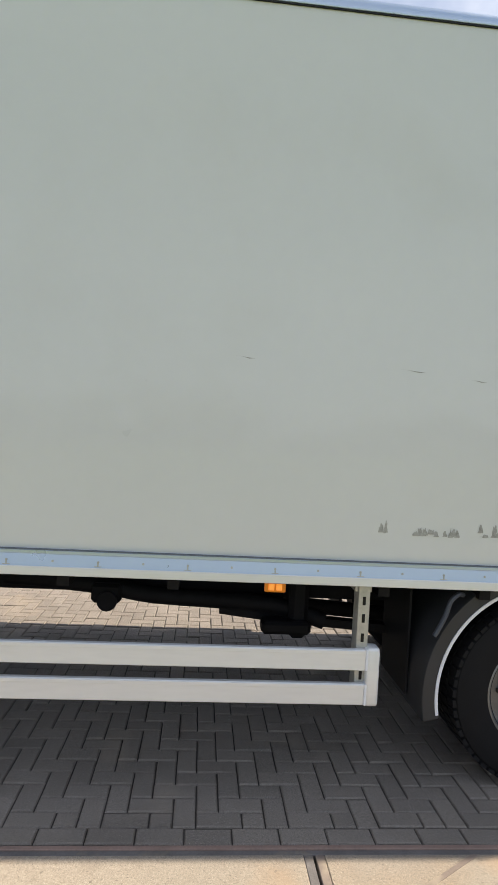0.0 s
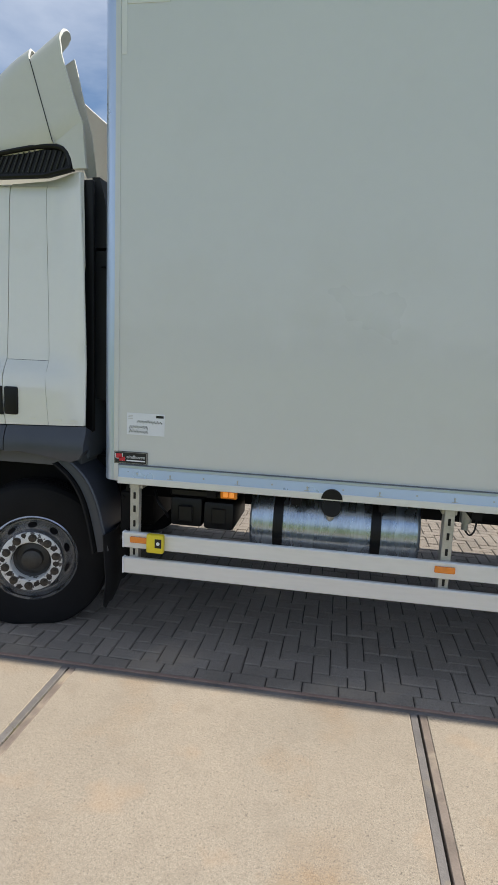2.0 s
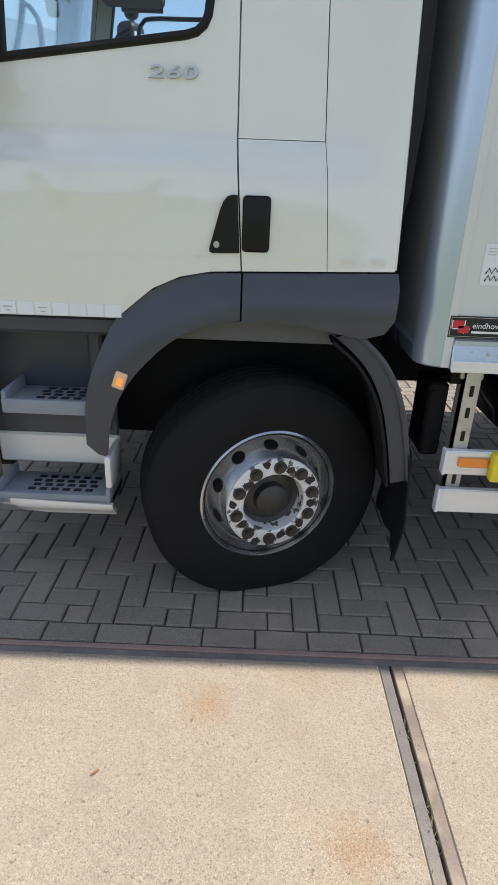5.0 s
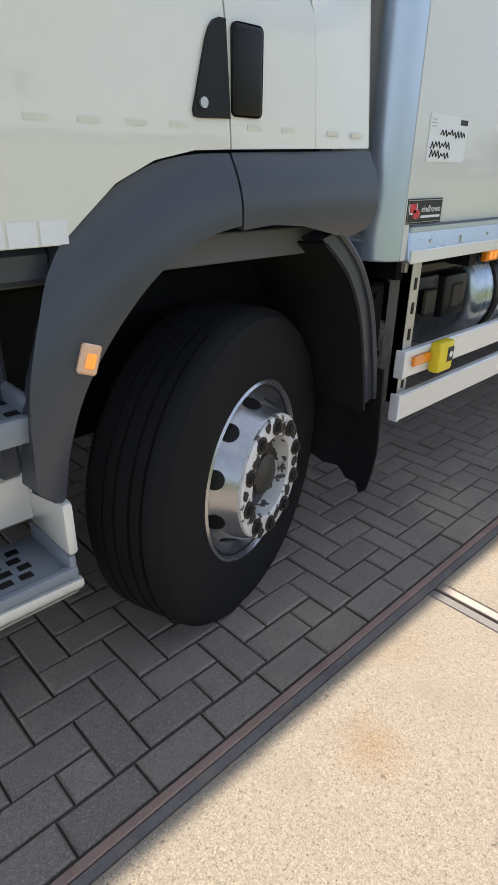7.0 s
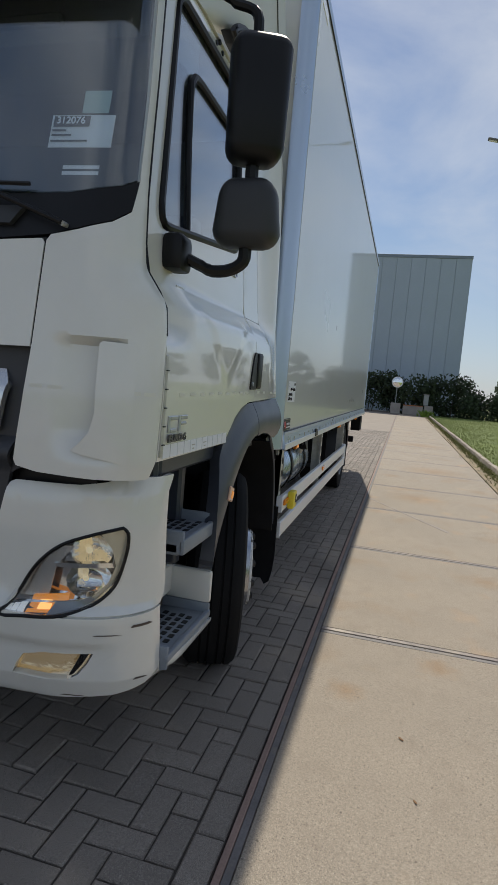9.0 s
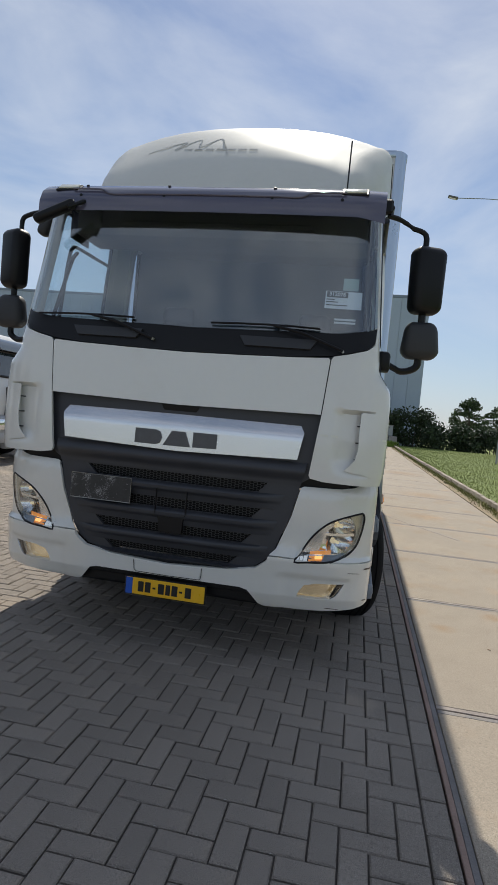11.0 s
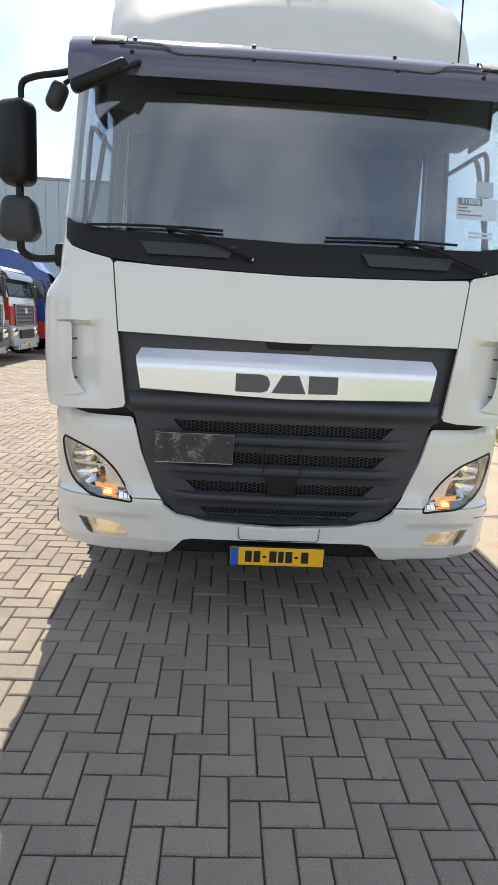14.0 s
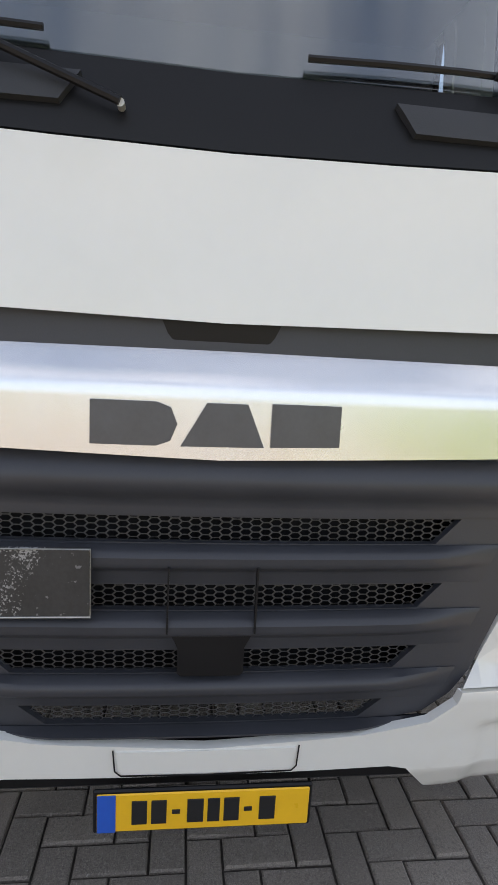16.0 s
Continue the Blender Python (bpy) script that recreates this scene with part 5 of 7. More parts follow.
def fender_map(x, z):
    r = math.hypot(x, z - 0.50) if x < 0 else z - 0.50
    return Vector((x, -0.028 + 0.040 * min(1.2, ((r - 0.80) / 0.125) ** 2) + 0.03 * max(0, 1.0 - z), z))


both("fender", lambda: skin([tuple(p) for p in smooth_line(OUTER, 4)] + [tuple(p) for p in smooth_line(INNER, 4)], fender_map, 0.06, LEFT, 0.03, 0.03), GREY_PLASTIC, truck, "dark grey plastic wheel arch")
both("fender_extension", lambda: skin([(-0.131, 1.430), (0.43, 1.449), (0.438, 1.40), (0.43, 1.285), (0.40, 1.235), (0.33, 1.213), (0.26, 1.222), (0.10, 1.255), (-0.02, 1.265), (-0.130, 1.257)], fender_map, 0.10, LEFT, 0.05, 0.03), GREY_PLASTIC, truck, "dark grey plastic arch extension")
both("side_repeater", lambda: box(bmesh.new(), -0.024, 0.024, -0.008, 0.008, -0.034, 0.034, bev=0.005, m=pose(-0.590, -0.032, 1.02) @ pose(0, 0, 0, 0, 20, 0)), REPEATER, truck, "pale amber side repeater")


both("repeater_bulb", lambda: box(bmesh.new(), -0.012, 0.012, -0.004, 0.004, -0.018, 0.016, bev=0.003, m=pose(-0.590, -0.040, 1.018) @ pose(0, 0, 0, 0, 20, 0)), AMBER_LIT, truck, "lit core of the side repeater")


def wing_band(y0, y1):
    pts = smooth_line([(0.30, 1.23), (0.42, 1.12), (0.50, 0.98), (0.55, 0.80), (0.585, 0.62)], 5)
    return plate_poly([(p[0], p[1]) for p in pts] + [(p[0] - 0.07, p[1] - 0.02) for p in reversed(pts)], y1 - y0, lambda u, v, w: (u, y0 + w, v))


both("mudguard", lambda: wing_band(0.015, 0.40), GREY_PLASTIC, truck, "dark plastic mudguard behind the wheel")
both("mudguard_edge", lambda: tube(bmesh.new(), smooth_line([(0.30, 0.012, 1.23), (0.42, 0.012, 1.12), (0.50, 0.010, 0.98), (0.55, 0.008, 0.80), (0.585, 0.008, 0.62)], 5), 0.012, 6), GREY_PLASTIC, truck)


def wing_liner():
    pts = smooth_line([(0.22, 1.20), (0.335, 1.10), (0.415, 0.965), (0.465, 0.79), (0.50, 0.60)], 5)
    return plate_poly([(p[0], p[1]) for p in pts] + [(p[0] - 0.012, p[1] - 0.004) for p in reversed(pts)], 0.44, lambda u, v, w: (u, -0.015 + w, v))


both("mudguard_lining", wing_liner, RUBBER_MAT, truck, "black lining inside the mudguard")


def flap():
    return skin([(-0.03, 0.74), (0.44, 0.74), (0.43, 0.30), (0.36, 0.285), (0.30, 0.30), (0.22, 0.27), (0.15, 0.275), (0.10, 0.235), (0.05, 0.24), (0.02, 0.205), (-0.01, 0.23), (-0.025, 0.31), (-0.03, 0.40)], lambda y, z: Vector((0.60 - 0.06 * max(0, z - 0.45) - 0.15 * max(0, 0.4 - z) + 0.015 * math.sin(14 * y), y, z)), 0.008, (1, 0, 0), 0.06, 0.06)


both("mudflap", flap, RUBBER_MAT, truck, "worn black rubber mudflap")
for dims in ((-1.19, -0.70, 0.225, 0.26, 0.72, 1.24), (-1.235, -1.205, 0.06, 0.24, 0.72, 1.24), (-1.20, -0.60, 0.06, 0.24, 1.17, 1.242), (-0.76, -0.70, 0.15, 0.24, 0.70, 1.20)):
    both("step_well_panel", lambda: B(*dims, bev=0.012), GREY_PLASTIC, truck, "dark grey step well panel")


def tread_step(x0, x1, z, deep):
    return box(bmesh.new(), x0, x1, 0.015, deep, z - 0.055, z, bev=0.012, seg=2)


def step_lips(x0, x1, z, deep):
    return [box(bmesh.new(), x0, x1, -0.004, 0.020, z - (0.05 if z > 0.7 else 0.02), z + 0.012, bev=0.008, seg=2), box(bmesh.new(), x1 - 0.022, x1, 0.0, deep, z - 0.05, z + 0.045, bev=0.010, seg=2), box(bmesh.new(), x0, x0 + 0.022, 0.0, deep, z - 0.05, z + 0.045, bev=0.010, seg=2)]


for k in (0, 1):
    for x0, x1, z, deep, nm in ((-1.075, -0.70, 0.905, 0.22, "upper"), (-1.16, -0.665, 0.482, 0.23, "lower")):
        b = tread_step(x0, x1, z, deep)
        st = part("step", flip(b) if k else b, STEP, truck, "grey plastic cab step with punched tread")
        for b in step_lips(x0, x1, z, deep):
            part("step_lip", flip(b) if k else b, STEP, st)
        for r in range(4):
            for c in range(6):
                x = x0 + 0.12 + 0.05 * c + 0.012 * (r % 2)
                if x + 0.03 > x1 - 0.02:
                    continue
                s = B(x, x + 0.033, 0.05 + 0.038 * r, 0.05 + 0.038 * r + 0.024, z - 0.003, z + 0.0022, bev=0.002)
                part("tread_hole", flip(s) if k else s, BLACK, st)
both("step_skirt", lambda: skin([(-1.165, 0.396), (-1.165, 0.480), (-1.13, 0.468), (-0.658, 0.452), (-0.655, 0.378), (-0.95, 0.376)], lambda x, z: Vector((x, -0.006 + 0.036 * ease(-1.03, -1.165, x) + 0.05 * ease(0.44, 0.37, z), z)), 0.02, LEFT, 0.05, 0.015), CAB_WHITE, truck, "white skirt under the cab step")
both("step_side", lambda: merge(B(-1.20, -0.66, 0.190, 0.222, 0.545, 0.690, bev=0.01), B(-0.685, -0.655, 0.0, 0.215, 0.525, 0.675, bev=0.012, seg=2)), CAB_WHITE, truck, "white inner panel of the step")
both("step_corner", lambda: B(-1.25, -1.208, 0.045, 0.215, 0.415, 0.735, bev=0.012, seg=2), CAB_WHITE, truck, "white corner panel beside the step")
both("step_cheek", lambda: skin([(-1.215, 0.43), (-1.215, 0.725), (-1.20, 0.732), (-1.185, 0.66), (-1.17, 0.56), (-1.15, 0.48), (-1.145, 0.395)], lambda x, z: Vector((x, 0.052 + 0.05 * ease(0.44, 0.38, z), z)), 0.02, LEFT, 0.03, 0.03), CAB_WHITE, truck, "white cheek between bumper and step")
both("step_riser", lambda: B(-1.21, -0.665, 0.200, 0.223, 0.688, 0.870, bev=0.006), GREY_PLASTIC, truck, "dark riser under the upper step")
both("corner_strip", lambda: B(-1.222, -1.195, 0.040, 0.10, 0.71, 1.10, bev=0.006), CAB_WHITE, truck)

# badges and labels on the cab
text("power_figure", "260", 0.085, 0.004, pose(-0.388, Ys(2.05) - 0.006, 2.054, 90, 0, 0) @ Matrix.Diagonal((1.30, 0.62, 1, 1)), SILVER_BADGE, doors[0], "chrome power figure", 0.0012, 0.12)
for x0, x1 in ((-1.275, -1.19), (-1.18, -1.095)):
    low = (1.340, 1.353) if x0 < -1.25 else (1.362, 1.373)
    part("model_mark", merge(B(x0 + 0.018, x1, 0.008, 0.015, 1.382, 1.397, bev=0.003), B(x0, x0 + 0.0175, 0.008, 0.015, 1.339, 1.397, bev=0.003), B(x0 + 0.018, x1 - 0.012, 0.008, 0.015, *low, bev=0.003)), SILVER_BADGE, doors[0], "chrome model mark")
text("emission_class", "EURO 6", 0.038, 0.003, pose(-1.195, 0.008, 1.318, 90, 0, 0) @ Matrix.Diagonal((1.25, 0.9, 1, 1)), LETTER, doors[0], "small dark emission class lettering", 0.0015, 0.15)
TAPE = mat("painted_over_tape", (0.72, 0.715, 0.64), 0.35, var=0.03, bump=0.0)
for i in range(9):
    x = -1.19 + i * 0.109
    part("tape_strip", B(x, x + 0.050, Ys(1.47) - 0.0012, Ys(1.47) + 0.001, 1.4635 + 0.0015 * i, 1.4755 + 0.0015 * i, bev=0), TAPE, doors[0], "painted-over reflective tape")
for x0 in (-0.085, 0.035, 0.215, 0.325):
    part("tape_strip", B(x0, x0 + 0.050, Ys(1.485) - 0.0012, Ys(1.485) + 0.001, 1.479, 1.491, bev=0), TAPE, truck, "painted-over reflective tape")
for s0 in (0.045, 0.10, 0.30, 0.365):
    part("tape_strip", skin([(s0, 1.462), (s0 + 0.045, 1.462), (s0 + 0.045, 1.474), (s0, 1.474)], lambda s, z: corner_map(s, z) + Vector((-0.0008, -0.0008, 0)), 0.0006, (-1, -0.3, 0), 0.02, 0.02), TAPE, truck, "painted-over reflective tape")
for i in range(11):
    x = -1.295 + i * 0.0655
    part("sticker", B(x, x + 0.059, 0.0145, 0.0180, 1.252, 1.298, bev=0), PAPER, doors[0], "white inspection sticker")
    if i in (4, 6):
        part("sticker_print", B(x + 0.012, x + 0.045, 0.0135, 0.015, 1.276, 1.280, bev=0), GALV, doors[0])
        part("sticker_print", B(x + 0.02, x + 0.038, 0.0135, 0.015, 1.262, 1.266, bev=0), GALV, doors[0])
part("sticker", B(-1.10, -1.03, 0.088, 0.0915, 1.842, 1.862, bev=0), PAPER, doors[0])

# sale sheet on the windscreen, seen from outside
def on_screen(s, z):
    return nose(s, z) + Vector((0.022, 0, 0))


sheet = part("windscreen_sheet", skin([(0.468, 2.245), (0.468, 2.356), (0.238, 2.356), (0.238, 2.245)], on_screen, 0.001, FRONT, 0.05, 0.05), PAPER, truck, "white printed sheet behind the windscreen")
part("sheet_band", skin([(0.459, 2.316), (0.459, 2.352), (0.331, 2.352), (0.331, 2.316)], lambda s, z: on_screen(s, z) + Vector((-0.003, 0, 0)), 0.001, FRONT, 0.05, 0.05), INK, sheet)
text("sheet_number", "312076", 0.034, 0.0005, pose(nose(0.40, 2.336).x + 0.0135, 0.395, 2.334, 90 - 12, 0, -85), PAPER, sheet, "white stock number on black", 0.0006)
for z, w in ((2.300, 0.05), (2.284, 0.07), (2.264, 0.13)):
    part("print_bar", skin([(0.46, z), (0.46, z + 0.006), (0.46 - w, z + 0.006), (0.46 - w, z)], lambda s, zz: on_screen(s, zz) + Vector((-0.003, 0, 0)), 0.0005, FRONT, 0.1, 0.1), INK, sheet)
part("permit", skin([(0.366, 2.363), (0.366, 2.44), (0.271, 2.44), (0.271, 2.363)], on_screen, 0.001, FRONT, 0.05, 0.05), mat("pale_green_card", (0.40, 0.52, 0.50), 0.5, var=0.04, bump=0.0), truck, "pale card behind the windscreen")
for z in (2.172, 2.152):
    part("screen_strip", skin([(0.40, z), (0.40, z + 0.012), (0.27, z + 0.012), (0.27, z)], on_screen, 0.001, FRONT, 0.05, 0.05), PAPER, truck)

# ---- the truck: wheels ----
RIM_OLD = mat("worn_rear_rim", (0.20, 0.205, 0.21), 0.42, 0.6, var=0.2, scale=9, fine=90, bump=0.04)
def make_wheel(parent, x, yo, inward, rear):
    """yo: the tyre's outer wall; inward: +1 on the left flank."""
    s, z = inward, 0.505 if rear else 0.488
    w = new("wheel")
    w.parent = parent
    if not rear:
        pivot = Matrix.Translation((x, yo + s * 0.14, 0))
        w.matrix_local = pivot @ Matrix.Rotation(radians(18), 4, "Z") @ pivot.inverted()
    w["label"] = "twin rear wheel with block tread" if rear else "front wheel with chipped steel rim"
    W = 0.28 if rear else 0.30
    grow = 1.0 if rear else 1.056
    prof = [(0.285, 0.030), (0.318, 0.012), (0.36, 0.004), (0.41, 0.0), (0.455, 0.006), (0.480, 0.016), (0.493, 0.034), (0.501, 0.045)]
    if rear:
        tread = [(0.500, 0.05), (0.500, W - 0.05)]
    else:
        tread = []
        for g in (0.075, 0.115, 0.165, 0.205):
            tread += [(0.504, g - 0.006), (0.494, g - 0.004), (0.494, g + 0.004), (0.504, g + 0.006)]
    prof = prof + tread + [(r, W - t) for r, t in reversed(prof)]
    tyre_bm = lathe(bmesh.new(), [(r if r < 0.4 else r * grow, s * t) for r, t in prof], "y", (x, yo, z), 72)
    for v in tyre_bm.verts:
        v.co.z = max(0.002, v.co.z)
    tyre = part("tyre", tyre_bm, RUBBER, w, "black truck tyre", 30)
    if rear:
        part("tyre", lathe(bmesh.new(), [(r, s * (t + 0.32)) for r, t in prof], "y", (x, yo, z), 48), RUBBER, w, "black inner twin tyre", 30)
        lug = bmesh.new()
        for i in range(56):
            a = 2 * math.pi * i / 56
            for t0, t1, da in ((0.012, 0.085, 0), (0.10, 0.18, 0.5), (0.195, 0.268, 0)):
                m = Matrix.Translation((x, yo, z)) @ Matrix.Rotation(a + da * 2 * math.pi / 56, 4, "Y") @ Matrix.Translation((0.499, 0, 0))
                box(lug, -0.012, 0.008, s * t0, s * t1, -0.020, 0.020, bev=0.0, m=m)
        part("tread_ring", lug, RUBBER, w)
    d = 0.10 if rear else 0.0
    rim = [(0.300, 0.034), (0.312, 0.018), (0.300, 0.014), (0.288, 0.030), (0.276, 0.050)]
    if rear:
        rim += [(0.270, 0.15), (0.235, 0.165), (0.21, 0.16), (0.135, 0.16), (0.128, 0.12)]
    else:
        rim = [(0.296, 0.034), (0.310, 0.018), (0.300, 0.012), (0.288, 0.030), (0.276, 0.080), (0.268, 0.090), (0.258, 0.080), (0.214, -0.030), (0.208, -0.038)]
    part("rim", lathe(bmesh.new(), [(r, s * t) for r, t in rim], "y", (x, yo, z), 64), RIM_OLD if rear else RIM, w, "worn silver steel rim")
    if not rear:
        part("nut_ring", lathe(bmesh.new(), [(0.210, s * -0.034), (0.209, s * -0.045), (0.203, s * -0.049), (0.142, s * -0.049), (0.136, s * -0.043), (0.134, s * -0.02), (0.128, s * 0.03)], "y", (x, yo, z), 56), RUST, w, "white ring with chipped paint")
        part("hub", lathe(bmesh.new(), [(0.129, s * 0.012), (0.11, s * 0.025), (0.075, s * 0.015), (0.070, s * -0.022), (0.055, s * -0.032), (0.0, s * -0.034)], "y", (x, yo, z), 40), HUB_DARK, w, "greasy dark hub")
        rnd = random.Random(5)
        for i in range(10):
            a = 2 * math.pi * (i + 0.35) / 10
            c = Vector((x + 0.172 * math.cos(a), yo - s * 0.049, z + 0.172 * math.sin(a)))
            nb = cyl(bmesh.new(), c, c + Vector((0, -s * 0.006, 0)), 0.028, 18)
            cyl(nb, c, c + Vector((0, -s * 0.016, 0)), 0.0185, 6)
            cyl(nb, c + Vector((0, -s * 0.014, 0)), c + Vector((0, -s * 0.019, 0)), 0.011, 10)
            part("wheel_nut", nb, NUT, w, "rusty wheel nut")
            a2, rr, k = a + 0.31, rnd.uniform(0.158, 0.196), rnd.randint(6, 9)
            cc = Vector((x + rr * math.cos(a2), yo - s * 0.0495, z + rr * math.sin(a2)))
            pts = [(rnd.uniform(0.4, 1.0) * 0.028 * math.cos(2 * math.pi * j / k), rnd.uniform(0.4, 1.0) * 0.028 * math.sin(2 * math.pi * j / k)) for j in range(k)]
            part("paint_chip", plate_poly(pts, -s * 0.0012, lambda u, v, ww: (cc.x + u, cc.y + ww, cc.z + v)), CHIP, w)
        for i in range(10):
            a = 2 * math.pi * (i + 0.5) / 10
            c = Vector((x + 0.239 * math.cos(a), yo + s * 0.033, z + 0.239 * math.sin(a)))
            t = Vector((math.cos(a) * 0.93, -s * 0.37, math.sin(a) * 0.93)).normalized()
            part("hand_hole", cyl(bmesh.new(), c + t * 0.003, c - t * 0.02, 0.031, 20), BLACK, w)
    else:
        part("hub", lathe(bmesh.new(), [(0.13, s * 0.16), (0.13, s * 0.05), (0.11, s * 0.03), (0.0, s * 0.028)], "y", (x, yo, z), 40), HUB_DARK, w, "dark rear hub")
        for i in range(10):
            a = 2 * math.pi * (i + 0.35) / 10
            c = Vector((x + 0.172 * math.cos(a), yo + s * 0.16, z + 0.172 * math.sin(a)))
            part("wheel_nut", cyl(bmesh.new(), c, c + Vector((0, -s * 0.035, 0)), 0.0185, 6), NUT, w)


WB = 6.07
for yo, s in ((0.105, 1), (2 * CY - 0.105, -1)):
    make_wheel(truck, -0.025, yo - s * 0.065, s, False)
    make_wheel(truck, WB, yo - s * 0.01, s, True)

# chassis and running gear
for y in (0.86, 1.69):
    part("chassis_rail", merge(B(-1.2, 8.4, y - 0.035, y + 0.035, 0.80, 1.03, bev=0.006)), CHASSIS, truck, "black steel chassis rail")
for x in np.arange(0.7, 8.6, 0.55):
    part("cross_bearer", B(x, x + 0.06, 0.05, 2.5, 1.035, 1.105, bev=0.0), CHASSIS, truck, "black cross bearer under the box")
for y in (0.80, 1.63):
    part("subframe_rail", B(0.6, 8.7, y, y + 0.12, 1.03, 1.11, bev=0), CHASSIS, truck)
part("front_axle", cyl(bmesh.new(), (0, 0.25, 0.50), (0, 2.3, 0.50), 0.055, 14), CHASSIS, truck, "black front axle beam")
part("rear_axle", lathe(cyl(bmesh.new(), (WB, 0.3, 0.505), (WB, 2.25, 0.505), 0.09, 16), [(0.0, -0.22), (0.16, -0.17), (0.22, 0.0), (0.16, 0.17), (0.0, 0.22)], "x", (WB, CY, 0.505), 24), CHASSIS, truck, "black rear axle with differential")
part("propshaft", cyl(cyl(bmesh.new(), (0.8, CY, 0.80), (3.2, CY, 0.74), 0.06, 16), (3.2, CY, 0.74), (WB - 0.3, CY, 0.56), 0.055, 16), CHASSIS, truck, "black propeller shaft")
part("engine", B(-0.9, 0.6, 0.95, 1.60, 0.50, 1.15, bev=0.05, seg=2), CHASSIS, truck, "dark engine block")
part("cab_underside", B(-0.75, 0.45, 0.35, 2.2, 1.10, 1.20, bev=0.02), CHASSIS, truck)
for y in (0.42, 2.08):
    part("arch_liner", B(-0.72, 0.50, y, y + 0.05, 0.62, 1.22, bev=0.01), CHASSIS, truck, "dark inner arch liner")
sp = smooth_line([(4.30, 0, 0.78), (4.9, 0, 0.72), (WB, 0, 0.66), (6.6, 0, 0.72), (7.2, 0, 0.82)], 5)
for y in (0.70, 1.85):
    part("leaf_spring", plate_poly([(p[0], p[2]) for p in sp] + [(p[0], p[2] - 0.05) for p in reversed(sp)], 0.08, lambda u, v, w: (u, y - 0.04 + w, v)), CHASSIS, truck, "black leaf spring")
part("exhaust_pipe", tube(bmesh.new(), smooth_line([(3.0, 0.70, 0.92), (3.6, 0.70, 0.87), (3.9, 0.68, 0.83), (4.6, 0.66, 0.80), (4.95, 0.62, 0.72)], 4), 0.055, 12), CHASSIS, truck, "dark pipe run along the chassis")
part("bracket", merge(B(3.52, 3.70, 0.62, 0.84, 0.78, 0.90, bev=0.02), cyl(bmesh.new(), (3.62, 0.60, 0.80), (3.62, 0.80, 0.80), 0.06, 16)), CHASSIS, truck)
hang = box(bmesh.new(), 4.72, 4.84, 0.55, 0.85, 0.62, 1.05, bev=0.03)
box(hang, 4.55, 4.85, 0.50, 0.62, 0.66, 0.74, bev=0.02)
part("spring_hanger", hang, CHASSIS, truck, "black spring hanger")
part("air_tank", cyl(bmesh.new(), (4.0, 2.0, 0.72), (4.7, 2.0, 0.72), 0.14, 24), CHASSIS, truck)
part("rear_bumper_bar", merge(B(8.62, 8.70, 0.15, 2.40, 0.52, 0.64, bev=0.01), B(8.2, 8.66, 0.45, 0.55, 0.55, 1.0, bev=0.01), B(8.2, 8.66, 2.0, 2.1, 0.55, 1.0, bev=0.01), B(8.35, 8.75, 0.02, 0.20, 0.78, 1.06, bev=0.01)), CHASSIS, truck, "black rear underrun bar")
GUARD = [(0.605, 0.0), (0.685, 0.0), (0.692, 0.01), (0.692, 0.62), (0.680, 0.62), (0.680, 0.02), (0.605, 0.012), (0.605, 0.0)]


def rear_guard():
    return lathe(bmesh.new(), GUARD, "y", (WB, 0.085, 0.505), 40, 8, 192)


both("rear_mudguard", rear_guard, PLASTIC, truck, "black rear mudguard")
both("mudguard_edge", lambda: lathe(bmesh.new(), [(0.603, 0.004), (0.603, -0.006), (0.619, -0.006), (0.619, 0.004)], "y", (WB, 0.085, 0.505), 40, 40, 190), PAPER, truck, "white edge strip of the mudguard")
both("rear_flap", lambda: B(5.36, 5.375, 0.28, 0.72, 0.42, 1.02, bev=0.003), RUBBER_MAT, truck, "black rubber flap before the rear wheel")
both("rear_flap", lambda: B(6.76, 6.775, 0.10, 0.70, 0.25, 1.0, bev=0.003), RUBBER_MAT, truck, "black rubber flap behind the rear wheel")
part("rubber_hook", tube(bmesh.new(), smooth_line([(5.585, 0.10, 1.045), (5.545, 0.07, 1.055), (5.50, 0.06, 1.02), (5.475, 0.055, 0.95), (5.445, 0.05, 0.89), (5.415, 0.05, 0.835)], 4), 0.013, 8), GREY_PLASTIC, truck, "grey rubber strap over the mudguard")

# fuel tank
tb = bmesh.new()
prof = [(0.0, 1.52), (0.20, 1.52), (0.245, 1.53), (0.255, 1.55), (0.255, 2.60), (0.245, 2.62), (0.20, 2.63), (0.0, 2.63)]
lathe(tb, [(r * 1.09, t) for r, t in prof], "x", (0, 0.43, 0.85), 40)
for v in tb.verts:
    v.co.y = 0.43 + (v.co.y - 0.43) * 1.15
tank = part("fuel_tank", tb, TANK_ALU, truck, "brushed aluminium fuel tank", 50)
for x in (1.715, 2.345):
    sbm = lathe(bmesh.new(), [(0.281, x - 0.032), (0.289, x - 0.028), (0.289, x + 0.028), (0.281, x + 0.032)], "x", (0, 0.43, 0.85), 40)
    for v in sbm.verts:
        v.co.y = 0.43 + (v.co.y - 0.43) * 1.15
    part("tank_strap", sbm, BLACK, tank, "black tank strap")
cap = cyl(bmesh.new(), (2.055, 0.24, 1.00), (2.055, 0.10, 1.032), 0.056, 24)
part("filler_spout", lathe(bmesh.new(), [(0.032, 1.00), (0.030, 0.975), (0.024, 0.952), (0.012, 0.936), (0.0, 0.933)], "z", (2.05, 0.110, 0), 20), GALV, tank, "grey metal spout under the cap")
cyl(cap, (2.055, 0.11, 1.029), (2.055, 0.055, 1.040), 0.062, 24)
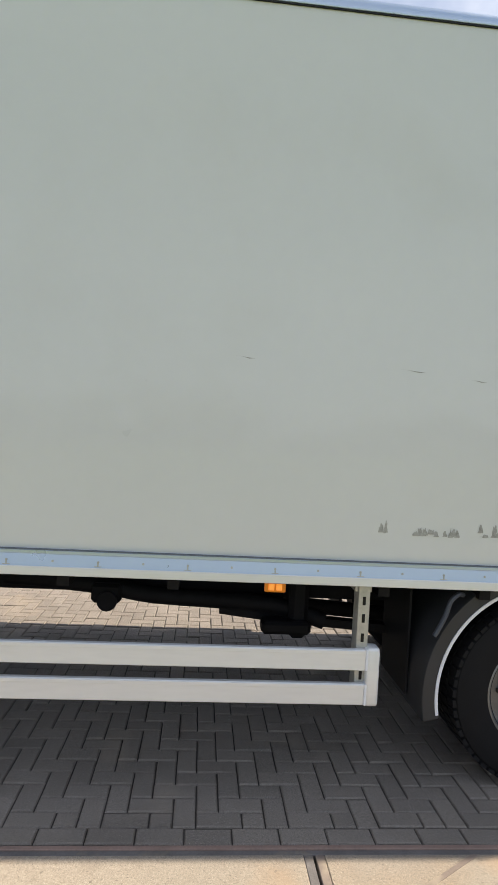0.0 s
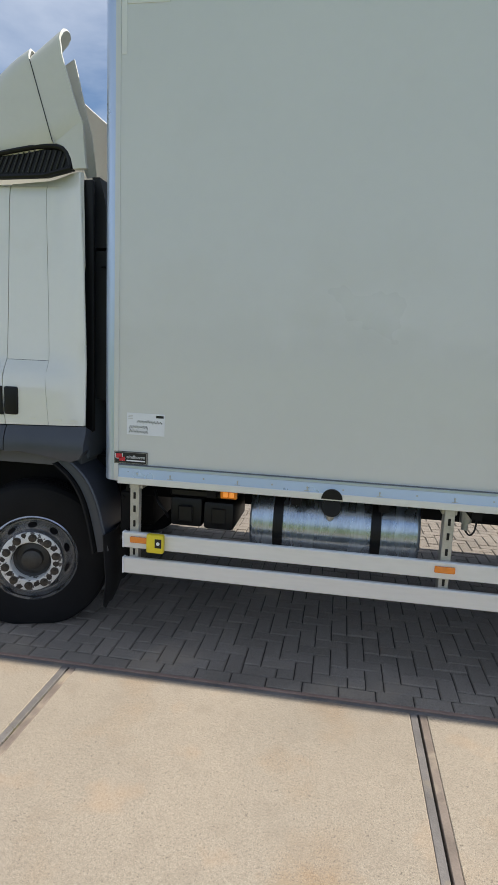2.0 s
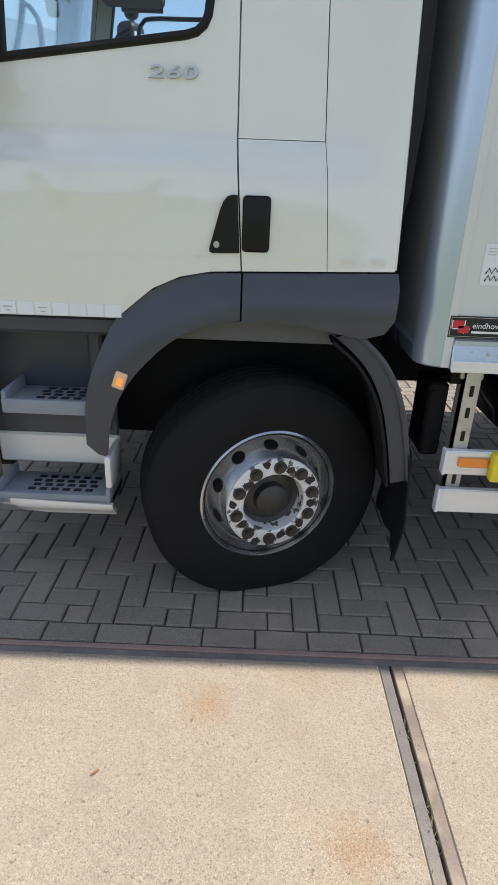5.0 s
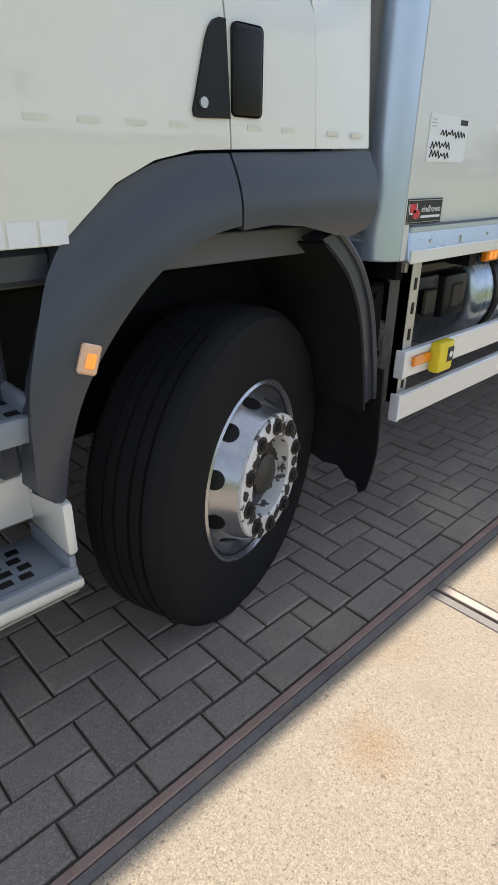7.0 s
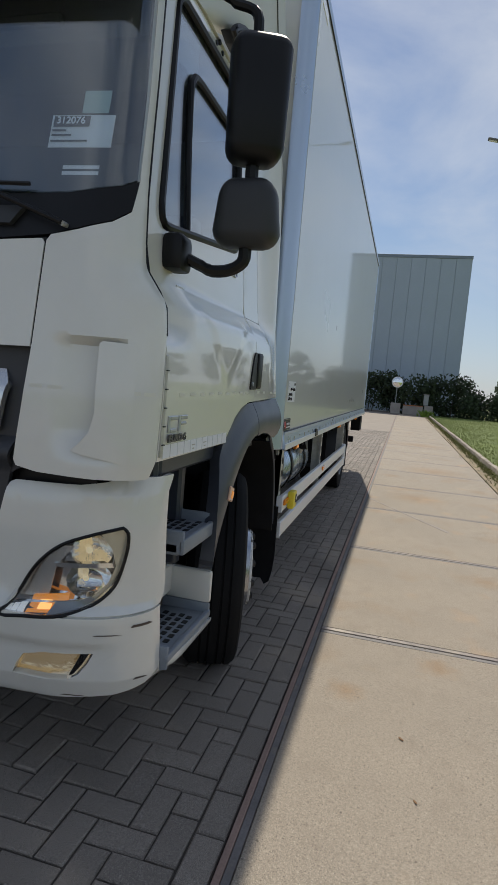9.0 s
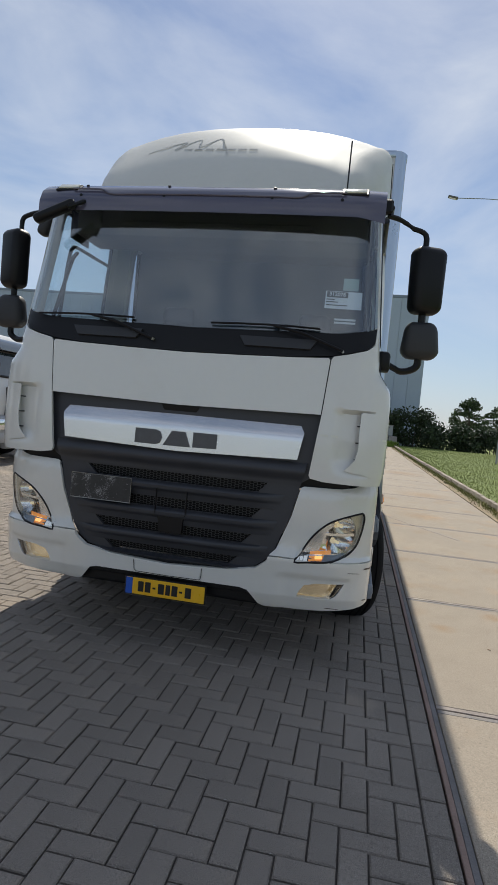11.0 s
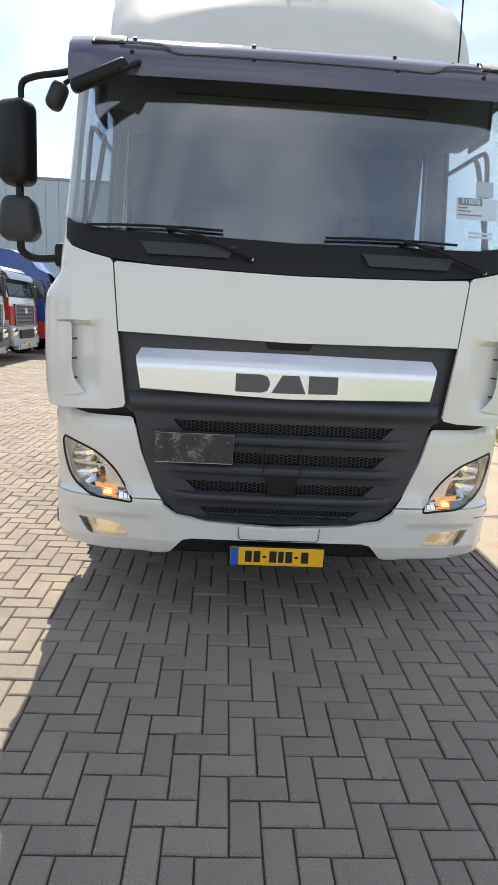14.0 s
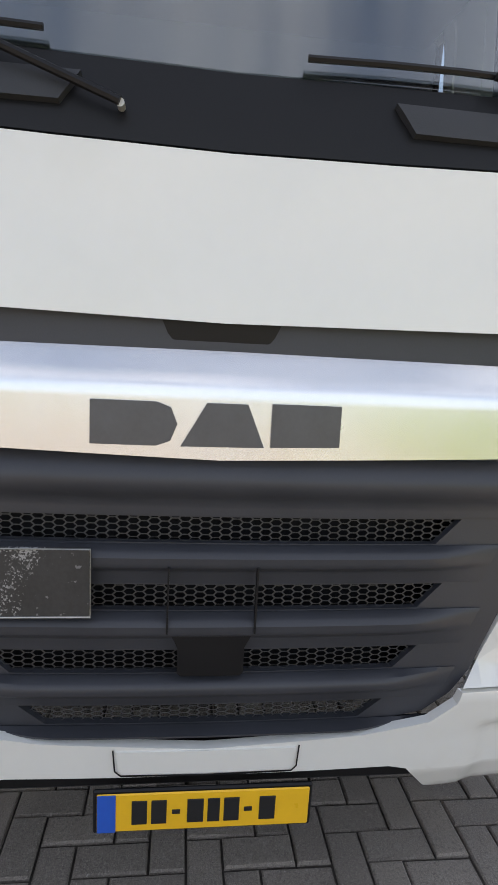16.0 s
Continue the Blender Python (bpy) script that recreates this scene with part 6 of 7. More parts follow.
part("tank_cap", cap, BLACK, tank, "black filler cap")
bat = thing("battery_box", "", "")
bat.parent = truck
bat["label"] = "black plastic battery and valve boxes"
part("case", B(0.98, 1.20, 0.14, 0.60, 0.80, 1.0, bev=0.02, seg=2), BLACK, bat)
part("case", B(1.215, 1.42, 0.12, 0.60, 0.80, 0.99, bev=0.02, seg=2), BLACK, bat)
part("lid", B(0.97, 1.43, 0.15, 0.62, 1.0, 1.06, bev=0.015), BLACK, bat)
for x in (1.04, 1.27):
    part("rib", B(x, x + 0.10, 0.112, 0.135, 0.84, 0.95, bev=0.008), BLACK, bat)
part("air_valve", merge(B(0.64, 0.72, 0.10, 0.30, 0.70, 1.02, bev=0.01), cyl(bmesh.new(), (0.66, 0.09, 0.98), (0.66, 0.11, 0.98), 0.012, 8), cyl(bmesh.new(), (0.70, 0.09, 0.75), (0.70, 0.11, 0.75), 0.012, 8)), CHASSIS, truck)
part("hose", tube(bmesh.new(), smooth_line([(0.85, 0.2, 1.02), (0.89, 0.16, 0.95), (0.93, 0.15, 0.90), (0.96, 0.18, 0.84)], 4), 0.010, 6), BLACK, truck, "black air hose")
fil = cyl(bmesh.new(), (2.92, 0.30, 1.08), (2.92, 0.30, 0.95), 0.038, 18)
cyl(fil, (2.92, 0.30, 0.95), (2.92, 0.30, 0.90), 0.022, 12)
part("filter_canister", fil, GALV, truck, "small grey filter canister")
part("hose", tube(bmesh.new(), smooth_line([(2.92, 0.30, 0.90), (2.95, 0.28, 0.87), (2.98, 0.28, 0.91), (2.99, 0.30, 1.0)], 4), 0.006, 6), BLACK, truck)

# side guard
guardrail = thing("side_guard", "", "")
guardrail.parent = truck
guardrail["label"] = "pair of aluminium side guard rails on posts"


def rail(z0, z1):
    bm = B(0.715, 5.03, -0.025, 0.007, z0, z1, bev=0.004)
    box(bm, 0.717, 5.03, -0.0285, -0.021, z1 - 0.022, z1 - 0.004, bev=0.001)
    return bm


for k in (0, 1):
    for z0, z1 in ((0.672, 0.778), (0.495, 0.603)):
        b = rail(z0, z1)
        part("rail", flip(b) if k else b, RAIL_ALU, guardrail, "long satin aluminium rail")
        for xx in (0.706, 5.03):
            b = B(xx, xx + 0.012, -0.029, 0.015, z0 - 0.002, z1 + 0.002, bev=0.003)
            part("end_cap", flip(b) if k else b, PAPER, guardrail)
    for x in (0.775, 2.765, 5.015):
        b = box(bmesh.new(), x - 0.030, x + 0.030, 0.010, 0.060, 0.55, 1.10, bev=0.003)
        box(b, x - 0.030, x - 0.024, 0.012, 0.10, 0.55, 1.10, bev=0)
        box(b, x - 0.045, x + 0.045, 0.03, 0.14, 1.06, 1.10, bev=0.004)
        p = part("post", flip(b) if k else b, GALV, guardrail, "slotted galvanised post")
        for z in (0.635, 0.83, 0.93, 1.02):
            b = B(x - 0.008, x + 0.008, 0.006, 0.014, z - 0.022, z + 0.022, bev=0.002)
            part("slot", flip(b) if k else b, BLACK, p)
    b = box(bmesh.new(), 5.035, 5.105, -0.031, 0.06, 0.488, 0.790, bev=0.018, seg=3)
    part("end_plate", flip(b) if k else b, RAIL_ALU, guardrail, "pale rounded end plate")
    for x in (0.822, 2.758):
        b = B(x - 0.060, x + 0.060, -0.040, -0.024, 0.712, 0.752, bev=0.004)
        part("reflector", flip(b) if k else b, AMBER, guardrail, "amber side reflector")
    for x in (1.40, 4.55, 7.2):
        b = box(bmesh.new(), x - 0.055, x + 0.055, 0.02, 0.05, 1.045, 1.10, bev=0.006)
        m = part("marker_lamp", flip(b) if k else b, AMBER, truck, "amber side marker lamp")
        b = merge(B(x - 0.035, x - 0.005, 0.016, 0.021, 1.056, 1.090, bev=0.003), B(x + 0.005, x + 0.035, 0.016, 0.021, 1.056, 1.090, bev=0.003))
        part("lens_window", flip(b) if k else b, AMBER_LIT, m)
yc = box(bmesh.new(), 0.885, 1.0, -0.075, -0.027, 0.665, 0.79, bev=0.012, seg=2)
chock = part("yellow_holder", yc, YELLOW, guardrail, "yellow plastic marker box clamped to the rail")
part("black_label", B(0.945, 0.99, -0.078, -0.074, 0.705, 0.765, bev=0.002), INK, chock)
part("white_dot", cyl(bmesh.new(), (0.967, -0.077, 0.735), (0.967, -0.080, 0.735), 0.012, 12), PAPER, chock)

# ---- the truck: the box ----
bx = thing("cargo_box", "", "")
bx.parent = truck
bx["label"] = "tall off-white insulated cargo box with aluminium edges"
X0, X1, ZB, ZT = 0.545, 8.78, 1.11, 4.08
part("side_panel", B(X0 + 0.09, X1 - 0.05, 0.004, 0.05, 1.215, 4.03, bev=0), BOX_WHITE, bx, "smooth off-white side panel")
part("side_panel", B(X0 + 0.09, X1 - 0.05, 2 * CY - 0.05, 2 * CY - 0.004, 1.215, 4.03, bev=0), BOX_WHITE, bx, "smooth off-white side panel")
part("front_wall", B(X0 + 0.02, X0 + 0.07, 0.08, 2.51, 1.15, 4.03, bev=0), BOX_WHITE, bx)
part("roof_panel", B(X0 + 0.03, X1 - 0.03, 0.03, 2.56, 4.035, 4.07, bev=0), BOX_WHITE, bx)
part("box_floor", B(X0 + 0.03, X1 - 0.03, 0.03, 2.52, 1.115, 1.20, bev=0), CHASSIS, bx)
part("rear_wall", B(X1 - 0.05, X1, 0.03, 2.52, 1.12, 4.05, bev=0.01), BOX_WHITE, bx)
for k in (0, 1):
    def side(bm):
        return flip(bm) if k else bm
    b = box(bmesh.new(), X0 + 0.122, 8.74, -0.004, 0.06, 1.104, 1.222, bev=0.006)
    for v in b.verts:
        if v.co.z < 1.16 and v.co.y < 0.02:
            v.co.y -= 0.016
    box(b, X0 + 0.124, 8.74, -0.012, 0.004, 1.204, 1.224, bev=0.003)
    rl = part("bottom_rail", side(b), ALU, bx, "aluminium bottom rail with rivets")
    # added pale strip: the lower band of the rail mirrors no blue sky
    part("rail_pale_band", side(B(X0 + 0.123, 8.74, -0.0245, -0.016, 1.102, 1.146, bev=0.003)), RAIL_ALU, rl, "pale strip for the rail's lower band, without sky reflection")
    part("rail_groove", side(B(X0 + 0.125, 8.74, -0.0125, 0.003, 1.2245, 1.229, bev=0)), SLATE, rl, "dark line over the rail")
    for i in range(37):
        x = 0.80 + 0.22 * i
        b = cyl(bmesh.new(), (x, -0.003, 1.172), (x, -0.014, 1.172), 0.006, 8)
        if i % 2:
            box(b, x - 0.018, x + 0.018, -0.0170, -0.003, 1.150, 1.153, bev=0)
            box(b, x - 0.003, x + 0.003, -0.0165, -0.003, 1.153, 1.178, bev=0)
        part("rivet", side(b), GALV, rl)
    b = lathe(bmesh.new(), [(0.095, 1.112), (0.10, 1.118), (0.10, 4.07), (0.09, 4.08)], "z", (X0 + 0.10, 0.10, 0), 10, 180, 270)
    bmesh.ops.solidify(b, geom=b.faces[:], thickness=0.008)
    part("corner_post", side(b), ALU, bx, "rounded aluminium corner post")
    b = box(bmesh.new(), X0 + 0.08, X1, -0.008, 0.06, 4.02, ZT, bev=0.012, seg=2)
    part("top_rail", side(b), ALU, bx, "aluminium top edge rail")
    part("rail_groove", side(B(X0 + 0.12, X1, -0.0045, 0.003, 4.013, 4.0195, bev=0)), BLACK, bx, "dark line under the top rail")
    part("post_flange", side(B(X0 + 0.088, X0 + 0.120, -0.002, 0.006, 1.114, 4.02, bev=0.001)), BOX_WHITE, bx)
    b = B(X0 + 0.122, X0 + 0.155, 0.001, 0.006, 3.67, 4.01, bev=0.001)
    box(b, X0 + 0.1555, X0 + 0.41, 0.001, 0.006, 3.935, 4.01, bev=0.001)
    part("corner_plate", side(b), CAB_WHITE, bx, "pale corner reinforcement plate")
    part("rear_post", side(B(8.70, 8.78, -0.006, 0.05, 1.11, 4.08, bev=0.006)), ALU, bx)
part("top_rail", B(X0, X0 + 0.07, 0.09, 2.50, 4.02, ZT, bev=0.012, seg=2), ALU, bx)
part("front_bottom_rail", B(X0, X0 + 0.06, 0.09, 2.50, 1.112, 1.18, bev=0.006), ALU, bx)
arch = [(2.055 + 0.065 * math.cos(a), 1.112 + 0.062 * math.sin(a)) for a in np.linspace(0, math.pi, 16)]
part("filler_cutout", plate_poly(arch, 0.02, lambda u, v, w: (u, -0.030 + w, v)), BLACK, bx, "black cut-out over the filler cap")
slip = part("paper_label", B(0.72, 0.972, 0.0010, 0.0036, 1.425, 1.566, bev=0), PAPER, bx, "white label with handwriting")
rnd = random.Random(3)
part("label_head", B(0.915, 0.965, 0.0002, 0.0015, 1.540, 1.556, bev=0), INK, slip)
for xa, xb, z in ((0.79, 0.955, 1.512), (0.735, 0.86, 1.475), (0.735, 0.86, 1.447)):
    n = int((xb - xa) / 0.010)
    pts = [(xa + (xb - xa) * i / n, 0.0005, z + (-0.012, 0.013)[i % 2] * rnd.uniform(0.2, 1.0)) for i in range(n + 1)]
    part("scribble", tube(bmesh.new(), pts, 0.0030, 4), INK, slip)
for z in (1.548, 1.538, 1.528):
    part("print_bar", B(0.73, 0.76, 0.0003, 0.0014, z, z + 0.003, bev=0), GALV, slip)
eeg = part("dealer_sticker", B(0.638, 0.862, -0.0035, 0.0036, 1.232, 1.312, bev=0.001), INK, bx, "black dealer sticker with a red mark")
part("sticker_border", B(0.642, 0.858, -0.0042, -0.0034, 1.236, 1.308, bev=0), GALV, eeg)
part("sticker_field", B(0.644, 0.856, -0.005, -0.0041, 1.238, 1.306, bev=0), INK, eeg)
part("red_mark", merge(B(0.652, 0.690, -0.0062, -0.0049, 1.268, 1.296, bev=0), B(0.672, 0.712, -0.0062, -0.0049, 1.250, 1.276, bev=0)), RED, eeg)
part("white_mark", merge(B(0.650, 0.714, -0.0057, -0.0049, 1.263, 1.267, bev=0), B(0.692, 0.696, -0.0057, -0.0049, 1.248, 1.298, bev=0), B(0.646, 0.650, -0.0057, -0.0049, 1.268, 1.297, bev=0)), PAPER, eeg)
text("sticker_word", "eindhoven", 0.030, 0.0004, pose(0.785, -0.0056, 1.278, 90, 0, 0), PAPER, eeg, "white lettering on black")
part("print_bar", B(0.722, 0.848, -0.0057, -0.0049, 1.250, 1.258, bev=0), PAPER, eeg)
worn = mat("bare_patch", (0.36, 0.36, 0.33), 0.6, var=0.3, scale=40, fine=140, bump=0.1)
for i in range(58):
    if i < 7:
        x = rnd.uniform(5.060, 5.125)
    else:
        x = rnd.choice((5.29, 5.36, 5.44, 5.47, 5.50, 5.62, 5.70, 5.78, 5.88, 5.93, 6.0, 6.06)) + rnd.uniform(-0.03, 0.03)
    h, w = rnd.uniform(0.012, 0.050), rnd.uniform(0.006, 0.020)
    zb = 1.372 + 0.004 * math.sin(9 * x) + rnd.uniform(-0.002, 0.004) + (rnd.uniform(0, 0.03) if i % 4 == 0 else 0)
    k = rnd.randint(7, 10)
    pts = [(x - w, zb), (x + w, zb)] + [(x + w * math.cos(math.pi * j / k) * rnd.uniform(0.5, 1.1), zb + h * math.sin(math.pi * j / k) * rnd.uniform(0.6, 1.1)) for j in range(1, k)]
    part("paint_chip", plate_poly(pts, -0.0012, lambda u, v, q: (u, 0.0037 - 0.00003 * i + q, v)), worn, bx)
for x, z, w in ((4.33, 2.235, 0.05), (5.20, 2.22, 0.07), (5.55, 2.19, 0.05)):
    part("scratch", plate_poly([(x - w, z + 0.004), (x + w, z - 0.006), (x + w * 0.4, z - 0.009), (x - w * 0.3, z)], -0.001, lambda u, v, q: (u, 0.0035 + q, v)), worn, bx)
part("air_intake", plate_poly([(0.36, 2.625), (0.36, 3.070), (0.411, 3.070), (0.436, 2.98), (0.455, 2.89), (0.473, 2.775), (0.483, 2.625)], 0.16, lambda u, v, w: (u, 0.28 + w, v)), PLASTIC, truck, "dark air intake stack behind the cab")
part("air_intake", plate_poly([(0.37, 1.62), (0.36, 2.605), (0.488, 2.605), (0.500, 2.30), (0.509, 1.98), (0.495, 1.70), (0.47, 1.60)], 0.16, lambda u, v, w: (u, 0.28 + w, v)), PLASTIC, truck, "dark lower intake duct behind the cab")
part("intake_clip", tube(bmesh.new(), smooth_line([(0.43, 0.272, 2.50), (0.46, 0.266, 2.50), (0.475, 0.266, 2.48), (0.48, 0.272, 2.45)], 3), 0.008, 6), BLACK, truck)
# sheet added to keep the space between cab and box dark
part("gap_shade_sheet", B(0.45, 0.48, 0.45, 2.1, 1.15, 2.9, bev=0), CHASSIS, truck, "dark sheet added for the shade between cab and box")

# ---- concrete road strip ----
JX, JS = 0.51, 2.11
Y_EDGE, Y_KERB, Y_ROW = -0.395, -2.46, -0.330
BAND = mat("worn_joint_band", (0.23, 0.185, 0.155), 0.45, var=0.25, scale=5, fine=90, bump=0.10, spec=0.6)
BAND_DARK = mat("bitumen_joint_band", (0.173, 0.158, 0.150), 0.6, var=0.25, scale=6, fine=110, bump=0.2)
speckle(BAND_DARK, (0.26, 0.22, 0.17), 9.0, 0.56, 0.66, 0.6, None, 8.0)
speckle(BAND, (0.42, 0.35, 0.26), 7.0, 0.52, 0.66, 0.7, None, 8.0)
slab("road_bed", -40, 60, Y_KERB - 0.02, Y_EDGE + 0.02, -0.35, -0.03, SAND, "bed under the concrete slabs", "ground")
road = thing("road", "pale concrete slab strip beside the paved yard", "road", kind="structure")
for k in range(-9, 24):
    xa, xb = JX + JS * k, JX + JS * (k + 1)
    part("slab", B(xa + 0.047, xb - 0.047, Y_KERB, Y_EDGE, -0.15, 0.0, bev=0.004), CONCRETE, road)
    part("joint_band", B(xa + 0.006, xa + 0.046, Y_KERB, Y_EDGE, -0.10, -0.001, bev=0.003), BAND, road, "smooth dark band along the slab joint")
    part("joint_band", B(xa - 0.046, xa - 0.006, Y_KERB, Y_EDGE, -0.10, -0.001, bev=0.003), BAND_DARK, road, "dark filled band along the slab joint")
edging = thing("edging", "narrow worn strip between paving and concrete", "edging", kind="structure")
part("edge_band", B(-19, 52, Y_EDGE + 0.003, Y_EDGE + 0.033, -0.12, -0.004, bev=0.003), BAND_DARK, edging)
part("edge_lip", B(-19, 52, Y_EDGE + 0.034, Y_ROW - 0.006, -0.12, 0.001, bev=0.003), mat("edge_lip_rusty", (0.30, 0.205, 0.165), 0.75, var=0.2, scale=6, fine=90, bump=0.2), edging)

# ---- lawn and kerb ----
PAVER_FLAT = mat("far_paving", (0.285, 0.242, 0.197), 0.8, var=0.14, scale=1.0, fine=30, bump=0.2)
slab("yard_far", -40, 53, 13.95, 60, -0.2, -0.002, PAVER_FLAT, "block paving of the far yard", "paving")
slab("yard_back", 21.5, 53, -0.33, 13.94, -0.2, -0.002, PAVER_FLAT, "block paving of the far yard", "paving")
slab("yard_front", -40, -11.5, -0.33, 13.94, -0.2, -0.002, PAVER_FLAT, "block paving of the far yard", "paving")
slab("verge", -40, 60, -3.6, Y_KERB - 0.02, -0.3, 0.005, mat("gritty_soil", (0.30, 0.24, 0.15), 0.95, var=0.3, scale=3, fine=60, bump=0.5), "gritty soil strip with weeds along the concrete", "ground")
slab("lawn", -40, 47, -60, -2.95, -0.3, 0.06, GRASS, "short mown green lawn", "lawn")

# ---- paving blocks ----
PL, PW, PG = 0.2200, 0.1100, 0.0072


def block_mesh(name, lx, ly, material):
    c, hx, hy = 0.006, lx / 2 - PG / 2, ly / 2 - PG / 2
    v = [(-hx, -hy, -0.05), (hx, -hy, -0.05), (hx, hy, -0.05), (-hx, hy, -0.05), (-hx, -hy, -c), (hx, -hy, -c), (hx, hy, -c), (-hx, hy, -c),
         (-hx + c, -hy + c, 0), (hx - c, -hy + c, 0), (hx - c, hy - c, 0), (-hx + c, hy - c, 0)]
    f = [(8, 9, 10, 11)] + [(a, (a + 1) % 4, 4 + (a + 1) % 4, 4 + a) for a in range(4)] + [(4 + a, 4 + (a + 1) % 4, 8 + (a + 1) % 4, 8 + a) for a in range(4)]
    if name is None:
        return v, f
    me = bpy.data.meshes.new(name)
    me.from_pydata(v, [], f)
    me.materials.append(material)
    return me


yard = thing("paved_yard", "dark grey concrete block paving in herringbone bond", "paving", kind="structure")
rp = random.Random(11)
me_x, me_y = block_mesh("brick", PL, PW, PAVER), block_mesh("brick", PW, PL, PAVER)
shape_h = block_mesh(None, PW, PW, None)
shape_x, shape_y = block_mesh(None, PL, PW, None), block_mesh(None, PW, PL, None)
verts, faces, singles = [], [], 0


def lay(cx, cy, along_x):
    global singles
    z = rp.gauss(0, 0.0018)
    tx, ty = rp.gauss(0, 0.009), rp.gauss(0, 0.009)
    if along_x is not None and singles < 300 and -3.6 < cx < -1.35 and 0.1 < cy < 2.5:
        ob = new("brick", me_x if along_x else me_y)
        ob.parent = yard
        ob.location, ob.rotation_euler = (cx, cy, z), (tx, ty, rp.gauss(0, 0.006))
        singles += 1
        return
    v, f = shape_h if along_x is None else shape_x if along_x else shape_y
    n = len(verts)
    verts.extend((cx + a, cy + b, c + z + b * tx - a * ty) for a, b, c in v)
    faces.extend(tuple(n + i for i in q) for q in f)


x = -11.907
while x < 22:
    lay(x + PL / 2, Y_ROW + 0.0555, True)
    x += PL
Y0 = Y_ROW + 0.1125
for i in range(-120, 205):
    for j in range(0, 126):
        # herringbone: unit cells of one step, blocks start where the pattern says
        k = (i - j) % 4
        cx, cy = 0.246 + i * PW, Y0 + j * PW
        if not (-11.5 < cx < 21.5 and cy < 14) :
            continue
        if k == 0:
            lay(cx + PL / 2, cy + PW / 2, True)
        elif k == 3:
            lay(cx + PW / 2, cy + PW, False)
        elif k == 2 and j == 0:
            lay(cx + PW / 2, cy + PW / 2, None)
me = bpy.data.meshes.new("bricks")
me.from_pydata(verts, [], faces)
me.materials.append(PAVER_FAR)
rest = new("bricks", me)
rest.parent = yard
tagged(rest, "dark grey paving blocks", kind="stuff")

# ---- kerb, verge, lawn ----
KERB = mat("kerb_stone", (0.36, 0.31, 0.25), 0.85, var=0.16, scale=4, fine=80, bump=0.4, obj=0.5)
kerb = thing("kerb", "row of low weathered concrete kerb stones along the lawn", "kerb", kind="structure")
kme = None
rk = random.Random(4)
for i in range(92):
    x = -8 + 0.62 * i
    if kme is None:
        kme = finish(B(-0.30, 0.30, -0.055, 0.055, -0.1, 0.13, bev=0.015, seg=2), "kerb_stone", KERB)
    ob = new("kerb_stone", kme)
    ob.parent = kerb
    ob.location, ob.rotation_euler = (x, -2.88 + rk.gauss(0, 0.006), rk.gauss(0, 0.006)), (rk.gauss(0, 0.03), rk.gauss(0, 0.01), rk.gauss(0, 0.012))


def blades(name, count, area, size, material, label, seed, parent=None, lean=0.5):
    """Many small upright leaves in one mesh; area(rnd) gives a place."""
    r = random.Random(seed)
    v, f = [], []
    for _ in range(count):
        x, y, z = area(r)
        h, w, a = size * r.uniform(0.5, 1.3), size * r.uniform(0.10, 0.22), r.uniform(0, 6.28)
        dx, dy, lx, ly = math.cos(a) * w, math.sin(a) * w, r.gauss(0, lean) * h, r.gauss(0, lean) * h
        n = len(v)
        v += [(x - dx, y - dy, z), (x + dx, y + dy, z), (x + lx * 0.5 + dx * 0.7, y + ly * 0.5 + dy * 0.7, z + h * 0.6), (x + lx, y + ly, z + h)]
        f += [(n, n + 1, n + 2), (n, n + 2, n + 3)]
    me = bpy.data.meshes.new(name)
    me.from_pydata(v, [], f)
    me.materials.append(material)
    return tagged(new(name, me), label, "plants", kind="stuff")


WEED = mat("weed_leaves", (0.16, 0.17, 0.05), 0.8, var=0.3, scale=3, fine=20, bump=0.0, island=0.6)
GRASSB = mat("grass_blades", (0.19, 0.235, 0.06), 0.8, var=0.25, scale=0.5, fine=20, bump=0.0, island=0.5)
blades("weeds", 6000, lambda r: (r.uniform(3, 48), -2.80 + abs(r.gauss(0, 0.10)), 0.0), 0.07, WEED, "low weeds and dry grass on the gritty strip", 1, lean=0.8)
blades("grass", 80000, lambda r: (-12 + 59 * r.random() ** 1.2, -2.97 - 9 * r.random() ** 1.3, 0.055), 0.05, GRASSB, "short mown grass blades", 2)
blades("joint_weeds", 200, lambda r: (JX + r.gauss(0, 0.012), r.choice((-1.02, -1.08, -0.72, -1.0)) + r.gauss(0, 0.03), -0.02), 0.020, mat("dry_moss", (0.24, 0.22, 0.12), 0.95, var=0.3, scale=9, fine=60, bump=0.0, island=0.6), "small dry weeds in a slab joint", 3, lean=1.0)
part("crack", plate_poly([(5.45, -0.40), (5.49, -0.40), (3.86, -1.42), (3.82, -1.40)], 0.003, lambda u, v, w: (u, v, -0.001 + w)), BAND, road, "pale sealed crack across a slab")
leafy = random.Random(8)
LEAF = mat("dry_leaf", (0.23, 0.12, 0.05), 0.8, var=0.2, scale=20, fine=80, bump=0.1)
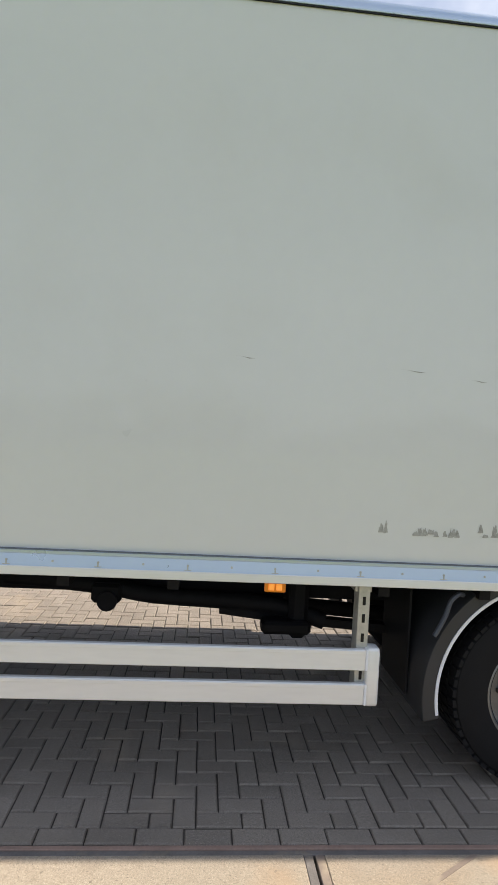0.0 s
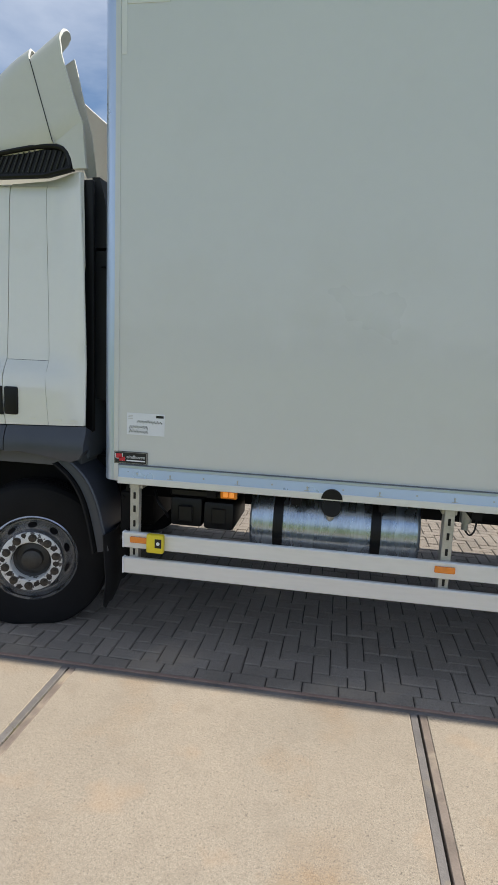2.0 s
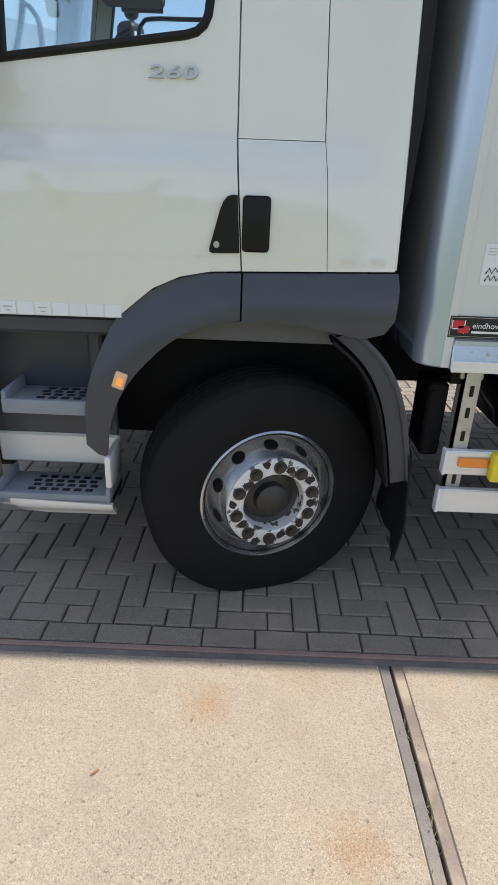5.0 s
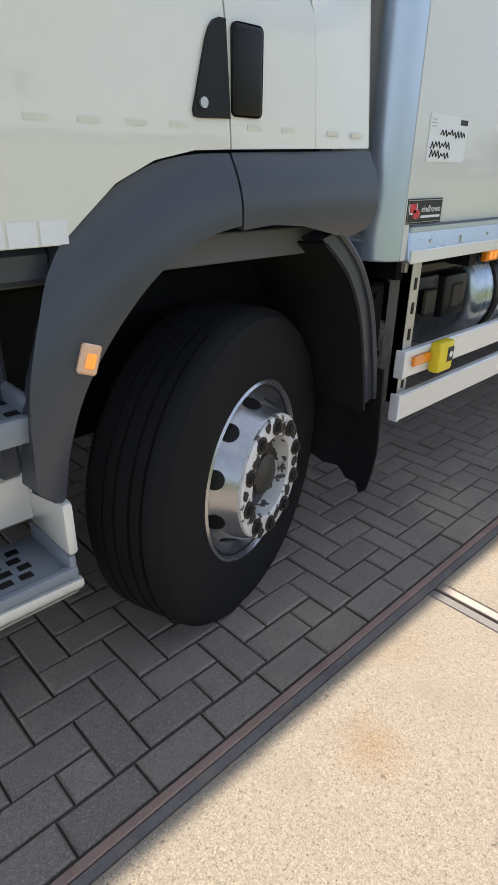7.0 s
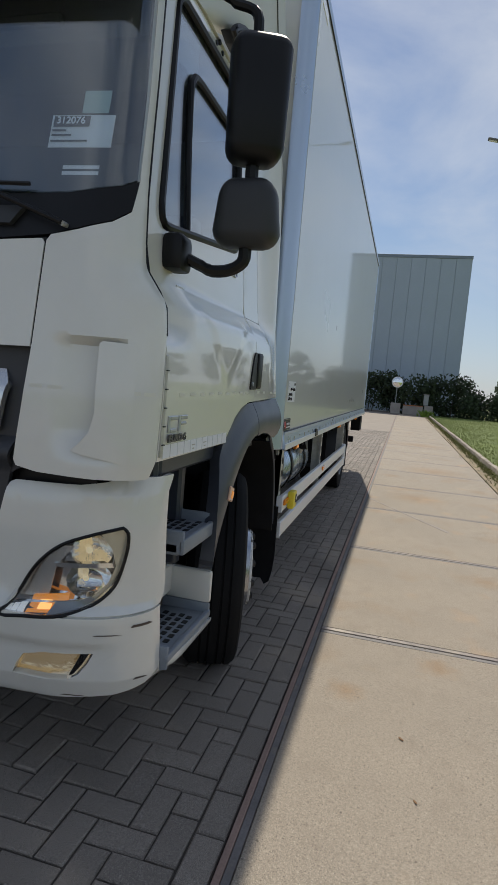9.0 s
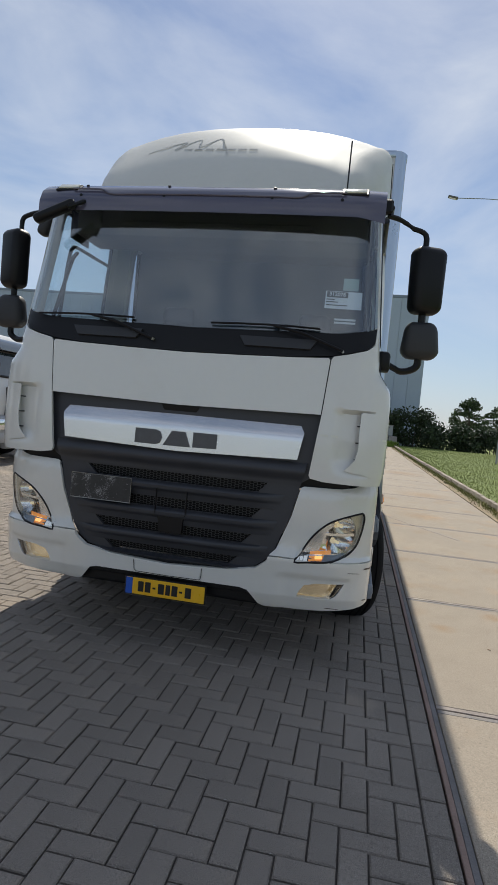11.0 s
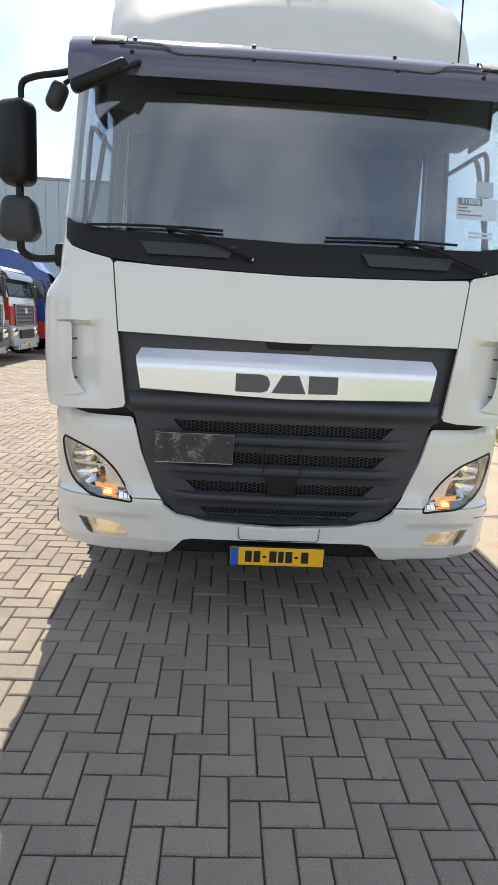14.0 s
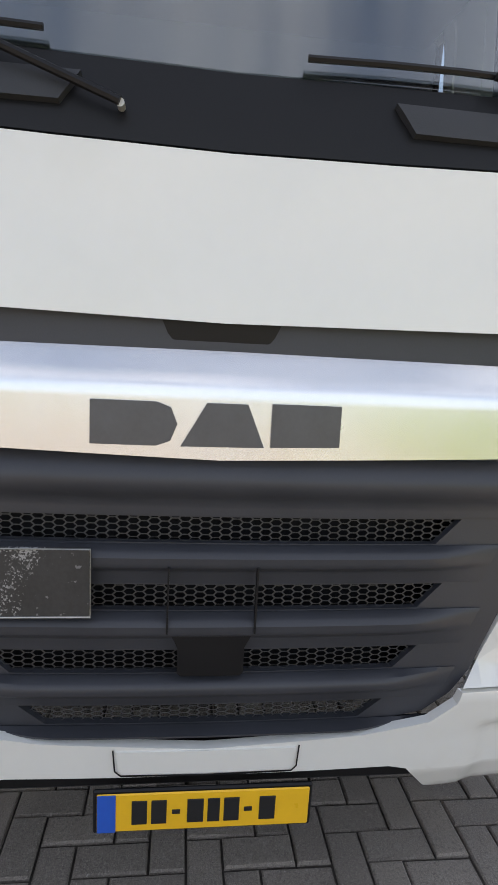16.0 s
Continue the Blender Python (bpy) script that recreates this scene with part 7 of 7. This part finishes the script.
for i in range(6):
    x, y = leafy.uniform(-4, 12), leafy.uniform(-2.2, -0.7)
    if i == 0:
        x, y = -0.53, -0.90
    a, s = leafy.uniform(0, 6.28), leafy.uniform(0.012, 0.020)
    pts = [(s * math.cos(t) * (1.0 if k % 2 else 0.8), 0.28 * s * math.sin(t)) for k, t in enumerate(np.linspace(0, 6.28, 9)[:-1])]
    lb = plate_poly(pts, 0.002, lambda u, v, w: (x + u * math.cos(a) - v * math.sin(a), y + u * math.sin(a) + v * math.cos(a), 0.003 + w + 3 * u * u))
    tagged(part("dry_leaf", lb, LEAF, None), "curled brown dry leaf on the concrete", "leaf", group="fallen leaves")

# ---- warehouse ----
CLAD = mat("grey_cladding", (0.40, 0.47, 0.55), 0.5, 0.1, var=0.05, scale=0.4, fine=6, bump=0.02, obj=0.25)
FLASH = mat("roof_flashing", (0.22, 0.26, 0.31), 0.45, 0.3, var=0.06, bump=0.0)


def warehouse(HX, HY0, HY1, HH, label, flank):
    hall = thing("warehouse", label, "building")
    part("core", B(HX + 0.1, HX + 40, HY0 + 0.05, HY1 - 0.05, -0.5, HH - 0.15, bev=0), CLAD, hall)
    pm = finish(B(0, 0.12, -0.665, 0.665, 0, HH, bev=0.012), "panel", CLAD)
    sm = finish(B(-0.665, 0.665, 0, 0.12, 0, HH, bev=0.012), "panel", CLAD)
    y = HY0 + 0.675
    while y < HY1:
        ob = new("panel", pm)
        ob.parent, ob.location = hall, (HX, y, -0.3)
        y += 1.35
    x = HX + 0.8
    while flank and x < HX + 30:
        ob = new("panel", sm)
        ob.parent, ob.location = hall, (x, HY0 - 0.07, -0.3)
        x += 1.35
    part("roof_edge", B(HX - 0.05, HX + 0.2, HY0 - 0.1, HY1, HH - 0.35, HH - 0.05, bev=0.02), FLASH, hall, "darker roof edge flashing")


warehouse(55.0, -5.5, 10.0, 15.0, "tall plain warehouse block clad in blue-grey metal panels", True)
warehouse(60.0, 10.2, 62.0, 14.6, "long lower warehouse hall clad in blue-grey panels", False)

# ---- bushes and far trees ----
BUSH = mat("bush_leaves", (0.035, 0.055, 0.022), 0.75, var=0.3, scale=0.6, fine=9, bump=0.0, island=0.7)
TREE_L = mat("tree_leaves", (0.055, 0.085, 0.030), 0.8, var=0.28, scale=0.3, fine=5, bump=0.0, island=0.7)
BARK = mat("bark", (0.10, 0.08, 0.06), 0.9, var=0.25, scale=3, fine=30, bump=0.4)


def foliage(name, lobes, leaves, size, material, seed):
    """Small leaf faces gathered round many lobes (x, y, z, rx, ry, rz)."""
    r = random.Random(seed)
    v, f = [], []
    for x, y, z, rx, ry, rz in lobes:
        for _ in range(leaves):
            d = Vector((r.gauss(0, 1), r.gauss(0, 1), r.gauss(0, 1))).normalized() * (r.random() ** 0.4)
            c = Vector((x + d.x * rx, y + d.y * ry, max(0.05, z + d.z * rz)))
            a = Vector((r.gauss(0, 1), r.gauss(0, 1), r.gauss(0, 1))).normalized() * size * r.uniform(0.5, 1.3)
            b = a.cross(Vector((r.gauss(0, 1), r.gauss(0, 1), r.gauss(0, 1)))).normalized() * size * r.uniform(0.3, 0.8)
            n = len(v)
            v += [tuple(c - a), tuple(c + b), tuple(c + a), tuple(c - b)]
            f.append((n, n + 1, n + 2, n + 3))
    me = bpy.data.meshes.new(name)
    me.from_pydata(v, [], f)
    me.materials.append(material)
    return me


rb = random.Random(6)
for i in range(9):
    y0 = 7.0 - 2.3 * i
    lobes = [(48.6 + rb.gauss(0, 0.7), y0 + rb.gauss(0, 1.0), rb.uniform(0.5, 2.9) * (1 if i < 6 else 0.62), 0.9, 0.9, 0.85) for _ in range(22)]
    hb = thing("bush", "dense dark green shrub before the warehouse", "bush", (0, 0, 0), group="shrubs before the warehouse")
    o = new("foliage", foliage("foliage", lobes, 95, 0.16, BUSH, 20 + i))
    o.parent = hb
    for q in range(4):
        part("stem", tube(bmesh.new(), [(48.6, y0 + q * 0.3 - 0.5, -0.1), (48.6 + rb.gauss(0, 0.2), y0 + q * 0.5 - 0.8, 1.4)], 0.04, 6), BARK, hb)


def tree(x, y, h, w, seed, leaves=70):
    r = random.Random(seed)
    t = thing("tree", "leafy deciduous tree at the edge of the field", "tree", (0, 0, 0), group="far trees")
    tr = cyl(bmesh.new(), (x, y, -0.2), (x, y, h * 0.5), 0.03 * h, 10, 0.015 * h)
    for i in range(7):
        a = r.uniform(0, 6.28)
        cyl(tr, (x, y, h * r.uniform(0.25, 0.5)), (x + math.cos(a) * w * 0.35, y + math.sin(a) * w * 0.35, h * r.uniform(0.55, 0.8)), 0.010 * h, 6, 0.003 * h)
    part("trunk", tr, BARK, t)
    lobes = []
    for i in range(26):
        a, d = r.uniform(0, 6.28), w * 0.42 * r.random() ** 0.5
        z = h * r.uniform(0.30, 0.92)
        k = 1 - 0.75 * max(0, (z / h - 0.6)) / 0.4
        lobes.append((x + math.cos(a) * d * k, y + math.sin(a) * d * k, z, w * 0.16, w * 0.16, h * 0.075))
    o = new("crown", foliage("crown", lobes, leaves, 0.035 * h, TREE_L, seed + 100))
    o.parent = t


for i, (x, y, h, w) in enumerate(((120, -22, 9.5, 8), (125, -29, 8.5, 8), (118, -36, 10, 9), (130, -44, 9, 9), (122, -52, 11, 9), (128, -61, 9, 9), (126, -70, 10, 9))):
    tree(x, y, h, w, 40 + i)
woods = []
for i in range(150):
    woods.append((rb.uniform(-120, 170), -92 + rb.gauss(0, 3), rb.uniform(1.0, 7.5) * (0.7 + 0.3 * math.sin(i * 0.7)), 4.0, 2.5, 2.2))
tagged(new("far_woods", foliage("far_woods", woods, 110, 0.75, TREE_L, 77)), "line of far woods beyond the field", "woods", kind="stuff")
hedge = [(x + rb.gauss(0, 1), -70 + rb.gauss(0, 0.6), rb.uniform(0.3, 1.4), 1.6, 1.0, 0.6) for x in range(-100, 160, 2)]
tagged(new("field_hedge", foliage("field_hedge", hedge, 60, 0.35, TREE_L, 78)), "low hedge across the field", "hedge", kind="stuff")

# ---- street lamps ----
POLE = mat("lamp_pole", (0.32, 0.34, 0.35), 0.45, 0.6, var=0.08, scale=3, fine=40, bump=0.02)


def street_lamp(x, y, h, reach):
    t = thing("street_lamp", "tall grey street lamp on a curved arm", "street lamp", (0, 0, 0), group="street lamps")
    p = cyl(bmesh.new(), (x, y, -0.1), (x, y, h - 0.9), 0.06, 14, 0.035)
    part("pole", p, POLE, t)
    s = 1 if reach > 0 else -1
    part("arm", tube(bmesh.new(), smooth_line([(x, y, h - 1.0), (x, y + 0.1 * s, h - 0.35), (x, y + reach * 0.4, h - 0.05), (x, y + reach, h)], 5), 0.024, 8), POLE, t)
    hd = box(bmesh.new(), -0.14, 0.14, -0.28, 0.28, -0.06, 0.06, bev=0.05, seg=3, m=pose(x, y + reach + 0.2 * s, h + 0.03, 12 * s, 0, 0))
    part("lamp_head", hd, mat("lamp_head_grey", (0.14, 0.14, 0.14), 0.4, var=0.08, bump=0.02), t, "dark grey lamp head")
    part("lens", box(bmesh.new(), -0.10, 0.10, -0.20, 0.20, -0.075, -0.045, bev=0.015, m=pose(x, y + reach + 0.2 * s, h + 0.03, 12 * s, 0, 0)), PAPER, t, "pale lamp lens")


street_lamp(29.5, -7.6, 14.8, 3.65)
street_lamp(24.6, 11.55, 8.53, 0.55)

# ---- traffic mirror and concrete blocks at the road's end ----
BLOCK = mat("cast_concrete_block", (0.34, 0.31, 0.28), 0.85, var=0.15, scale=2, fine=40, bump=0.3)
tm = thing("traffic_mirror", "round convex traffic mirror on a post in a concrete foot", "traffic mirror", (0, 0, 0))
part("foot", B(46.2, 47.0, -0.55, 0.25, 0.0, 0.9, bev=0.03), BLOCK, tm, "concrete foot")
part("post", cyl(bmesh.new(), (46.6, -0.12, 0.85), (46.6, -0.12, 3.05), 0.04, 12), POLE, tm)
part("mirror_disc", lathe(bmesh.new(), [(0.0, -0.09), (0.2, -0.07), (0.40, -0.02)], "x", (46.5, -0.12, 2.62), 28), MIRROR, tm, "convex mirror disc")
part("mirror_rim", lathe(bmesh.new(), [(0.39, -0.03), (0.45, -0.02), (0.46, 0.03), (0.39, 0.05)], "x", (46.5, -0.12, 2.62), 28), PAPER, tm, "pale mirror rim")
for y0, y1, z1, lab in ((-2.35, -0.75, 0.75, "long low concrete block with an orange top"), (-3.15, -2.45, 0.85, "squat grey cast concrete block")):
    t = thing("concrete_block", lab, "block", (0, 0, 0), group="blocks at the road end")
    part("body", B(46.4, 47.1, y0, y1, 0.0, z1, bev=0.03), BLOCK, t)
    if y0 > -2.4:
        part("warning_band", B(46.38, 46.9, y0, y1, z1 + 0.002, z1 + 0.06, bev=0.01), mat("orange_band", (0.5, 0.17, 0.06), 0.6, var=0.12, bump=0.05), t, "faded orange band")
t = thing("bollard", "short grey post on a concrete block", "bollard", (0, 0, 0))
part("post", B(46.6, 46.95, -2.75, -2.35, 0.86, 1.75, bev=0.04), POLE, t)
part("cap", B(46.55, 47.0, -2.80, -2.30, 1.752, 1.80, bev=0.015), BLOCK, t)
blades("sprout", 160, lambda r: (44.5 + r.gauss(0, 0.25), -2.6 + r.gauss(0, 0.2), 0.0), 0.45, mat("bright_leaf", (0.20, 0.30, 0.04), 0.8, var=0.2, bump=0.0, island=0.4), "bright green weed at the road's end", 9)

# ---- parked trucks across the yard ----
WIN_DARK = mat("dark_cab_glass", (0.035, 0.05, 0.06), 0.05, var=0.3, scale=1.2, fine=6, bump=0.0, coat=0.6)


mat_slat = mat("silver_slat", (0.20, 0.21, 0.22), 0.35, 0.5, var=0.06, bump=0.0)
WHITE_T = mat("plain_white_paint", (0.74, 0.75, 0.74), 0.25, var=0.02, scale=1.2, fine=20, bump=0.0, coat=0.5)
BLUE_T = mat("blue_paint", (0.015, 0.05, 0.22), 0.25, var=0.06, scale=1.2, fine=20, bump=0.0, coat=0.6)
RED_T = mat("red_paint", (0.50, 0.05, 0.04), 0.3, var=0.05, scale=1.2, fine=20, bump=0.0, coat=0.5)
DARK_T = mat("dark_bumper", (0.10, 0.105, 0.115), 0.5, var=0.08, bump=0.02)
SILVER_T = mat("silver_bumper", (0.42, 0.43, 0.44), 0.4, 0.3, var=0.05, bump=0.0)


def parked_truck(x0, front, paint, lower, height, label, visor=True, tall=False, grille_col=None, stripe=None, body=None, beacon=False):
    """A truck that faces the lane; x0: its near flank, front: its nose."""
    t = thing("parked_truck", label, "truck", (x0, front, 0), group="trucks parked across the yard")
    W, H = 2.45, height
    grille_col = grille_col or GRILLE

    def P(n, bm, m, lab=""):
        return part(n, bm, m, t, lab)
    prof = [(0.04, 1.0), (0.0, 1.35), (0.04, 1.80), (0.20, H - 0.32), (0.28, H - 0.10), (0.42, H + 0.02), (2.05, H + (0.12 if not tall else 0.0)), (2.10, H - 0.1), (2.10, 1.15), (1.95, 1.0), (1.86, 1.12), (1.66, 1.24), (1.0, 1.24), (0.80, 1.12), (0.72, 1.0)]
    if tall:
        prof = prof[:5] + [(0.62, H + 0.05), (0.95, H + 0.45), (1.5, H + 0.62), (2.08, H + 0.66)] + prof[8:]
    cab = plate_poly(prof, W - 0.1, lambda u, v, w: (0.05 + w, u, v))
    bmesh.ops.bevel(cab, geom=[e for e in cab.edges if abs(e.verts[0].co.x - e.verts[1].co.x) < 0.01], offset=0.05, segments=3, affect="EDGES", profile=0.5)
    c = P("cab", cab, paint, "painted cab shell")

    def nose_y(z):
        return float(np.interp(z, (1.35, 1.80, H - 0.32, H - 0.10), (0.0, 0.04, 0.20, 0.28)))
    P("windscreen", skin([(0.16, 1.92), (W - 0.16, 1.92), (W - 0.20, H - 0.38), (0.20, H - 0.38)], lambda u, v: Vector((u, nose_y(v) - 0.012, v)), 0.01, (0, -1, 0), 0.3, 0.2), WIN_DARK, "dark windscreen")
    P("windscreen_frame", tube(bmesh.new(), [(0.14, nose_y(1.90) - 0.008, 1.90), (W - 0.14, nose_y(1.90) - 0.008, 1.90), (W - 0.18, nose_y(H - 0.36) - 0.008, H - 0.36), (0.18, nose_y(H - 0.36) - 0.008, H - 0.36)], 0.03, 6, True), BLACK)
    for xs, sgn in ((0.045, -1), (W - 0.045, 1)):
        P("side_window", plate_poly([(0.30, 1.90), (1.25, 2.0), (1.25, H - 0.42), (0.48, H - 0.42)], 0.012 * sgn, lambda u, v, w: (xs + w, u, v)), WIN_DARK, "dark door window")
        P("door_seam", tube(bmesh.new(), [(xs + 0.004 * sgn, 0.26, 1.25), (xs + 0.004 * sgn, 0.26, 1.9), (xs + 0.004 * sgn, 0.45, H - 0.34), (xs + 0.004 * sgn, 1.33, H - 0.34), (xs + 0.004 * sgn, 1.36, 1.25)], 0.008, 5), BLACK)
        P("door_handle", B(min(xs, xs + 0.03 * sgn), max(xs, xs + 0.03 * sgn), 1.1, 1.28, 1.72, 1.77, bev=0.006), BLACK)
        P("mirror", box(bmesh.new(), -0.10, 0.10, -0.06, 0.06, -0.30, 0.30, bev=0.05, seg=2, m=pose(xs + 0.22 * sgn, 0.12, H - 0.75)), PLASTIC, "black door mirror")
        P("mirror_arm", tube(bmesh.new(), [(xs, 0.30, H - 0.40), (xs + 0.2 * sgn, 0.12, H - 0.42), (xs + 0.2 * sgn, 0.12, H - 0.5)], 0.02, 6), BLACK)
        P("wheel_arch", lathe(bmesh.new(), [(0.56, xs - 0.02 * sgn), (0.62, xs - 0.02 * sgn), (0.62, xs + 0.012 * sgn), (0.56, xs + 0.012 * sgn)], "x", (0, 1.32, 0.5), 20, 0, 180), lower)
        wh = lathe(bmesh.new(), [(0.28, 0.04), (0.34, 0.0), (0.46, 0.0), (0.505, 0.05), (0.505, 0.26), (0.46, 0.30)], "x", (0, 0, 0), 32)
        for v in wh.verts:
            v.co.x = xs - v.co.x * sgn
            v.co.y += 1.32
            v.co.z += 0.505
        w = P("wheel", wh, RUBBER, "black front wheel")
        part("rim", lathe(bmesh.new(), [(0.29, xs - 0.05 * sgn), (0.22, xs - 0.10 * sgn), (0.12, xs - 0.03 * sgn), (0.0, xs - 0.03 * sgn)], "x", (0, 1.32, 0.505), 24), RIM, w)
        P("headlamp", B(0.10 if sgn < 0 else W - 0.46, 0.46 if sgn < 0 else W - 0.10, -0.085, 0.02, 0.74, 0.99, bev=0.04, seg=3), CHROME, "clear headlamp")
        P("side_skirt", B(min(xs, xs - 0.06 * sgn), max(xs, xs - 0.06 * sgn), 2.3, 5.5, 0.45, 1.0, bev=0.02), lower)
        P("step", B(min(xs, xs - 0.15 * sgn), max(xs, xs - 0.15 * sgn), 0.10, 0.72, 0.55, 1.15, bev=0.03), lower)
    P("bumper", box(box(bmesh.new(), 0.02, W - 0.02, -0.06, 0.45, 0.62, 1.06, bev=0.07, seg=3), 0.06, W - 0.06, -0.09, 0.3, 0.46, 0.70, bev=0.05, seg=2), lower, "front bumper")
    g = P("grille", B(0.42, W - 0.42, -0.03, 0.08, 1.0, 1.68, bev=0.03, seg=2), grille_col)
    for i in range(5):
        part("slat", B(0.50, W - 0.50, -0.055, -0.02, 1.06 + i * 0.115, 1.115 + i * 0.115, bev=0.012), mat_slat, g)
    for xx in (0.44, W / 2, W - 0.50):
        part("skid_slot", B(xx, xx + 0.06 if xx > 2 or xx < 0.5 else xx + 0.08, -0.135, -0.10, 0.40, 0.50, bev=0.01), BLACK, g)
    P("skid_plate", B(0.35, W - 0.35, -0.13, 0.05, 0.34, 0.52, bev=0.04, seg=2), SILVER_T, "silver skid plate")
    part("grille_frame", tube(bmesh.new(), [(0.44, -0.05, 1.03), (W - 0.44, -0.05, 1.03), (W - 0.40, -0.045, 1.66), (0.40, -0.045, 1.66)], 0.022, 6, True), SILVER_T, g, "silver grille frame")
    P("lower_intake", B(0.62, W - 0.62, -0.11, -0.05, 0.66, 0.92, bev=0.02), BLACK, "dark lower intake")
    P("badge", B(W / 2 - 0.09, W / 2 + 0.09, -0.07, -0.03, 1.40, 1.58, bev=0.05, seg=3), CHROME, "round chrome badge")
    P("plate", B(W / 2 - 0.26, W / 2 + 0.26, -0.115, -0.10, 0.45, 0.56, bev=0.003), PLATE_Y, "yellow number plate")
    if visor:
        P("visor", skin([(0.12, 0.0), (W - 0.12, 0.0), (W - 0.12, 1.0), (0.12, 1.0)], lambda u, v: Vector((u, 0.30 - 0.30 * v, H - 0.08 - 0.26 * v * v)), 0.01, (0, -1, 0), 0.4, 0.2), WIN_DARK, "dark sun visor")
    for i in range(2):
        P("wiper", tube(bmesh.new(), [(0.6 + i * 0.9, nose_y(1.95) - 0.03, 1.93), (1.25 + i * 0.8, nose_y(2.2) - 0.03, 2.12)], 0.012, 5), BLACK)
    if stripe:
        P("coloured_panel", B(0.035, 0.05, 0.02, 2.0, 1.22, 1.86, bev=0.0), stripe, "red lower cab panel")
        P("coloured_panel", B(0.06, 0.40, -0.012, 0.05, 1.08, 1.62, bev=0.01), stripe, "red lower cab panel")
        P("coloured_panel", B(W - 0.40, W - 0.06, -0.012, 0.05, 1.08, 1.62, bev=0.01), stripe, "red lower cab panel")
    P("chassis", B(0.75, W - 0.75, 1.8, 7.5, 0.75, 1.02, bev=0.01), CHASSIS, "black chassis")
    if body:
        P("load_body", B(0.0, W, 2.5, 8.5, 1.15, body, bev=0.03), paint, "plain load body")
    else:
        P("fifth_wheel_deck", merge(B(0.6, W - 0.6, 2.3, 6.5, 1.03, 1.12, bev=0.02), B(0.5, W - 0.5, 2.2, 2.5, 1.05, H - 0.6, bev=0.03)), CHASSIS)
    for xx in (0.35, W - 0.35):
        P("rear_wheel", cyl(bmesh.new(), (xx - 0.3, 6.0, 0.505), (xx + 0.3, 6.0, 0.505), 0.505, 28), RUBBER, "black rear wheel")
    if beacon:
        for xx in (0.35, W - 0.35):
            P("beacon", cyl(bmesh.new(), (xx, 0.9, H), (xx, 0.9, H + 0.17), 0.07, 14, 0.06), AMBER, "amber beacon")
    return t


parked_truck(5.95, 7.75, WHITE_T, SILVER_T, 2.8, "white tractor unit with grey bumper parked in a row")
parked_truck(9.80, 7.8, WHITE_T, DARK_T, 2.88, "white construction truck with dark bumper and amber beacons", beacon=True, body=2.4)
parked_truck(12.75, 7.9, WHITE_T, SILVER_T, 2.72, "white and red truck with a dark grille", stripe=RED_T, body=2.6)
parked_truck(16.0, 7.5, BLUE_T, RED_T, 2.85, "dark blue truck with tall roof and red bumper", tall=True)
parked_truck(19.7, 7.7, WHITE_T, DARK_T, 2.85, "white truck at the far end of the row", body=3.4)
for x in (-8.9, -5.2, -1.5, 2.3):
    parked_truck(x, 8.6, WHITE_T, DARK_T, 2.95, "white truck parked on the far side of the yard")
